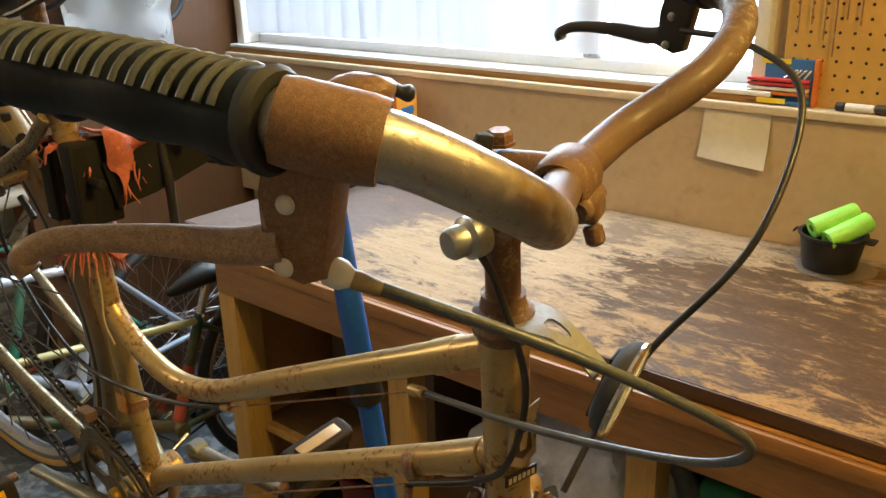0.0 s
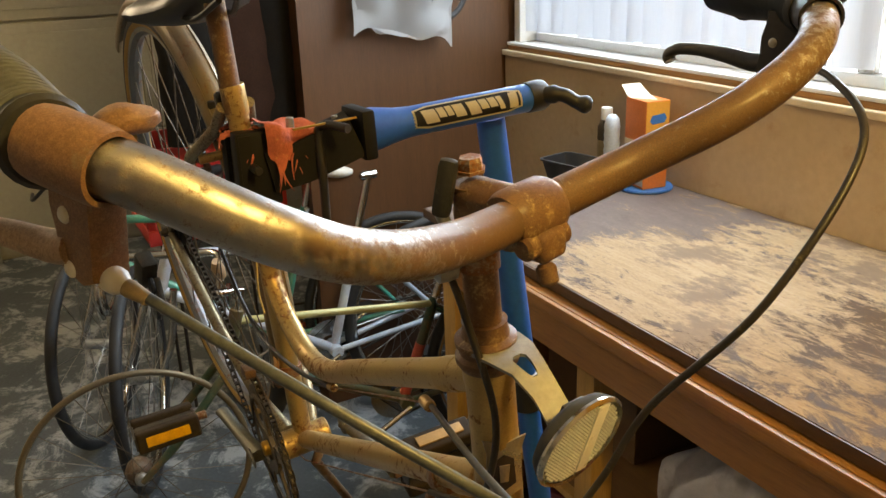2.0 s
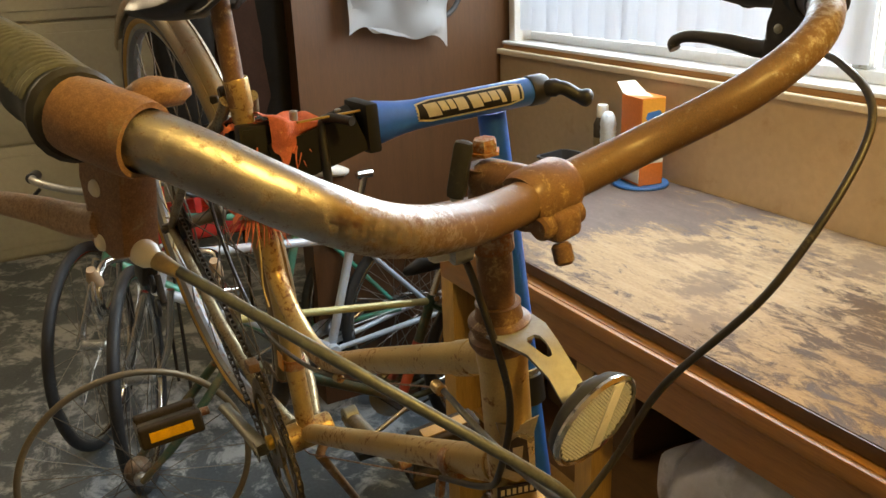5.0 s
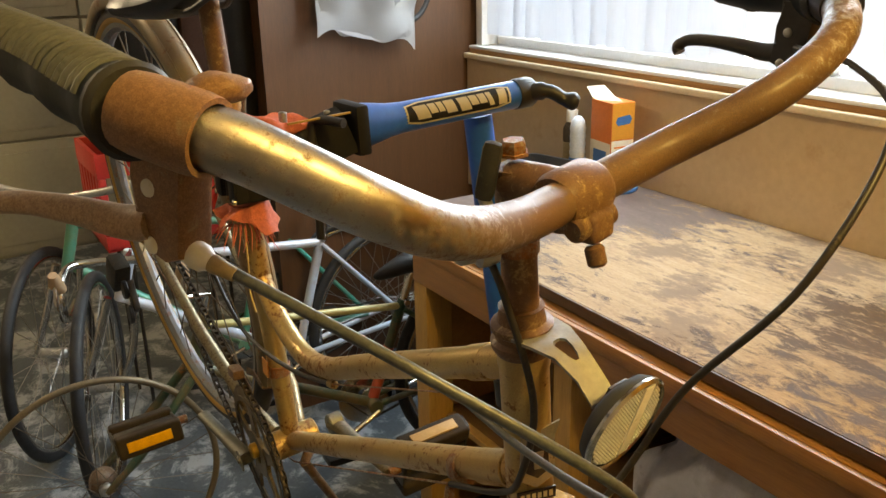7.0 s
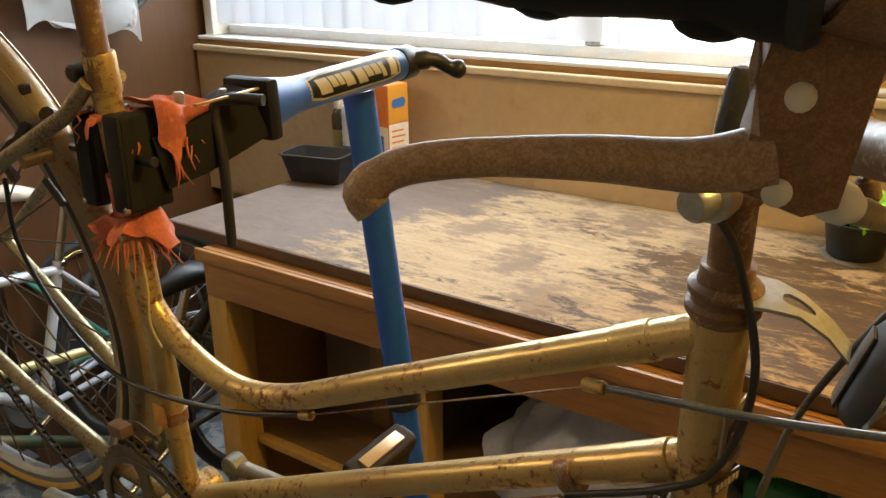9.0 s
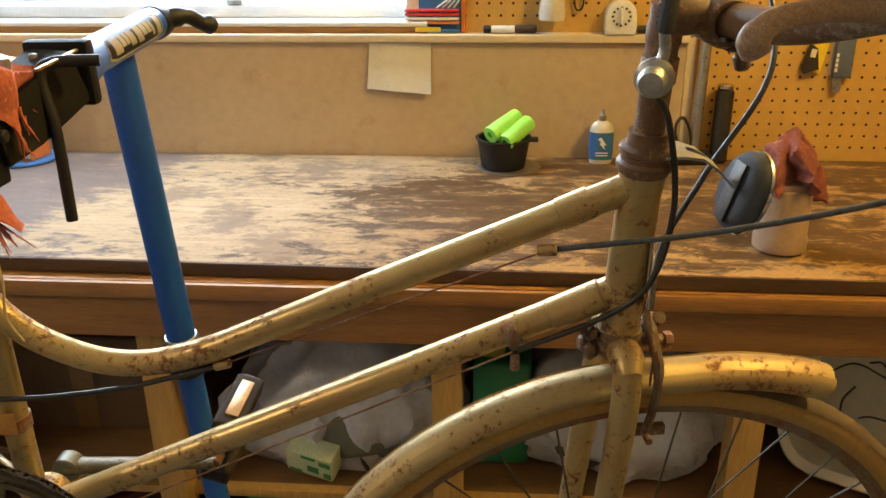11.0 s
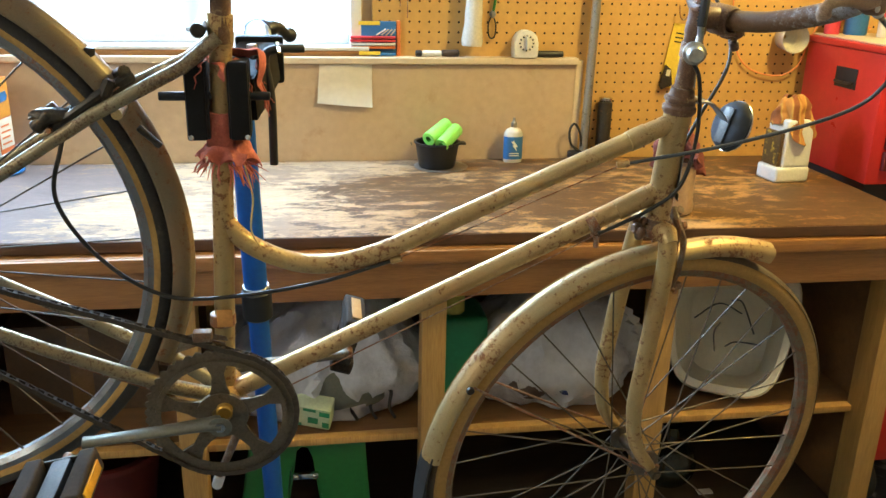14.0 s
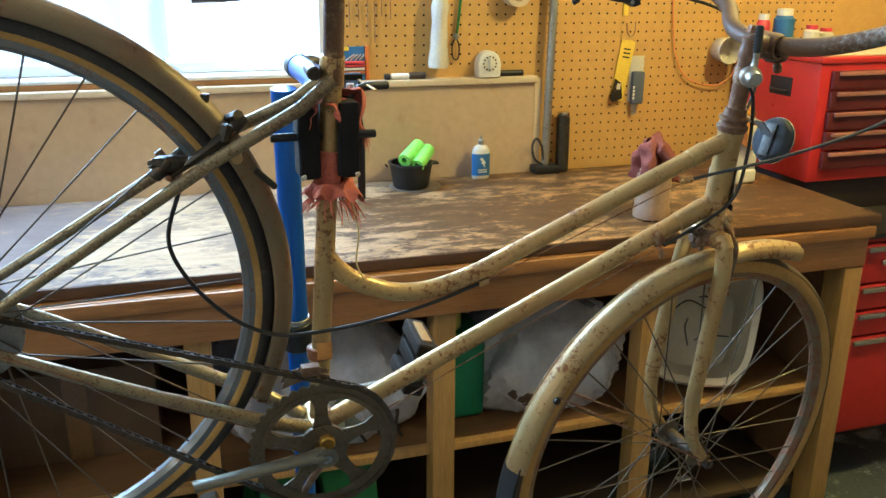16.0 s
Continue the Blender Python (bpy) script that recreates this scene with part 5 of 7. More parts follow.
K0, K1 = ARM_B + (ARM_B - ARM_A).normalized() * 0.024 + Vector((0.012, 0, 0.002)), Vector((-0.812, 0.882, 1.302))
part("crank_handle", sweep(smooth_path([K0, K0.lerp(K1, 0.35) + Vector((0.004, 0, 0.006)), K0.lerp(K1, 0.7), K1], 5), [0.0125] * 4 + [0.0098] * 4 + [0.0094] * 3 + [0.0108, 0.0122, 0.0126, 0.0112, 0.0065], 16), black_plastic, end)
# decal: a cream-edged black lozenge with plain cream blocks in place of the lettering
along = (ARM_B - ARM_A).normalized()


def wrap(name, u0, u1, a0, a1, r, material, slant=0.0):
    """A patch on the arm between two lengths and two angles."""
    bm = bmesh.new()
    grid = []
    for i in range(9):
        row = []
        for j in range(7):
            u, v = u0 + (u1 - u0) * i / 8, a0 + (a1 - a0) * j / 6
            e = min(i, 8 - i)
            v = (a0 + a1) / 2 + (v - (a0 + a1) / 2) * (0.72 if e == 0 and name != "letter_block" else 1.0)
            row.append(bm.verts.new(arm_m @ Vector((r * math.cos(radians(v)), r * math.sin(radians(v)), u + slant * (v - facing)))))
        grid.append(row)
    for i in range(8):
        for j in range(6):
            bm.faces.new((grid[i][j], grid[i][j + 1], grid[i + 1][j + 1], grid[i + 1][j]))
    bmesh.ops.solidify(bm, geom=bm.faces[:], thickness=0.0003)
    return part(name, bm, material, arm)


x_axis = arm_m.to_3x3() @ Vector((1, 0, 0))
y_axis = arm_m.to_3x3() @ Vector((0, 1, 0))
toward = Vector((1.0, -0.35, 0.30))
facing = math.degrees(math.atan2(toward.dot(y_axis), toward.dot(x_axis)))
wrap("decal_edge", 0.0645, 0.2335, facing - 46, facing + 46, 0.0199, decal_cream)
wrap("decal", 0.068, 0.230, facing - 38, facing + 38, 0.0203, decal_black)
for u0, u1, tall in ((0.079, 0.099, 30), (0.101, 0.112, 22), (0.114, 0.123, 22), (0.125, 0.141, 28), (0.147, 0.164, 30), (0.166, 0.178, 22), (0.180, 0.192, 22), (0.194, 0.202, 30)):
    wrap("letter_block", u0, u1, facing - 25, facing - 25 + 1.7 * tall, 0.0207, decal_cream, 0.00012)
wrap("letter_block", 0.212, 0.226, facing - 30, facing + 30, 0.0207, decal_cream)

# clamp: boxed arm, jaws, cam lever and bent rods
J = on_bike(-0.896, 1.262)
part("arm_collar", box((-0.031, -0.031, -0.012), (0.031, 0.031, 0.006), 0.005, m=arm_m), matte_black, arm)
clamp = part("clamp_arm", sweep([J + Vector((0.018, 0.020, 0.004)), J + Vector((0.026, 0.060, 0.012)), ARM_A - along * 0.010], 1.0, profile=[(-0.024, -0.026), (0.024, -0.026), (0.024, 0.026), (-0.024, 0.026)], up=(0, 0, 1)), matte_black, stand, smooth=30)
part("edge_strip", box((-0.001, -0.0012, -0.098), (0.003, 0.0012, -0.016), 0.0006, m=arm_m @ Matrix.Translation((0.0, 0.0, 0)) @ Matrix.Translation((x_axis.dot(Vector((0.7, 0, 0.7))) * 0.034, y_axis.dot(Vector((0.7, 0, 0.7))) * 0.034, 0))), plain("brass_edge", (0.55, 0.38, 0.10), 0.35, 0.7), clamp)
for s, name in ((-1, "jaw"), (1, "jaw")):
    c = J + Vector((s * 0.0245, 0.004, 0))
    bm = box((c.x - 0.0115, c.y - 0.026, c.z - 0.038), (c.x + 0.0115, c.y + 0.026, c.z + 0.054), 0.004)
    for k in (-1, 1):
        box((c.x + k * 0.0110 - 0.0012, c.y - 0.022, c.z - 0.034), (c.x + k * 0.0110 + 0.0012, c.y - 0.008, c.z + 0.050), 0, bm)
    jaw = part(name, bm, matte_black, stand)
    part("jaw_pad", box((J.x + s * 0.0124 - 0.0015, c.y - 0.020, c.z - 0.037), (J.x + s * 0.0124 + 0.0015, c.y + 0.020, c.z + 0.053), 0.001), rubber, jaw)
    part("jaw_bolt", rod(c + Vector((s * 0.008, -0.0275, -0.034)), c + Vector((s * 0.008, -0.022, -0.034)), 0.0035, bevel=0.001), chrome, jaw)
part("cross_rod", rod(J + Vector((-0.068, -0.004, 0.012)), J + Vector((0.060, -0.004, 0.012)), 0.0052, bevel=0.001), black_plastic, clamp)
Q = J + Vector((0.052, 0.075, 0.045))
part("cam_rod", sweep(smooth_path([Q + Vector((0.048, 0.02, 0.012)), Q + Vector((0.012, 0.006, 0.012)), Q, Q - Vector((-0.006, 0, 0.05)), Q - Vector((-0.006, 0, 0.135))], 6), 0.0055, 12), black_plastic, clamp)
part("guide_bolt", rod(Q + Vector((-0.012, -0.03, 0.004)), Q + Vector((-0.012, -0.03, 0.022)), 0.005, bevel=0.001), alloy, clamp)
part("guide_bolt", rod(Q + Vector((-0.020, 0.03, 0.004)), Q + Vector((-0.020, 0.03, 0.016)), 0.004, bevel=0.001), alloy, clamp)

# ---- shredded rag pinched in the clamp ----
rag = thing("rag", J + Vector((0, -0.02, 0)), "frayed faded red rag wrapped round the tube inside the clamp", "rag")
rr = random.Random(11)


def shred(root, away, length, width, seed):
    """A torn hanging strip of cloth with a frayed end."""
    away = Vector(away).normalized()
    side = away.cross(Vector((0, 0, 1))).normalized()
    droop = rr.uniform(0.9, 1.5) if away.z > 0 else rr.uniform(0.1, 0.5)

    def at(u, v):
        w = width * (1 - 0.8 * v ** 1.5) * (0.8 + 0.5 * noise.noise(Vector((seed, v * 6, 0))))
        p = Vector(root) + away * length * v * (1 - 0.25 * v) + Vector((0, 0, -droop * length * v * v)) + side * (u - 0.5) * w
        return p + 0.010 * noise.noise_vector(p * 45 + Vector((seed, 0, seed)))
    return part("shred", cloth(at, 4, 10, crumple=0.006, scale=110, thick=0.0008, seed=seed), rag_red, rag)


tube = sweep([on_bike(-0.8945, 1.256), on_bike(-0.895, 1.240), on_bike(-0.896, 1.222), on_bike(-0.897, 1.195)], 0.0162, 18)
for v in tube.verts:
    v.co += 0.003 * noise.noise_vector(v.co * 60)
part("wrap", tube, rag_red, rag)
for k in range(16):
    a = rr.uniform(0, 2 * math.pi)
    shred(J + Vector((0.017 * math.cos(a), 0.017 * math.sin(a), 0.052)), (math.cos(a), math.sin(a), 0.25), rr.uniform(0.014, 0.030), rr.uniform(0.005, 0.014), k * 3.1)


def skirt_at(u, v):
    """The torn lower end, flaring under the jaws."""
    a = 2 * math.pi * u
    hem = 0.55 + 0.45 * math.sin(3 * a + 0.6) * math.sin(7 * a) + 0.35 * noise.noise(Vector((u * 14, 0, 3)))
    lobe = max(0.0, math.cos(a - 0.7)) ** 3
    r = 0.0168 + 0.022 * v * (0.75 + 0.35 * math.sin(5 * a) * (1 - lobe) + 0.25 * math.cos(a) + 0.35 * lobe)
    return J + Vector((r * math.cos(a), r * math.sin(a), -0.046 + 0.020 * lobe * v * (1 - v) * 4 - (0.026 * hem * (1 - lobe) + 0.034 * lobe) * v))


torn = cloth(skirt_at, 64, 10, crumple=0.005, scale=60, thick=0.0006, seed=5.0)
for v in torn.verts:  # no stray corner stands far out of the cloth
    d = v.co - (J - Vector((0, 0, 0.06)))
    if d.length > 0.055:
        v.co = J - Vector((0, 0, 0.06)) + d * (0.045 / d.length)
part("skirt", torn, rag_red, rag)


def flap_at(u, v):
    """The fold that lies over the clamp arm and hangs down its side."""
    hem = 0.88 + 0.10 * math.sin(u * 9) + 0.15 * noise.noise(Vector((u * 9, 2, 0)))
    run = 0.096 * v * hem
    over = min(run, 0.042)
    down = max(0.0, run - 0.042)
    return J + Vector((0.006 + over + 0.004 * math.sin(8 * u), 0.004 + 0.066 * u + 0.012 * v, 0.060 - 0.004 * u - down + 0.006 * math.sin(math.pi * min(1, run / 0.05)) * math.cos(5 * u)))


part("fold", cloth(flap_at, 18, 20, crumple=0.006, scale=46, thick=0.0009, seed=8.0), rag_red, rag)
for k in range(62):
    a = rr.uniform(0, 2 * math.pi)
    if k < 46:
        root = J + Vector((0.024 * math.cos(a), 0.024 * math.sin(a), -0.066))
        away = Vector((math.cos(a), math.sin(a) * 0.7, rr.uniform(-2.2, -0.3)))
        size = rr.uniform(0.010, 0.034)
    else:
        root = flap_at(rr.uniform(0.02, 0.98), rr.uniform(0.94, 1.0))
        away = Vector((rr.uniform(0.1, 0.5), rr.uniform(-0.4, 0.4), -1.0))
        size = rr.uniform(0.010, 0.026)
    away.normalize()
    bend = Vector((rr.uniform(-0.4, 0.4), rr.uniform(-0.4, 0.4), rr.uniform(-0.7, 0.1))) * size
    part("fray", sweep(smooth_path([root, root + away * size * 0.5, root + away * size + bend * 0.6], 3), [0.0014, 0.0012, 0.0011, 0.0010, 0.0008, 0.0006, 0.0003], 5), rag_red, rag)
thread = plain("yellowed_thread", (0.55, 0.42, 0.18), 0.9)
part("thread", sweep(smooth_path([J + Vector((0.026, -0.01, -0.07)), J + Vector((0.034, -0.012, -0.11)), J + Vector((0.030, -0.012, -0.15)), J + Vector((0.040, -0.010, -0.175))], 5), 0.0012, 6), thread, rag)


# ---- things on the bench ----
TOP = 0.8805
neon = plain("neon_green_foam", (0.30, 0.76, 0.11), 0.5, 0, 0.15, 60, 0.2)
label_blue = plain("blue_label", (0.035, 0.135, 0.34), 0.45, 0, 0.25, 60, 0.05)
clear_plastic = plain("cloudy_clear_plastic", (0.60, 0.55, 0.45), 0.2, 0, 0.2, 40, 0.05)
paper_white = plain("off_white_paper", (0.66, 0.60, 0.47), 0.8, 0, 0.12, 16, 0.25)
orange_card = plain("orange_carton", (0.60, 0.16, 0.025), 0.5, 0, 0.2, 40, 0.05)
yellow_card = plain("yellow_card", (0.80, 0.58, 0.03), 0.45, 0, 0.15, 30, 0.05)
red_card = plain("red_card", (0.55, 0.04, 0.05), 0.45, 0, 0.2, 40, 0.05)
red_paint = plain("red_enamel", (0.50, 0.022, 0.015), 0.32, 0, 0.15, 14, 0.05, dirt=(0.33, 0.016, 0.012), dirt_amount=0.55)
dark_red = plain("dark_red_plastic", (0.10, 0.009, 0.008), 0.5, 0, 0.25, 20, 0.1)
green_plastic = plain("green_plastic", (0.025, 0.21, 0.085), 0.4, 0, 0.2, 20, 0.08)
grass_green = plain("bright_green_plastic", (0.030, 0.175, 0.032), 0.4, 0, 0.2, 20, 0.08)
bag_white = plain("white_plastic_bag", (0.56, 0.555, 0.59), 0.28, 0, 0.22, 14, 0.5, 0.006)
bag_grey = plain("grey_cloth", (0.22, 0.23, 0.26), 0.85, 0, 0.3, 30, 0.3, 0.002)
basin_cream = plain("cream_plastic_basin", (0.76, 0.70, 0.54), 0.4, 0, 0.12, 20, 0.1, dirt=(0.5, 0.44, 0.3), dirt_amount=0.6)
n = Nodes("orange_yellow_towel")
wave = n.add("ShaderNodeTexWave")
wave.inputs["Scale"].default_value, wave.inputs["Distortion"].default_value = 14.0, 1.5
n.link(n.stretch((0.6, 0.6, 1.0)), wave.inputs["Vector"])
terry = n.noise(420, 3)
n.put("Base Color", n.mix(n.grey(terry, 0.0, 0.35), n.ramp(wave.outputs["Fac"], [(0.25, (0.50, 0.22, 0.035)), (0.5, (0.58, 0.34, 0.06)), (0.75, (0.24, 0.075, 0.02))]), (0.24, 0.11, 0.02)))
n.put("Roughness", 0.92)
n.bump(terry, 0.6, 0.002)
towel_orange = n.material
towel_maroon = plain("maroon_towel", (0.26, 0.072, 0.05), 0.9, 0, 0.5, 40, 0.6, 0.003, dirt=(0.34, 0.16, 0.10), dirt_amount=0.52)
jar_plastic = plain("beige_jar_plastic", (0.33, 0.215, 0.135), 0.4, 0, 0.2, 30, 0.1, dirt=(0.18, 0.10, 0.06), dirt_amount=0.55)

tub = thing("tub", (-0.442, 1.668, TOP), "black plastic tub holding neon green foam rolls", "tub")
o = Matrix.Translation((-0.442, 1.668, TOP))
part("bowl", lathe([(0, 0), (0.046, 0), (0.050, 0.004), (0.060, 0.066), (0.064, 0.068), (0.064, 0.071), (0.057, 0.071), (0.048, 0.008), (0, 0.006)], o, 32), black_plastic, tub)
for s in (-1, 1):
    part("ear", box((s * 0.063 - 0.008, -0.016, 0.062), (s * 0.063 + 0.012 * s + 0.004, 0.016, 0.068), 0.003, m=o), black_plastic, tub)
tray = thing("dish", (-0.435, 1.665, TOP), "flat dark dish under the tub", "dish")
part("plate", lathe([(0, 0.0), (0.070, 0.0), (0.075, 0.003), (0.073, 0.0035), (0.066, 0.0022), (0, 0.0022)], Matrix.Translation((-0.43, 1.668, TOP - 0.002)), 40), plain("smoky_dish", (0.13, 0.105, 0.085), 0.35), tray)
for a, b in (((-0.472, 1.628, TOP + 0.084), (-0.412, 1.692, TOP + 0.112)), ((-0.438, 1.618, TOP + 0.069), (-0.386, 1.684, TOP + 0.100))):
    roll = thing("foam_roll", a, "neon green foam roll lying in the black tub", "foam roll", "foam rolls in the tub")
    n_ = (Vector(b) - Vector(a)).length
    part("tube", lathe([(0.008, 0), (0.0185, 0), (0.0195, 0.002), (0.0195, n_ - 0.002), (0.0185, n_), (0.008, n_), (0.008, 0)], axis(a, b), 24), neon, roll)

bottle = thing("dropper_bottle", (-0.217, 1.712, TOP), "small clear bottle with a blue label and a narrow cap", "bottle")
o = Matrix.Translation((-0.217, 1.712, TOP))
part("body", lathe([(0, 0), (0.025, 0), (0.027, 0.004), (0.027, 0.082), (0.020, 0.094), (0.009, 0.100), (0, 0.100)], o @ Matrix.Diagonal((1, 0.62, 1, 1)), 28), clear_plastic, bottle)
part("label", lathe([(0.0274, 0.010), (0.0277, 0.010), (0.0277, 0.074), (0.0274, 0.074)], o @ Matrix.Diagonal((1, 0.62, 1, 1)), 28), label_blue, bottle)
part("label_mark", slab([(-0.010, 0.060), (-0.002, 0.064), (0.010, 0.046), (0.004, 0.046), (0.008, 0.034), (-0.006, 0.050), (-0.001, 0.052)], 0.0006, o @ Matrix.Translation((0, -0.0176, 0)) @ pose(0, 0, 0, 90)), white_plastic, bottle)
for z in (0.020, 0.026):
    part("print_bar", box((-0.014, -0.0178, z), (0.014, -0.0170, z + 0.0025), m=o), white_plastic, bottle)
part("cap", lathe([(0, 0.100), (0.0085, 0.100), (0.0085, 0.112), (0.0045, 0.116), (0.0035, 0.126), (0, 0.127)], o, 16), plain("smoky_cap", (0.20, 0.175, 0.14), 0.3), bottle)

jar = thing("plastic_jar", (0.045, 1.195, TOP), "beige plastic jar with a stained side", "jar")
part("body", lathe([(0, 0), (0.040, 0), (0.045, 0.004), (0.046, 0.022), (0.043, 0.030), (0.043, 0.098), (0.040, 0.112), (0.036, 0.114), (0.036, 0.124), (0, 0.124)], Matrix.Translation((0.045, 1.195, TOP)), 32), jar_plastic, jar)


def draped(at, r, top, drop, material, name, label, seed, lean=(0, 0), tuck=0.0):
    """A cloth bunched over something: peaked, folded, uneven hem."""
    ob = thing(name, at, label, "towel")
    def fn(u, v):
        a = 2 * math.pi * u
        fold = 1 + 0.28 * math.sin(5 * a + seed) + 0.18 * math.sin(9 * a + 2 * seed)
        rad = r * (0.30 + 0.70 * v ** 0.7) * (1 + (0.35 + 0.75 * tuck) * v ** (1 - 0.5 * tuck) * (fold - 1)) * (1 - 0.25 * tuck * v)
        z = top * (1 + 0.25 * tuck * math.sin(a + 2.2) * (1 - v)) - (top + drop * (0.75 + (0.35 + 0.9 * tuck) * math.sin(2 * a + seed))) * v ** 1.4
        return Vector((at[0] + rad * math.cos(a) + lean[0] * (1 - v), at[1] + rad * math.sin(a) + lean[1] * (1 - v), at[2] + z))
    part("cloth", cloth(fn, 60, 18, crumple=0.012, scale=38, thick=0.002, seed=seed), material, ob)
    return ob


draped((0.052, 1.195, TOP + 0.124), 0.060, 0.072, 0.020, towel_maroon, "maroon_rag", "crumpled maroon rag bunched on the jar", 1.3, (-0.022, 0.01), 1.0)

carton = thing("white_container", (0.475, 1.470, TOP), "white plastic container standing at the bench end", "container")
o = Matrix.Translation((0.475, 1.470, TOP)) @ pose(0, 0, 0, 0, 0, 6)
part("foot", box((-0.052, -0.044, 0), (0.052, 0.044, 0.042), 0.010, m=o, segments=3), white_plastic, carton)
part("body", box((-0.034, -0.041, 0.040), (0.050, 0.040, 0.168), 0.008, m=o, segments=3), white_plastic, carton)
part("label", box((-0.046, -0.034, 0.0425), (-0.0345, 0.034, 0.135), 0.003, m=o), plain("amber_brown_label", (0.10, 0.06, 0.02), 0.4, 0, 0.3, 60, 0.05, dirt=(0.6, 0.42, 0.04), dirt_amount=0.46), carton)
draped((0.486, 1.474, TOP + 0.166), 0.060, 0.060, 0.048, towel_orange, "orange_towel", "orange and yellow striped towel draped over the container", 4.2, (-0.012, 0.0), 0.3)

pump = thing("floor_pump", (0.0, 1.735, TOP), "silver and black floor pump leaning against the pegboard", "floor pump")
part("barrel", rod((-0.002, 1.735, TOP + 0.010), (0.016, 1.752, 1.62), 0.0125, sides=20), alloy, pump)
part("base", box((-0.045, 1.700, TOP), (0.035, 1.752, TOP + 0.024), 0.006), black_plastic, pump)
part("hose", sweep(smooth_path([(-0.010, 1.728, TOP + 0.022), (-0.042, 1.722, TOP + 0.045), (-0.050, 1.722, TOP + 0.085), (-0.036, 1.724, TOP + 0.105), (-0.018, 1.728, TOP + 0.080), (-0.008, 1.730, TOP + 0.035)], 7), 0.0035, 10), cable_black, pump)
canister = thing("steel_flask", (0.055, 1.735, TOP), "black cylindrical flask with a chrome cap", "flask")
part("body", rod((0.055, 1.735, TOP), (0.058, 1.745, TOP + 0.165), 0.0205, sides=22, bevel=0.003), steel_dark, canister)
part("cap", rod((0.058, 1.745, TOP + 0.1655), (0.0582, 1.7455, TOP + 0.178), 0.019, sides=22, bevel=0.003), chrome, canister)

box1 = thing("soap_carton", (-1.60, 1.69, TOP), "orange and white cardboard soap carton, opened", "carton")
o = Matrix.Translation((-1.592, 1.672, TOP + 0.0085)) @ pose(0, 0, 0, 0, 0, -8) @ Matrix.Diagonal((1, 1, 1.13, 1))
part("body", box((-0.048, -0.036, 0), (0.048, 0.036, 0.205), 0.002, m=o), orange_card, box1)
part("flap", slab([(-0.048, -0.030), (0.048, -0.030), (0.044, 0.012), (-0.044, 0.016)], 0.0015, o @ Matrix.Translation((0, -0.004, 0.206)) @ pose(0, 0, 0, 14, 10)), paper_white, box1)
part("flap", slab([(-0.034, 0.0), (0.034, 0.0), (0.028, 0.045), (-0.028, 0.045)], 0.0015, o @ Matrix.Translation((-0.047, 0, 0.206)) @ pose(0, 0, 0, 0, 0, 90) @ pose(0, 0, 0, 28)), paper_white, box1)
part("yellow_panel", box((0.0482, -0.034, 0.120), (0.0490, 0.034, 0.203), m=o), plain("orange_yellow_print", (0.62, 0.27, 0.03), 0.5, 0, 0.15, 40, 0.05), box1)
part("blue_mark", slab([(-0.024, 0.160), (-0.018, 0.172), (0.018, 0.176), (0.026, 0.166), (0.020, 0.155), (-0.016, 0.152)], 0.0008, o @ Matrix.Translation((0.0490, 0, 0)) @ pose(0, 0, 0, 90, 0, 90)), label_blue, box1)
part("white_band", box((0.0482, -0.034, 0.052), (0.0490, 0.034, 0.117), m=o), paper_white, box1)
for k in range(4):
    part("print_bar", box((0.0490, -0.026, 0.060 + k * 0.013), (0.0495, 0.022 - 0.006 * (k % 2), 0.064 + k * 0.013), m=o), orange_card, box1)
part("side_panel", box((-0.046, -0.0370, 0.006), (0.046, -0.0362, 0.110), m=o), paper_white, box1)
part("side_mark", box((-0.030, -0.0376, 0.050), (0.030, -0.0371, 0.090), m=o), label_blue, box1)

dish = thing("blue_dish", (-1.60, 1.675, TOP), "round blue plastic dish under the carton", "dish")
part("disc", lathe([(0, 0), (0.074, 0), (0.076, 0.004), (0.074, 0.008), (0, 0.007)], Matrix.Translation((-1.592, 1.672, TOP)), 36), label_blue, dish)
can = thing("spray_can", (-1.725, 1.645, TOP), "dark brown bottle with a white cap", "bottle")
o = Matrix.Translation((-1.725, 1.645, TOP)) @ Matrix.Diagonal((1, 1, 1.36, 1))
part("body", lathe([(0, 0), (0.022, 0), (0.024, 0.003), (0.024, 0.108), (0.014, 0.124), (0, 0.124)], o, 22), plain("dark_brown_bottle", (0.05, 0.035, 0.02), 0.25), can)
part("label", lathe([(0.0242, 0.018), (0.0246, 0.018), (0.0246, 0.082), (0.0242, 0.082)], o, 22), plain("tan_bottle_label", (0.30, 0.22, 0.10), 0.5), can)
part("cap", lathe([(0, 0.122), (0.0150, 0.122), (0.0160, 0.125), (0.0160, 0.144), (0.0145, 0.147), (0, 0.147)], o, 18), white_plastic, can)
can = thing("squeeze_bottle", (-1.664, 1.648, TOP), "ribbed white and blue squeeze bottle", "bottle")
o = Matrix.Translation((-1.672, 1.622, TOP)) @ Matrix.Diagonal((1, 1, 1.36, 1))
bm = lathe([(0, 0), (0.020, 0), (0.022, 0.003)] + [(0.022 - 0.0018 * (k % 2), 0.02 + k * 0.008) for k in range(13)] + [(0.018, 0.132), (0.010, 0.140), (0, 0.142)], o, 22)
part("body", bm, plain("pale_blue_plastic", (0.50, 0.55, 0.60), 0.35), can)
part("label", lathe([(0.0226, 0.016), (0.0230, 0.016), (0.0230, 0.058), (0.0226, 0.058)], o, 22), label_blue, can)
basket = thing("basket", (-1.69, 1.53, TOP), "small black plastic basket with sloping sides", "basket")
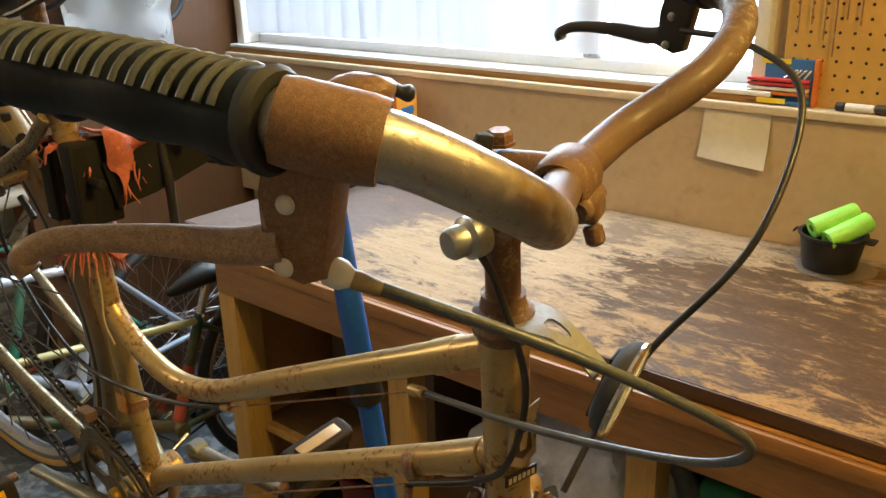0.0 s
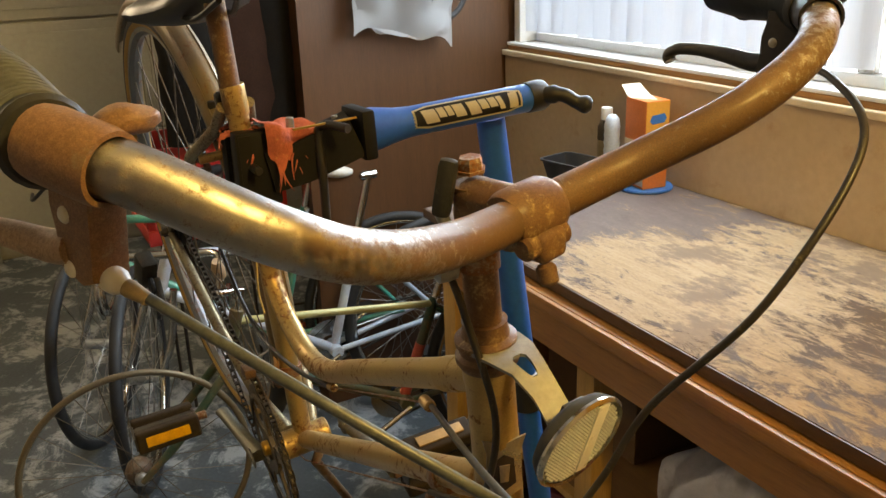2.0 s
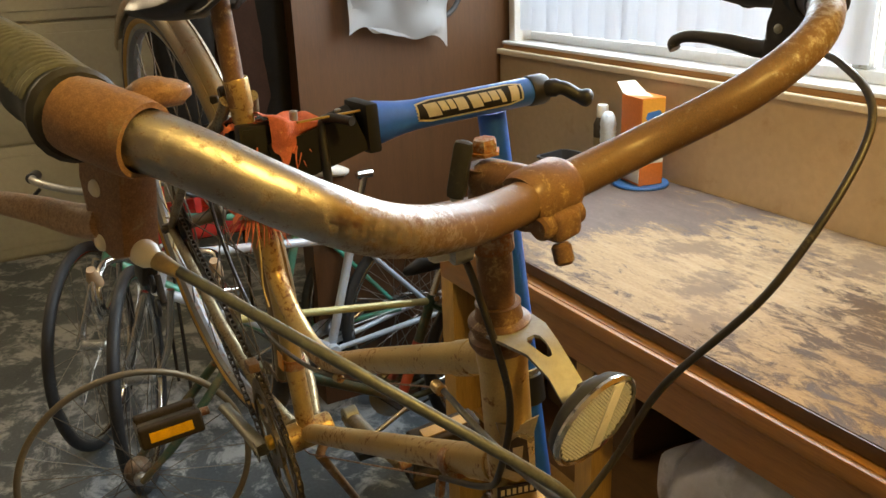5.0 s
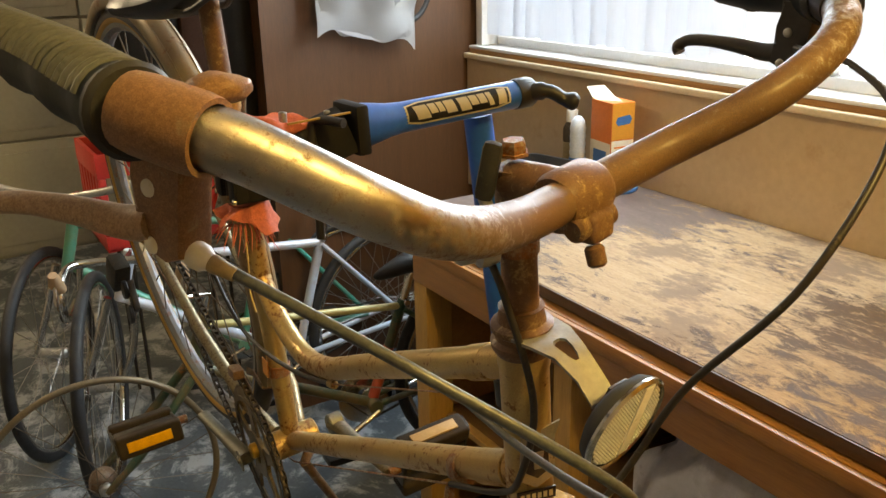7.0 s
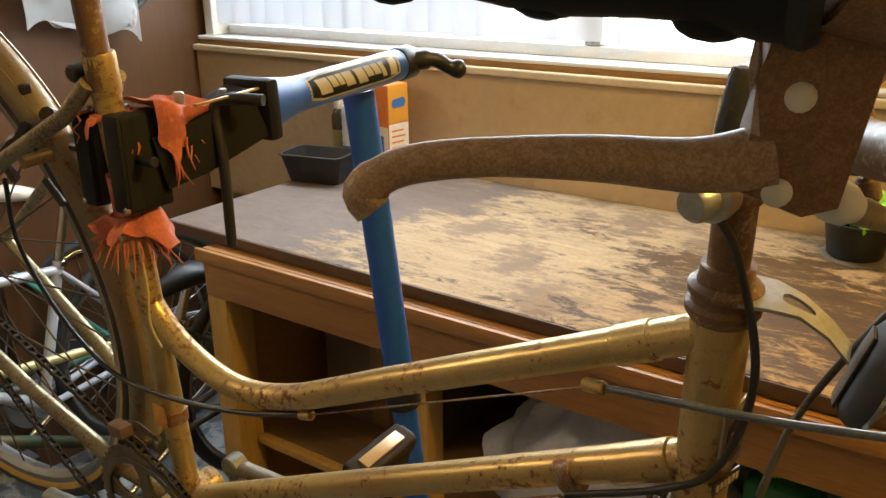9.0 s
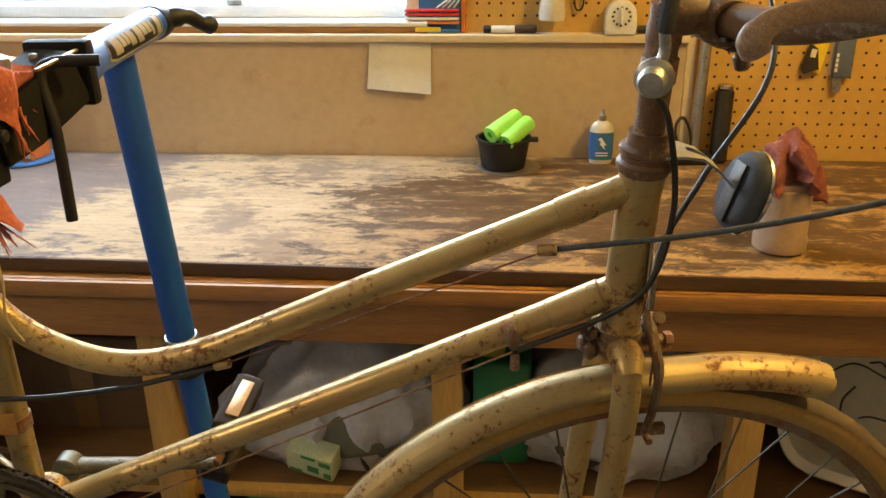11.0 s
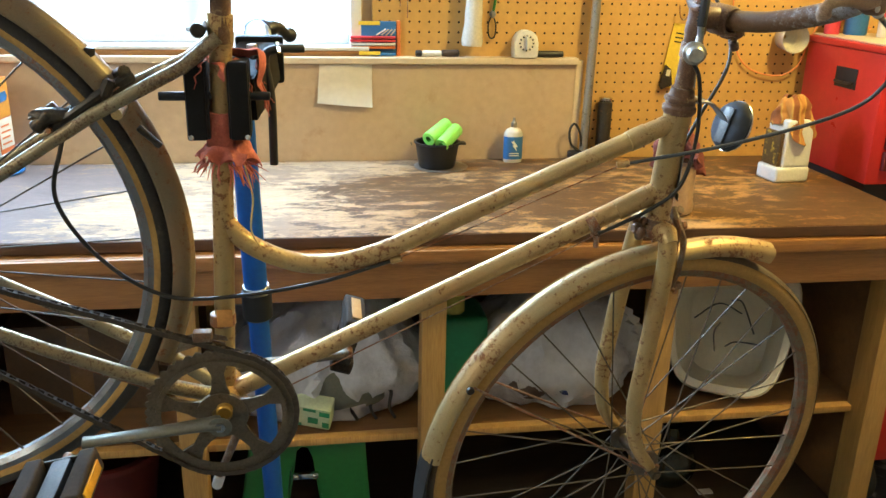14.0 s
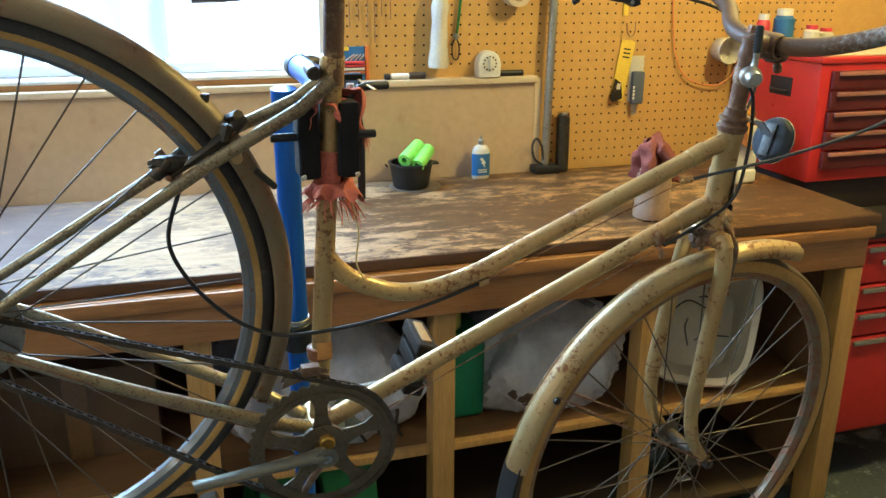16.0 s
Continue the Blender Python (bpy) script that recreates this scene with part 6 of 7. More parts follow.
o = Matrix.Translation((-1.70, 1.53, TOP)) @ pose(0, 0, 0, 0, 0, 12)
bm = bmesh.new()
loops = []
for hx, hy, z in ((0.070, 0.042, 0.0), (0.088, 0.058, 0.070), (0.092, 0.062, 0.070), (0.092, 0.062, 0.074), (0.085, 0.055, 0.074), (0.067, 0.039, 0.004)):
    loops.append([bm.verts.new(o @ Vector((a * hx, b * hy, z))) for a, b in ((-1, -0.8), (-0.85, -1), (0.85, -1), (1, -0.8), (1, 0.8), (0.85, 1), (-0.85, 1), (-1, 0.8))])
for a, b in zip(loops, loops[1:]):
    for k in range(8):
        bm.faces.new((a[k], a[(k + 1) % 8], b[(k + 1) % 8], b[k]))
bm.faces.new(loops[0])
bm.faces.new(loops[-1])
part("shell", bm, black_plastic, basket)

note = thing("paper_note", (-0.685, BOARD_Y, 1.09), "blank sheet of paper taped to the board", "paper")
def note_at(u, v):
    x = -0.755 + 0.142 * u - 0.008 * v * (1 - u)
    z = 1.147 - (0.104 + 0.012 * u) * v
    return Vector((x, BOARD_Y - 0.004 - 0.014 * v * v * (0.4 + 0.6 * u) - 0.002 * math.sin(5 * u), z))
part("sheet", cloth(note_at, 14, 12, thick=0.0006), paper_white, note)

# ---- things on the ledge ----
LEDGE = 1.1685
pack = thing("tool_packets", (-0.60, 1.765, LEDGE), "stacked blue and red blister packets with yellow labels", "packets")
part("back_card", box((-0.665, 1.768, LEDGE), (-0.545, 1.778, LEDGE + 0.092), 0.002), label_blue, pack)
part("edge_card", box((-0.544, 1.764, LEDGE), (-0.534, 1.780, LEDGE + 0.094), 0.002), orange_card, pack)
for z, mat, d in ((0.002, label_blue, 0.014), (0.020, orange_card, 0.012), (0.029, white_plastic, 0.013), (0.038, red_card, 0.012), (0.047, red_card, 0.014)):
    part("strip", box((-0.672, 1.768 - d, LEDGE + z), (-0.548, 1.7675, LEDGE + z + 0.0065), 0.002, m=None), mat, pack)
for z in (0.004, 0.082):
    part("yellow_label", box((-0.648, 1.7525, LEDGE + z), (-0.590, 1.7540, LEDGE + z + 0.010)) if z < 0.05 else box((-0.648, 1.7660, LEDGE + z), (-0.590, 1.7675, LEDGE + z + 0.010)), yellow_card, pack)
for k in range(4):
    part("clear_tip", sweep([(-0.60 + k * 0.013, 1.765, LEDGE + 0.055), (-0.575 + k * 0.009, 1.762, LEDGE + 0.072)], 0.0022, 6), clear_plastic, pack)
marker = thing("paint_marker", (-0.43, 1.757, LEDGE), "white and black paint marker lying on the ledge", "marker")
part("barrel", rod((-0.475, 1.757, LEDGE + 0.009), (-0.422, 1.757, LEDGE + 0.009), 0.0085, bevel=0.002), white_plastic, marker)
part("cap", rod((-0.4215, 1.757, LEDGE + 0.010), (-0.372, 1.757, LEDGE + 0.010), 0.0095, bevel=0.003), plain("brown_black_cap", (0.06, 0.04, 0.03), 0.4), marker)
part("tail", rod((-0.493, 1.757, LEDGE + 0.009), (-0.4755, 1.757, LEDGE + 0.009), 0.0088, bevel=0.002), black_plastic, marker)
pen = thing("black_marker", (-0.11, 1.757, LEDGE), "black marker lying beside the timer", "marker")
part("barrel", rod((-0.148, 1.758, LEDGE + 0.009), (-0.074, 1.758, LEDGE + 0.009), 0.0088, bevel=0.002), black_plastic, pen)

timer = thing("kitchen_timer", (-0.187, 1.762, LEDGE), "white wind-up kitchen timer with a round dial", "timer")
o = Matrix.Translation((-0.187, 1.775, LEDGE)) @ pose(0, 0, 0, 90, 0, 0)
arch = [(-0.033, 0.0), (0.033, 0.0), (0.035, 0.012)] + [(0.034 * math.cos(radians(a)), 0.042 + 0.033 * math.sin(radians(a))) for a in range(0, 181, 15)] + [(-0.035, 0.012)]
part("case", slab(arch, 0.040, o, 0.005), white_plastic, timer)
dial = part("dial", lathe([(0, 0.0), (0.0235, 0.0), (0.0235, 0.0015), (0, 0.0015)], o @ Matrix.Translation((0, 0.040, 0.0402)), 36), plain("ivory_dial", (0.70, 0.66, 0.56), 0.5), timer)
for k in range(12):
    a = radians(30 * k)
    part("numeral_bar", box((-0.0022, 0.0165, 0), (0.0022, 0.0215, 0.0006), m=o @ Matrix.Translation((0, 0.040, 0.0418)) @ pose(0, 0, 0, 0, 0, 30 * k)), black_plastic, dial)
part("pointer", box((-0.0022, -0.017, 0), (0.0022, 0.019, 0.009), 0.001, m=o @ Matrix.Translation((0, 0.040, 0.0418)) @ pose(0, 0, 0, 0, 0, 4)), white_plastic, timer)

# ---- things on the pegboard ----
PEG = WALL_Y - 0.0225


def hook(x, z, drop=0.03, parent=None):
    p = smooth_path([(x, PEG, z), (x, PEG - 0.018, z - 0.002), (x, PEG - 0.028, z + 0.006), (x, PEG - 0.030, z + 0.014)], 4)
    return part("hook", sweep(p, 0.0018, 8), half_rust, parent)


spray = thing("spray_bottle", (-0.335, PEG - 0.03, 1.30), "empty white spray bottle hung upside down on the pegboard", "bottle")
o = axis((-0.332, PEG - 0.033, 1.44), (-0.340, PEG - 0.036, 1.20))
part("body", lathe([(0, 0), (0.012, 0.0), (0.014, 0.02), (0.020, 0.05), (0.026, 0.075), (0.0225, 0.11), (0.0225, 0.13), (0.0245, 0.15), (0.024, 0.18), (0.030, 0.225), (0.028, 0.24), (0, 0.242)], o, 26), clear_plastic, spray)
hook(-0.332, 1.44, parent=spray)
carab = thing("carabiner", (-0.278, PEG - 0.01, 1.25), "green cord with a dark snap hook hung on the pegboard", "carabiner")
part("cord", sweep(smooth_path([(-0.262, PEG - 0.008, 1.44), (-0.268, PEG - 0.010, 1.37), (-0.276, PEG - 0.010, 1.30), (-0.280, PEG - 0.010, 1.275)], 5), 0.0042, 8), grass_green, carab)
part("snap", sweep(smooth_path([(-0.280, PEG - 0.008, 1.278), (-0.290, PEG - 0.008, 1.255), (-0.286, PEG - 0.008, 1.222), (-0.272, PEG - 0.008, 1.222), (-0.269, PEG - 0.008, 1.255)], 5, True), 0.0022, 8, True), steel_dark, carab)
part("knot", blob((-0.279, PEG - 0.010, 1.283), (0.008, 0.007, 0.010), 0.25, 6, 3), bag_grey, carab)
hook(-0.262, 1.44, parent=carab)
tape = thing("tape_roll", (-0.105, PEG - 0.025, 1.405), "roll of cream masking tape hung on the pegboard", "tape roll")
part("roll", lathe([(0.026, -0.022), (0.040, -0.022), (0.0405, 0.022), (0.026, 0.022), (0.026, -0.022)], Matrix.Translation((-0.105, PEG - 0.026, 1.405)) @ pose(0, 0, 0, 90), 36), cream_paint, tape)
hook(-0.105, 1.432, parent=tape)
for k, (x, z0, z1) in enumerate(((-0.585, 1.31, 1.45), (-0.560, 1.33, 1.45), (-0.535, 1.30, 1.45), (-0.515, 1.27, 1.45), (-0.495, 1.34, 1.45), (-0.470, 1.33, 1.45))):
    key = thing("hex_key", (x, PEG - 0.01, z1), "thin steel key hung on the pegboard", "hex key", "keys on the pegboard")
    part("shaft", sweep(smooth_path([(x + 0.012, PEG - 0.012, z1), (x, PEG - 0.012, z1 + 0.002), (x, PEG - 0.010, z0)], 4), 0.0016, 6), half_rust, key)
    hook(x, z1, parent=key)
yellow = thing("blister_knife", (0.262, PEG - 0.01, 1.16), "yellow carded utility knife hung on the pegboard", "knife")
o = Matrix.Translation((0.262, PEG - 0.004, 1.165)) @ pose(0, 0, 0, 90, 0, 0) @ pose(0, 0, 0, 0, 0, -8)
part("card", slab([(-0.024, -0.085), (0.018, -0.085), (0.026, 0.095), (0.010, 0.100), (-0.022, 0.098)], 0.002, o), yellow_card, yellow)
part("blister", slab([(-0.020, -0.090), (0.010, -0.075), (-0.004, -0.030), (-0.022, -0.020), (-0.028, -0.080)], 0.014, o @ Matrix.Translation((0, 0, 0.002)), 0.003), steel_dark, yellow)
part("print_patch", box((-0.018, -0.050, 0.016), (-0.006, -0.032, 0.017), m=o), paper_white, yellow)
for k in range(3):
    part("print_bar", box((-0.010, 0.070 - k * 0.012, 0.0021), (0.014, 0.074 - k * 0.012, 0.0027), m=o), black_plastic, yellow)
part("fork_hook", sweep(smooth_path([(0.258, PEG - 0.02, 1.315), (0.262, PEG - 0.022, 1.285), (0.274, PEG - 0.022, 1.275), (0.286, PEG - 0.022, 1.288), (0.288, PEG - 0.02, 1.318)], 5), 0.002, 8), half_rust, yellow)
glove = thing("blister_pack", (0.312, PEG - 0.01, 1.14), "slate blue tool in a clear blister pack on the pegboard", "tool pack")
part("card", box((0.288, PEG - 0.003, 1.075), (0.338, PEG - 0.001, 1.215), 0.001), clear_plastic, glove)
part("tool", box((0.293, PEG - 0.022, 1.070), (0.334, PEG - 0.003, 1.170), 0.007), plain("slate_blue_plastic", (0.10, 0.12, 0.17), 0.4), glove)
for k in range(4):
    part("print_bar", box((0.294, PEG - 0.0235, 1.085 + k * 0.011), (0.300, PEG - 0.022, 1.093 + k * 0.011)), white_plastic, glove)
part("blade", slab([(-0.006, 0), (0.012, 0.004), (0.010, 0.035), (-0.010, 0.04)], 0.002, Matrix.Translation((0.305, PEG - 0.012, 1.035)) @ pose(0, 0, 0, 90)), alloy, glove)
strap = thing("yellow_strap", (0.262, PEG - 0.006, 1.37), "short yellow strap hung on the pegboard", "strap")
part("strap", box((0.252, PEG - 0.006, 1.335), (0.268, PEG - 0.002, 1.45), 0.001), yellow_card, strap)
jug = thing("clear_cup", (0.600, PEG - 0.03, 1.21), "clear plastic cup hung on the pegboard", "cup")
part("cup", lathe([(0.006, 0), (0.030, 0.002), (0.036, 0.01), (0.040, 0.06), (0.043, 0.062), (0.041, 0.066), (0.034, 0.014), (0.006, 0.006)], Matrix.Translation((0.600, PEG - 0.002, 1.230)) @ pose(0, 0, 0, 90), 28), clear_plastic, jug)
wire = thing("orange_wire", (0.42, PEG - 0.01, 1.22), "thin orange wire looped over the pegboard", "wire")
part("strand", sweep(smooth_path([(0.415, PEG - 0.006, 1.45), (0.423, PEG - 0.006, 1.343), (0.444, PEG - 0.010, 1.209), (0.495, PEG - 0.012, 1.140), (0.586, PEG - 0.016, 1.118), (0.640, PEG - 0.024, 1.145), (0.662, PEG - 0.03, 1.205), (0.700, PEG - 0.04, 1.285), (0.82, PEG - 0.08, 1.262)], 6), 0.0022, 8), plain("orange_insulation", (0.75, 0.25, 0.06), 0.5), wire)

# ---- tool chest on its roller cabinet ----
cabinet = thing("roller_cabinet", (0.98, 1.44, 0), "red enamelled steel roller cabinet beside the bench", "tool cabinet")
part("body", box((0.668, 1.190, 0.155), (1.32, 1.740, 0.770), 0.006), red_paint, cabinet)
for z0, z1 in ((0.640, 0.752), (0.560, 0.632), (0.480, 0.552), (0.170, 0.472)):
    dr = part("drawer", box((0.690, 1.172, z0), (1.300, 1.1895, z1), 0.004), red_paint, cabinet)
    part("drawer_pull", box((0.720, 1.160, z1 - 0.020), (1.270, 1.1715, z1 - 0.006), 0.003), alloy, dr)
part("lock", rod((0.78, 1.160, 0.70), (0.78, 1.1715, 0.70), 0.009, bevel=0.002), chrome, cabinet)
part("front_tray", box((0.668, 1.165, 0.771), (1.32, 1.740, 0.785), 0.003), black_plastic, cabinet)
for x in (0.73, 1.26):
    for y in (1.26, 1.68):
        cas = part("caster", rod((x - 0.015, y, 0.062), (x + 0.015, y, 0.062), 0.062, sides=24, bevel=0.006), rubber, cabinet)
        part("fork", box((x - 0.022, y - 0.02, 0.075), (x + 0.022, y + 0.02, 0.1545), 0.004), alloy, cas)
chest = thing("tool_chest", (0.98, 1.55, 0.785), "red enamelled steel tool chest with a drawer stack", "tool chest")
part("body", box((0.655, 1.372, 0.8855), (1.33, 1.735, 1.222), 0.006), red_paint, chest)
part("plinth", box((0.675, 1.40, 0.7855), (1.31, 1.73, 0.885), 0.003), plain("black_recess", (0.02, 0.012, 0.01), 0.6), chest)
part("lid", box((0.650, 1.365, 1.2225), (1.335, 1.740, 1.240), 0.006), red_paint, chest)
part("lid_liner", box((0.665, 1.380, 1.2405), (1.32, 1.735, 1.2455), 0.002), cream_paint, chest)
for k in range(5):
    z0 = 0.925 + k * 0.057
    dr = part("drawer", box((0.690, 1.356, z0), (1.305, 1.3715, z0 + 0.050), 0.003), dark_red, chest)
    part("drawer_pull", box((0.705, 1.346, z0 + 0.038), (1.290, 1.3555, z0 + 0.049), 0.002), plain("pink_worn_trim", (0.45, 0.20, 0.14), 0.4, 0.3), dr)
side = part("side_handle", box((0.6525, 1.480, 1.118), (0.6548, 1.575, 1.172), 0.001), black_plastic, chest)
part("handle_bar", sweep(smooth_path([(0.652, 1.490, 1.135), (0.644, 1.498, 1.133), (0.644, 1.557, 1.133), (0.652, 1.565, 1.135)], 4), 0.004, 8), steel_dark, side)
for x, y, h, r, mat, nm, lb in ((0.80, 1.60, 0.060, 0.022, clear_plastic, "glass_jar", "clear jar standing on the tool chest"), (0.87, 1.62, 0.050, 0.022, clear_plastic, "glass_jar", "clear jar standing on the tool chest"), (0.76, 1.68, 0.10, 0.03, label_blue, "blue_bottle", "blue plastic bottle standing on the tool chest"), (0.70, 1.70, 0.085, 0.02, red_card, "red_tin", "small red tin standing on the tool chest")):
    j = thing(nm, (x, y, 1.2458), lb, "jar" if "jar" in nm else "container")
    part("body", lathe([(0, 0), (r, 0), (r * 1.05, 0.004), (r * 1.05, h * 0.8), (r * 0.75, h * 0.9), (0, h * 0.9)], Matrix.Translation((x, y, 1.2458)), 20), mat, j)
    part("cap", lathe([(0, h * 0.9), (r * 0.8, h * 0.9), (r * 0.8, h * 1.1), (0, h * 1.1)], Matrix.Translation((x, y, 1.2458)), 20), red_card if "jar" in nm else white_plastic, j)

# ---- under the bench ----
SH_Z = 0.3805


def sack_form(centre, size, seed, flat, folds=0.16, peak=0.35):
    """A slack film bag: broad at the foot, drawn up to a peak, creased by long folds."""
    bm = bmesh.new()
    bmesh.ops.create_icosphere(bm, subdivisions=5, radius=1.0)
    for v in bm.verts:
        d = v.co.normalized()
        a = Vector((d.x * 2.1 + seed, d.y * 2.1, d.z * 0.7))
        crease = 1.0 - abs(noise.noise(a * 1.3)) * 2.0
        k = 1 + folds * 0.55 * crease + folds * 0.5 * noise.noise(a * 0.7 + Vector((0, seed, 0))) + folds * 0.30 * (0.5 - abs(noise.noise(Vector((d.x * 6, d.y * 6, d.z * 2.6 + seed)))))
        slim = 1 - peak * max(0.0, d.z) ** 1.2
        v.co = Vector((d.x * size[0] * k * slim + centre[0] + 0.10 * size[0] * d.z, d.y * size[1] * k * slim + centre[1], d.z * size[2] * (1 + 0.3 * (k - 1)) + centre[2]))
        v.co.z = max(v.co.z, flat)
    return bm


def bag(name, centre, size, label, material, seed, flat, peak):
    ob = thing(name, (centre[0], centre[1], flat), label, "bag")
    part("film", sack_form(centre, size, seed, flat, 0.36, peak), material, ob)
    return ob


b = bag("plastic_bag", (-0.755, 1.335, 0.490), (0.215, 0.165, 0.195), "open white plastic bag of odds and ends on the shelf", bag_white, 2.0, SH_Z, 0.45)
part("lump", blob((-0.730, 1.190, 0.462), (0.100, 0.030, 0.050), 0.2, 4, 4, 3.0), plain("grey_green_odds", (0.14, 0.14, 0.10), 0.6), b)
sack = thing("grey_sack", (-0.80, 1.50, SH_Z), "slate grey cloth sack at the back of the shelf", "sack")
part("cloth", blob((-0.80, 1.52, 0.53), (0.22, 0.10, 0.17), 0.18, 5, 5, 9.0, SH_Z), bag_grey, sack)
milk = thing("milk_carton", (-0.795, 1.185, SH_Z), "crushed white carton with green printing in front of the bag", "carton")
o = Matrix.Translation((-0.800, 1.168, SH_Z + 0.022)) @ pose(0, 0, 0, 18, 8, -14)
part("body", box((-0.052, -0.024, -0.006), (0.046, 0.024, 0.060), 0.006, m=o), plain("pale_green_card", (0.55, 0.62, 0.40), 0.6), milk)
for x0, z0, x1, z1 in ((0.020, 0.040, 0.044, 0.054), (-0.018, 0.050, 0.012, 0.058), (0.028, 0.004, 0.044, 0.020), (-0.046, -0.002, -0.020, 0.006), (-0.006, 0.012, 0.018, 0.030)):
    part("print_patch", box((x0, -0.0256, z0), (x1, -0.0242, z1), m=o), green_plastic, milk)
lead = thing("black_leads", (-0.655, 1.19, SH_Z), "short black cables spilling out of the bag", "cable")
for k in range(3):
    x = -0.735 + k * 0.045
    part("lead", sweep(smooth_path([(x, 1.20, SH_Z + 0.055), (x + 0.012, 1.185, SH_Z + 0.085), (x + 0.030, 1.180, SH_Z + 0.075), (x + 0.026, 1.178, SH_Z + 0.035), (x + 0.040, 1.176, SH_Z + 0.006)], 6), 0.0042, 8), cable_black, lead)
jug = thing("green_jug", (-0.43, 1.29, SH_Z), "green plastic jug with a yellow cap on the shelf", "jug")
part("body", box((-0.490, 1.22, SH_Z), (-0.375, 1.36, SH_Z + 0.235), 0.018, segments=3), green_plastic, jug)
part("cap", rod((-0.455, 1.27, SH_Z + 0.235), (-0.455, 1.27, SH_Z + 0.30), 0.028, bevel=0.004), plain("dull_yellow_cap", (0.45, 0.40, 0.06), 0.5), jug)
b = bag("plastic_bag", (-0.195, 1.34, 0.500), (0.205, 0.175, 0.175), "full white plastic bag standing on the shelf", bag_white, 7.0, SH_Z, 0.30)
part("lump", blob((-0.265, 1.185, 0.462), (0.060, 0.026, 0.045), 0.2, 5, 3, 8.0), plain("brown_odds", (0.10, 0.065, 0.045), 0.6), b)
part("lump", blob((-0.105, 1.180, 0.470), (0.050, 0.022, 0.040), 0.2, 5, 3, 4.0), plain("grey_odds", (0.22, 0.20, 0.18), 0.5), b)
odd = thing("chrome_knob", (-0.175, 1.150, 0.47), "chrome ball knob and dark scraps in the bag's mouth", "knob")
part("ball", lathe([(0.018 * math.sin(radians(a)), -0.018 * math.cos(radians(a))) for a in range(0, 181, 15)], Matrix.Translation((-0.175, 1.168, 0.475)), 20), chrome, odd)
part("holder", blob((-0.190, 1.185, 0.455), (0.045, 0.03, 0.035), 0.3, 6, 3, 3.0), bag_grey, odd)
part("blue_scrap", blob((-0.185, 1.165, 0.44), (0.018, 0.014, 0.014), 0.3, 6, 2, 5.0), plain("navy_scrap", (0.02, 0.03, 0.12), 0.5), odd)
basin = thing("wash_basin", (0.26, 1.30, SH_Z), "cream plastic basin tipped on its side, with wires inside", "basin")
bo = Matrix.Translation((0.262, 1.250, SH_Z + 0.170)) @ pose(0, 0, 0, 62, 0, -30) @ Matrix.Diagonal((0.90, 1.0, 1.0, 1.0))
shell = lathe([(0, -0.150), (0.105, -0.150), (0.125, -0.140), (0.160, 0.0), (0.176, 0.004), (0.180, -0.004), (0.183, -0.002), (0.178, 0.012), (0.158, 0.010), (0.120, -0.132), (0, -0.142)], None, 64)
for v in shell.verts:
    r = math.hypot(v.co.x, v.co.y)
    if r > 1e-6:
        k = 1 / ((abs(v.co.x) / r) ** 4.0 + (abs(v.co.y) / r) ** 4.0) ** (1 / 4.0)
        v.co.x, v.co.y = v.co.x * k * 0.93, v.co.y * k * 0.96
        v.co.x *= 1.0 + 0.9 * v.co.y
bmesh.ops.transform(shell, matrix=bo, verts=shell.verts)
part("shell", shell, basin_cream, basin)
for k in range(4):
    a = k * 1.4
    part("wire", sweep(smooth_path([bo @ Vector((0.02 + 0.05 * math.cos(a), 0.05 * math.sin(a), -0.10)), bo @ Vector((0.05 * math.cos(a + 1), 0.02 + 0.06 * math.sin(a + 1), -0.04)), bo @ Vector((0.10 * math.cos(a + 1.6), 0.07 * math.sin(a + 1.6), -0.02))], 6), 0.0022, 6), cable_black, basin)
tilt = thing("green_stool", (-0.82, 1.25, 0.068), "bright green moulded plastic stool below the shelf", "stool")
arch = [(-0.990, 0.069), (-0.945, 0.340), (-0.935, 0.354), (-0.690, 0.354), (-0.678, 0.340), (-0.662, 0.069), (-0.772, 0.069), (-0.784, 0.20), (-0.800, 0.300), (-0.812, 0.330), (-0.828, 0.334), (-0.842, 0.322), (-0.858, 0.26), (-0.880, 0.069)]
part("front_panel", slab(arch, 0.006, Matrix.Translation((0, 1.166, 0)) @ pose(0, 0, 0, 90), 0.002), grass_green, tilt)
part("rear_panel", slab(arch, 0.006, Matrix.Translation((0, 1.420, 0)) @ pose(0, 0, 0, 90), 0.002), grass_green, tilt)
for a, b_ in (((-0.990, 0.069), (-0.940, 0.354)), ((-0.684, 0.354), (-0.662, 0.069)), ((-0.880, 0.069), (-0.842, 0.322)), ((-0.772, 0.069), (-0.800, 0.300))):
    part("leg_web", slab([(a[0] - 0.003, a[1]), (a[0] + 0.003, a[1]), (b_[0] + 0.003, b_[1]), (b_[0] - 0.003, b_[1])], 0.06, Matrix.Translation((0, 1.2265, 0)) @ pose(0, 0, 0, 90)), grass_green, tilt)
part("clip", box((-0.850, 1.146, 0.250), (-0.790, 1.1575, 0.266), 0.003), chrome, tilt)
for x in (-0.842, -0.798):
    part("clip_screw", rod((x, 1.1425, 0.258), (x, 1.1460, 0.258), 0.006, bevel=0.001), chrome, tilt)
flask = thing("glass_flask", (0.155, 1.28, 0.068), "dark round glass flask below the shelf", "flask")
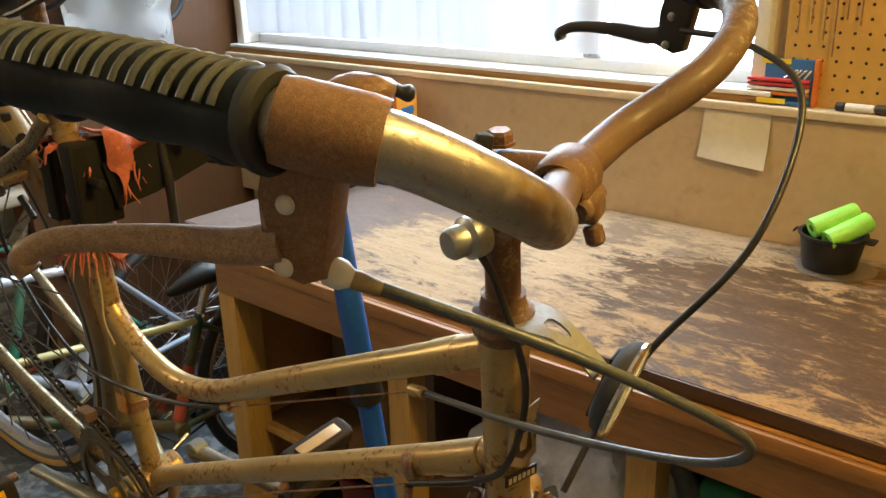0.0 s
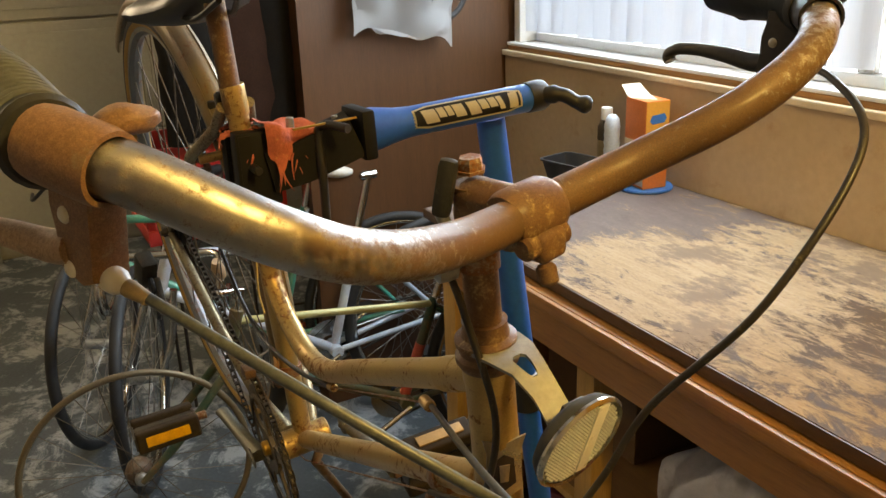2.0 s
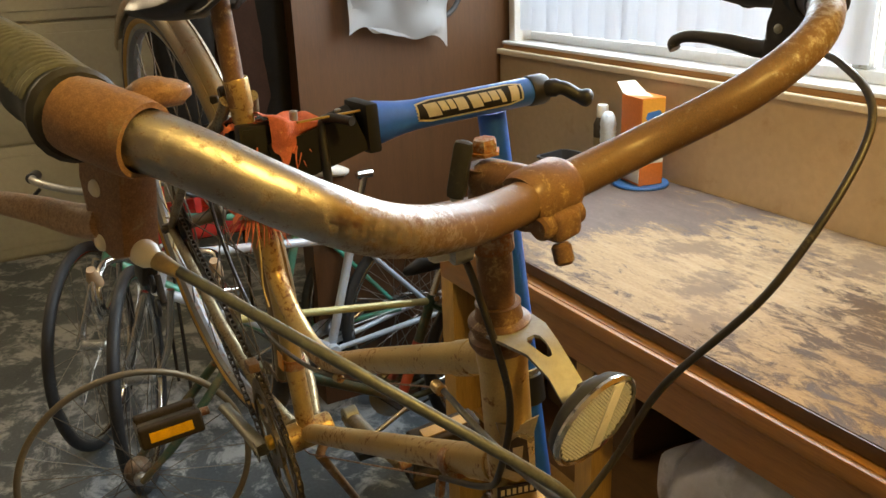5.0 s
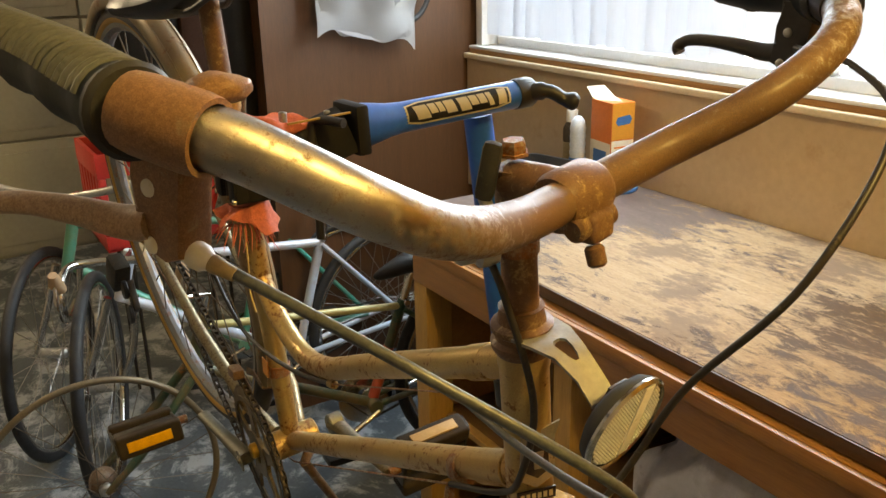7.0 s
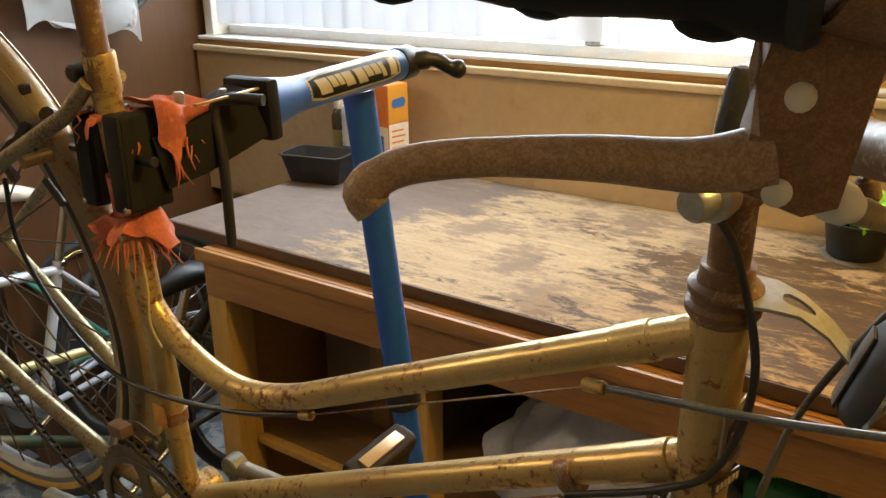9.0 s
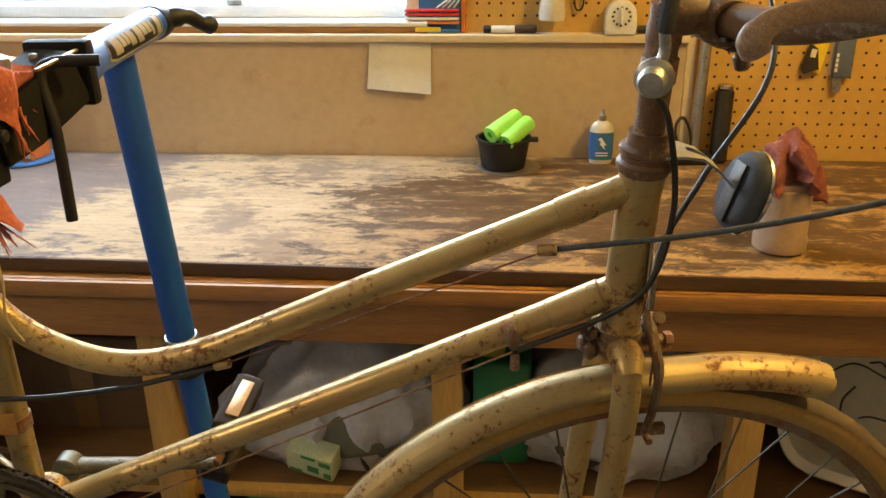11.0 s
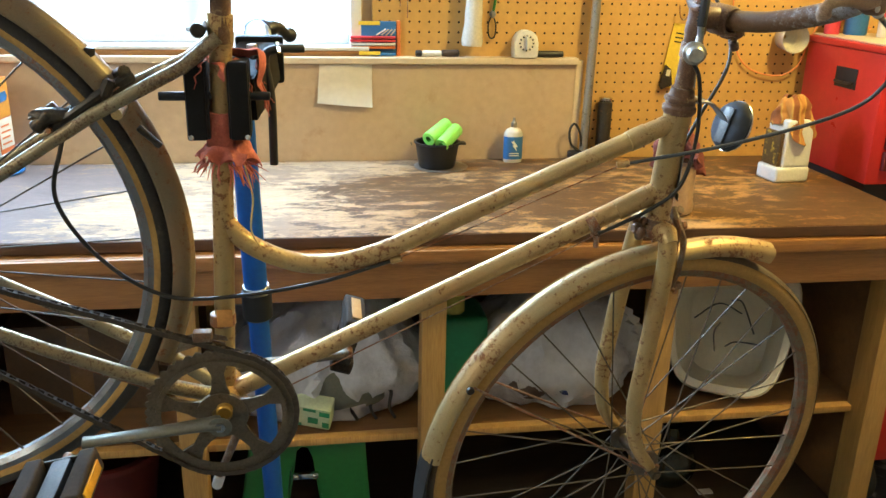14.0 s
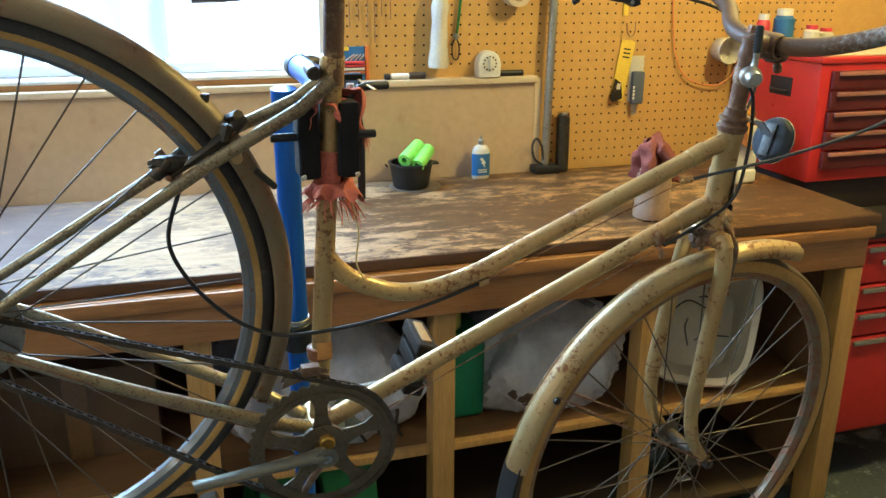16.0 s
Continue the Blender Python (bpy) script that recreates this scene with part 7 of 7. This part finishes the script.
part("body", lathe([(0, 0)] + [(0.075 * math.sin(radians(a)), 0.075 - 0.075 * math.cos(radians(a))) for a in range(25, 161, 15)] + [(0.022, 0.150), (0.022, 0.185), (0.026, 0.187), (0, 0.187)], Matrix.Translation((0.155, 1.28, 0.068)), 28), plain("dark_green_glass", (0.012, 0.016, 0.012), 0.08), flask)
tag = thing("white_tag", (0.247, 1.229, 0.068), "small white tag lying on the bottom board", "tag")
part("tag", box((0.226, 1.218, 0.0685), (0.268, 1.240, 0.0715), 0.001, m=None), white_plastic, tag)
bucket = thing("red_bin", (-1.33, 1.28, 0.068), "dark red plastic bin below the shelf", "bin")
part("shell", lathe([(0, 0), (0.10, 0), (0.13, 0.22), (0.137, 0.222), (0.137, 0.235), (0.124, 0.235), (0.095, 0.01), (0, 0.008)], Matrix.Translation((-1.30, 1.28, 0.068)), 32), dark_red, bucket)
part("rim", lathe([(0.1375, 0.219), (0.142, 0.221), (0.142, 0.234), (0.1375, 0.236)], Matrix.Translation((-1.30, 1.28, 0.068)), 32), dark_red, bucket)
crate = thing("brown_carton", (-1.33, 1.45, SH_Z), "plain brown cardboard box on the shelf", "box")
part("body", box((-1.50, 1.30, SH_Z), (-1.16, 1.62, SH_Z + 0.22), 0.004), wood("kraft_card", (0.10, 0.058, 0.028), (0.15, 0.09, 0.046), (4, 4, 4)), crate)
kraft = wood("kraft_flap", (0.11, 0.065, 0.032), (0.16, 0.10, 0.052), (4, 4, 4))
for y0, y1 in ((1.301, 1.458), (1.462, 1.619)):
    part("flap", box((-1.499, y0, SH_Z + 0.2205), (-1.161, y1, SH_Z + 0.2235), 0.001), kraft, crate)
part("tape", box((-1.36, 1.2985, SH_Z + 0.002), (-1.31, 1.2998, SH_Z + 0.218)), plain("brown_parcel_tape", (0.26, 0.15, 0.06), 0.25), crate)


# ---- old bicycles parked by the brown wall ----
pale_blue = speckled("pale_blue_frame_paint", (0.50, 0.58, 0.68), RUST, 0.3, 0.1, 0.3)
mint_green = speckled("sea_green_frame_paint", (0.05, 0.33, 0.24), RUST, 0.3, 0.1, 0.35)
bike_red = speckled("faded_red_frame_paint", (0.42, 0.06, 0.04), RUST, 0.35, 0.1, 0.4)
dark_green = speckled("dark_green_frame_paint", (0.02, 0.055, 0.03), RUST, 0.5, 0.1, 0.45)
lime_paint = plain("lime_yellow_stay_paint", (0.46, 0.41, 0.17), 0.35, 0.1, 0.2, 30, 0.1)
basket_red = plain("red_crate_plastic", (0.52, 0.035, 0.03), 0.35, 0, 0.2, 30, 0.1, dirt=(0.30, 0.03, 0.025), dirt_amount=0.55)
pale_saddle = plain("white_vinyl_saddle", (0.66, 0.62, 0.55), 0.4, 0, 0.15, 30, 0.1, dirt=(0.4, 0.34, 0.26), dirt_amount=0.55)
tan_hood = plain("tan_rubber_hood", (0.42, 0.28, 0.16), 0.6, 0, 0.25, 40, 0.2)
hoop_brown = plain("brown_bare_rim", (0.17, 0.13, 0.075), 0.45, 0.4, 0.3, 60, 0.1)
spoke_grey = plain("grey_spoke_steel", (0.35, 0.34, 0.32), 0.35, 0.9, 0.2, 60, 0)


def loose_wheel(hub, along, side, R, parent, wall, rim, bare=False):
    """Tyre, rim, hub and spokes of a wheel in the plane of along and the upward."""
    along, side = Vector(along).normalized(), Vector(side).normalized()
    up = along.cross(side)
    up = -up if up.z < 0 else up

    def ring(r, tube, material, name, owner):
        pts = [hub + r * (math.cos(t) * along + math.sin(t) * up) for t in (2 * math.pi * k / 56 for k in range(56))]
        return part(name, sweep(pts, tube, 10, True), material, owner)
    w = ring(R - (0.030 if bare else 0.0345), 0.0085 if bare else 0.0098, rim, "wheel", parent)
    if not bare:
        ring(R - 0.016, 0.0165, wall, "tyre", w)
    part("hub", rod(hub - side * 0.045, hub + side * 0.045, 0.017, bevel=0.006), alloy, w)
    if bare:
        part("hub_shell", lathe([(0, -0.034), (0.020, -0.034), (0.032, -0.024), (0.036, -0.004), (0.033, 0.014), (0.022, 0.026), (0, 0.030)], axis(hub, hub + side), 20), old_steel, w)
    for k in range(28):
        t, s = 2 * math.pi * k / 28, (1 if k % 2 else -1)
        u = t + radians(75) * (1 if k % 4 < 2 else -1)
        part("spoke", rod(hub + 0.018 * (math.cos(u) * along + math.sin(u) * up) + side * s * 0.032, hub + (R - 0.036) * (math.cos(t) * along + math.sin(t) * up), 0.0011, sides=4), spoke_brown if bare else spoke_grey, w)
    return w


def old_bike(at, heading, lean, size, paints, walls, label, bars, seat=None, low=None, steer=0.0, cluster=(0.265, 0.80), pillar=0.075, bracket=0.42, base=0.94, head=(0.645, 0.775), clad=None, bare=False, front_at=None):
    """A parked diamond-frame bicycle: rear hub over `at`, heading in degrees, lean to its left."""
    m = Matrix.Translation(at) @ pose(0, 0, 0, 0, 0, heading) @ pose(0, 0, 0, -lean) @ Matrix.Scale(size, 4)

    def w(x, y, z):
        return m @ Vector((x, y, z))
    turn = m.to_3x3().normalized()
    body = thing("old_bicycle", at, label, "bicycle", "bicycles parked by the wall")
    R, hub, front, bb, top, head_b, head_t = 0.335, w(0, 0, 0.335), w(base, 0, 0.335), w(bracket, 0, 0.275), w(cluster[0], 0, cluster[1]), w(base - 0.085, 0, head[0]), w(base - 0.122, 0, head[1])
    main, stays = paints
    front = Vector(front_at) if front_at else front
    part("seat_tube", rod(bb, top, 0.0145 * size), main, body)
    part("top_tube", rod(top.lerp(bb, 0.06), head_t.lerp(head_b, 0.12), (0.0105 if clad else 0.0135) * size), stays, body)
    part("down_tube", rod(bb, head_b, 0.015 * size), main, body)
    part("head_tube", rod(head_b - (head_t - head_b) * 0.1, head_t + (head_t - head_b) * 0.15, 0.018 * size, bevel=0.003), main, body)
    part("bottom_bracket", rod(w(bracket, -0.036, 0.275), w(bracket, 0.036, 0.275), 0.021 * size, bevel=0.002), main, body)
    part("seat_clamp", rod(w(cluster[0] - 0.003, -0.022, cluster[1] - 0.005), w(cluster[0] - 0.003, 0.022, cluster[1] - 0.005), 0.010 * size, bevel=0.002), chrome, body)
    for s in (-1, 1):
        part("chain_stay", rod(w(bracket - 0.02, s * 0.025, 0.28), w(0, s * 0.060, 0.335), 0.0095 * size), (low or main) if s < 0 else main, body)
        part("seat_stay", rod(w(cluster[0] + 0.007, s * 0.015, cluster[1] - 0.025), w(0, s * 0.060, 0.335), 0.0075 * size), main, body)
        q = turn @ (Matrix.Rotation(radians(steer), 3, "Z") @ Vector((0, s * 0.052, 0))) * size
        part("fork_blade", sweep(smooth_path([head_b + q * 0.7, head_b.lerp(front, 0.6) + q - (front - hub) * 0.01, front + q], 6), [0.0115 * size] * 9 + [0.009 * size] * 3 + [0.007 * size], 10), chrome if steer else main, body)
    along = turn @ (Matrix.Rotation(radians(steer), 3, "Z") @ Vector((1, 0, 0)))
    side = turn @ (Matrix.Rotation(radians(steer), 3, "Z") @ Vector((0, 1, 0)))
    loose_wheel(hub, turn @ Vector((1, 0, 0)), turn @ Vector((0, 1, 0)), R * size, body, walls, chrome)
    loose_wheel(front, along, side, 0.306 if bare else R * size, body, walls, hoop_brown if bare else chrome, bare)
    ring = part("chainring", lathe([(0.028 * size, -0.002), (0.085 * size, -0.002), (0.085 * size, 0.002), (0.028 * size, 0.002)], axis(w(bracket, -0.045, 0.275), w(bracket, -1, 0.275)), 36), chrome, body)
    for s in (-1, 1):
        end = w(bracket + s * 0.145, s * 0.065, 0.275 - s * 0.07)
        part("crank", rod(w(bracket, s * 0.055, 0.275), end, 0.008 * size), chrome, body)
        part("pedal", box((-0.042, -0.03, -0.011), (0.042, 0.03, 0.011), 0.004, m=Matrix.Translation(end + turn @ Vector((0, s * 0.04, 0))) @ turn.to_4x4()), black_plastic, body)
    part("chain", sweep([w(0.0, -0.046, 0.375), w(bracket - 0.02, -0.046, 0.360), w(bracket + 0.08, -0.046, 0.29), w(bracket - 0.02, -0.046, 0.192), w(0.0, -0.046, 0.295)], 0.004 * size, 6), steel_dark, body)
    lean_back = (top - bb).normalized()
    knob_at = top + lean_back * pillar * size
    part("seat_post", rod(top, knob_at, 0.0125 * size), chrome, body)
    if clad:
        part("lower_seat_tube", rod(bb, bb.lerp(top, 0.55), 0.0158 * size), clad, body)
    if not seat:
        part("saddle_clamp", rod(knob_at - turn @ Vector((0.028, 0, 0)), knob_at + turn @ Vector((0.028, 0, 0)), 0.014 * size, bevel=0.004), chrome, body)
    else:
        bm = blob((0, 0, 0), (0.130, 0.062, 0.030), 0.03, 3, 3)
        for v in bm.verts:
            v.co.y *= 0.28 + 0.72 * max(0.0, min(1.0, (0.10 - v.co.x) / 0.17))
            v.co.z += 0.012 * math.cos(v.co.x * 22)
        bmesh.ops.transform(bm, matrix=Matrix.Translation(knob_at + turn @ Vector((-0.01, 0, 0.018))) @ turn.to_4x4(), verts=bm.verts)
        part("saddle", bm, seat, body, smooth=80)
    rise = 0.12 if bars == "drop" else 0.6
    stem = part("stem", sweep([head_t, head_t + (head_t - head_b) * (rise - 0.05), head_t + (head_t - head_b) * rise + along * 0.07 * size], 0.011 * size, 10), chrome, body)
    c = head_t + (head_t - head_b) * rise + along * 0.07 * size
    up = turn @ Vector((0, 0, 1))

    def b(fwd, s, z):
        return c + (along * fwd + side * s + up * z) * size
    if bars == "drop":
        for s in (-1, 1):
            part("handlebar", sweep(smooth_path([b(0, 0, 0), b(0, s * 0.10, 0), b(0.03, s * 0.145, 0), b(0.09, s * 0.155, -0.02), b(0.115, s * 0.155, -0.07), b(0.08, s * 0.155, -0.125), b(-0.05, s * 0.155, -0.13)], 6), 0.0115 * size, 10), chrome, body)
            part("brake_hood", sweep([b(0.10, s * 0.155, -0.03), b(0.135, s * 0.155, 0.0), b(0.15, s * 0.155, 0.03)], [0.016 * size, 0.019 * size, 0.012 * size], 10), tan_hood, body)
            part("brake_lever", sweep(smooth_path([b(0.145, s * 0.155, 0.0), b(0.165, s * 0.155, -0.06), b(0.13, s * 0.155, -0.12)], 5), 0.006 * size, 8), chrome, body)
    elif bars == "flat":
        for s in (-1, 1):
            part("handlebar", sweep(smooth_path([b(0, 0, 0), b(0.01, s * 0.12, 0.02), b(-0.02, s * 0.22, 0.04), b(-0.12, s * 0.27, 0.03)], 6), 0.0115 * size, 10), alloy, body)
            part("grip", rod(b(-0.07, s * 0.255, 0.036), b(-0.17, s * 0.285, 0.024), 0.0165 * size, bevel=0.004), black_plastic, body)
            part("brake_lever", sweep(smooth_path([b(0.0, s * 0.20, 0.02), b(-0.02, s * 0.25, -0.02), b(-0.12, s * 0.30, -0.03)], 5), 0.006 * size, 8), black_plastic, body)
    return body, b


old_bike((-2.310, 1.385, 0), -90, 2.0, 1.0, (pale_blue, pale_blue), rubber, "pale blue road bicycle without a saddle, against the brown wall", "drop", steer=70, cluster=(0.272, 0.665), pillar=0.185, bracket=0.375, base=0.975, head=(0.60, 0.715))
old_bike((-2.395, 1.30, 0), -103, 0.0, 1.0, (mint_green, mint_green), rubber, "sea-green bicycle with a white saddle beside a red crate", "flat", seat=pale_saddle, low=bike_red, steer=74, cluster=(0.30, 0.72), pillar=0.10, bracket=0.42, base=1.0, head=(0.62, 0.76))
old_bike((-1.865, 1.47, 0), -93, 1.0, 1.0, (dark_green, lime_paint), rubber, "dark green and lime bicycle with a black saddle beside the bench", "none", seat=black_plastic, cluster=(0.30, 0.575), pillar=0.085, bracket=0.41, base=0.98, head=(0.52, 0.64), clad=bike_red, bare=True, front_at=(-1.88, 0.322, 0.2855))

# the red crate strapped in front of the green bicycle's bars
crate = thing("milk_crate", (-2.775, 0.765, 0.63), "red plastic milk crate with slotted sides on a bicycle rack", "crate")
cx0, cx1, cy0, cy1, cz0, cz1 = -2.93, -2.60, 0.53, 0.995, 0.63, 0.945
part("crate_floor", box((cx0, cy0, cz0), (cx1, cy1, cz0 + 0.012), 0.003), basket_red, crate)
for z0, z1 in ((0.0, 0.05), (0.235, 0.31)):
    part("band", box((cx1 - 0.014, cy0, cz0 + z0), (cx1, cy1, cz0 + z1), 0.004), basket_red, crate)
    part("band", box((cx0, cy0, cz0 + z0), (cx0 + 0.014, cy1, cz0 + z1), 0.004), basket_red, crate)
    part("band", box((cx0 + 0.015, cy0, cz0 + z0), (cx1 - 0.015, cy0 + 0.014, cz0 + z1), 0.004), basket_red, crate)
    part("band", box((cx0 + 0.015, cy1 - 0.014, cz0 + z0), (cx1 - 0.015, cy1, cz0 + z1), 0.004), basket_red, crate)
for k in range(9):
    y = cy0 + 0.002 + k * (cy1 - cy0 - 0.026) / 8
    part("rib", box((cx1 - 0.012, y, cz0 + 0.051), (cx1 - 0.002, y + 0.022, cz0 + 0.234), 0.003), basket_red, crate)
    part("rib", box((cx0 + 0.002, y, cz0 + 0.051), (cx0 + 0.012, y + 0.022, cz0 + 0.234), 0.003), basket_red, crate)
for k in range(6):
    x = cx0 + 0.03 + k * (cx1 - cx0 - 0.082) / 5
    part("rib", box((x, cy0 + 0.002, cz0 + 0.051), (x + 0.022, cy0 + 0.012, cz0 + 0.234), 0.003), basket_red, crate)
rack = thing("crate_rack", (-2.775, 0.765, 0.61), "black steel rack holding the red crate behind the bicycles", "rack")
part("platform", box((-2.90, 0.59, 0.610), (-2.65, 0.94, 0.629), 0.004), steel_dark, rack)
for x, y in ((-2.89, 0.61), (-2.66, 0.61), (-2.89, 0.92), (-2.66, 0.92)):
    part("strut", rod((x, y, 0.612), (x, y, 0.0), 0.006), steel_dark, rack)

# ---- clothes, bag and door track behind the bicycles ----
coat_dark = matte("dark_woollen_cloth", (0.010, 0.008, 0.006), 0.95, vary=0.4)
coat_brown = matte("dark_brown_cloth", (0.030, 0.012, 0.006), 0.95, vary=0.4)
film_white = glass_like("milky_plastic_film", (0.46, 0.46, 0.46), 0.3, 0.55, 1.2)


def hung_coat(x, y, width, low, high, material, label, seed):
    coat = thing("hanging_coat", (x, y, high), label, "coat", "coats hung by the wall")

    def at(u, v):
        a = 2 * math.pi * u
        w = width * (0.30 + 0.20 * min(1.0, v * 3)) * (1 + 0.15 * math.sin(a * 5 + seed))
        return (x + 0.07 * math.sin(a) * (0.5 + 0.5 * min(1, v * 4)), y + w * math.cos(a), high - (high - low) * v)
    part("cloth", cloth(at, 36, 18, crumple=0.018, scale=7, seed=seed), material, coat)
    part("hanger_hook", sweep(smooth_path([(x, y, high - 0.01), (x, y, high + 0.05), (x, y + 0.02, high + 0.075), (x, y + 0.04, high + 0.055)], 5), 0.003, 8), steel_dark, coat)
    return coat


rail = thing("clothes_rail", (-2.55, 0.9, 2.1), "dark steel hanging rail under the ceiling", "rail")
part("rail_tube", rod((-2.55, 0.40, 2.12), (-2.55, 1.015, 2.12), 0.012), steel_dark, rail)
for y in (0.45, 0.97):
    part("drop_rod", rod((-2.55, y, 2.125), (-2.55, y, TOP_Z), 0.006), steel_dark, rail)
for y, wdt, lo, hi, mat, text, s in ((0.72, 0.20, 0.97, 2.055, coat_dark, "black coat hanging from a rail beside the wall", 1.0), (0.88, 0.22, 0.965, 2.055, coat_brown, "dark brown coat hanging from a rail beside the wall", 4.0), (0.98, 0.16, 0.975, 2.055, coat_dark, "black jacket hanging from a rail beside the wall", 7.0)):
    hung_coat(-2.55, y, wdt, lo, hi, mat, text, s)

bag = thing("hanging_bag", (-2.33, 1.28, 1.9), "crumpled white plastic bag hanging on the brown wall", "plastic bag")


def bag_side(sign):
    def at(u, v):
        w = 0.17 * (0.35 + 0.65 * min(1.0, v * 2.2))
        y = 1.34 + (u - 0.5) * 2 * w
        low = 0.07 * max(0.0, (u - 0.55)) * 2.2 - 0.02 * math.sin(u * 9)
        bulge = 0.055 * math.sin(math.pi * u) * math.sin(math.pi * min(1, v * 1.02)) ** 0.6
        return (-2.345 + sign * bulge, y, 1.93 - (0.67 + low) * v)
    return at


bm = cloth(bag_side(1), 22, 30, crumple=0.030, scale=11, seed=2.0)
part("film", bm, film_white, bag, smooth=25)
part("film", cloth(bag_side(-1), 22, 30, crumple=0.012, scale=11, seed=2.0), film_white, bag, smooth=25)
part("nail", rod((-2.42, 1.30, 1.93), (-2.33, 1.30, 1.935), 0.003), steel_dark, bag)

hose = thing("hose_loop", (-2.36, 1.55, 1.5), "black rubber hose loop hanging from a nail", "hose")
part("rubber_hose", sweep(smooth_path([(-2.37, 1.50 + 0.09 * math.sin(t), 1.44 + 0.15 * math.cos(t)) for t in (2 * math.pi * k / 12 for k in range(12))], 4, True), 0.009, 8, True), rubber, hose)
part("nail", rod((-2.42, 1.50, 1.578), (-2.35, 1.50, 1.58), 0.003), steel_dark, hose)

track = thing("door_track", (DOOR_X + 0.06, 0.1, 0), "galvanised vertical track of the garage door", "door track", kind="structure")
part("channel", box((DOOR_X + 0.010, 0.02, 0.0), (DOOR_X + 0.055, 0.075, TOP_Z - 0.02), 0.004), alloy, track)
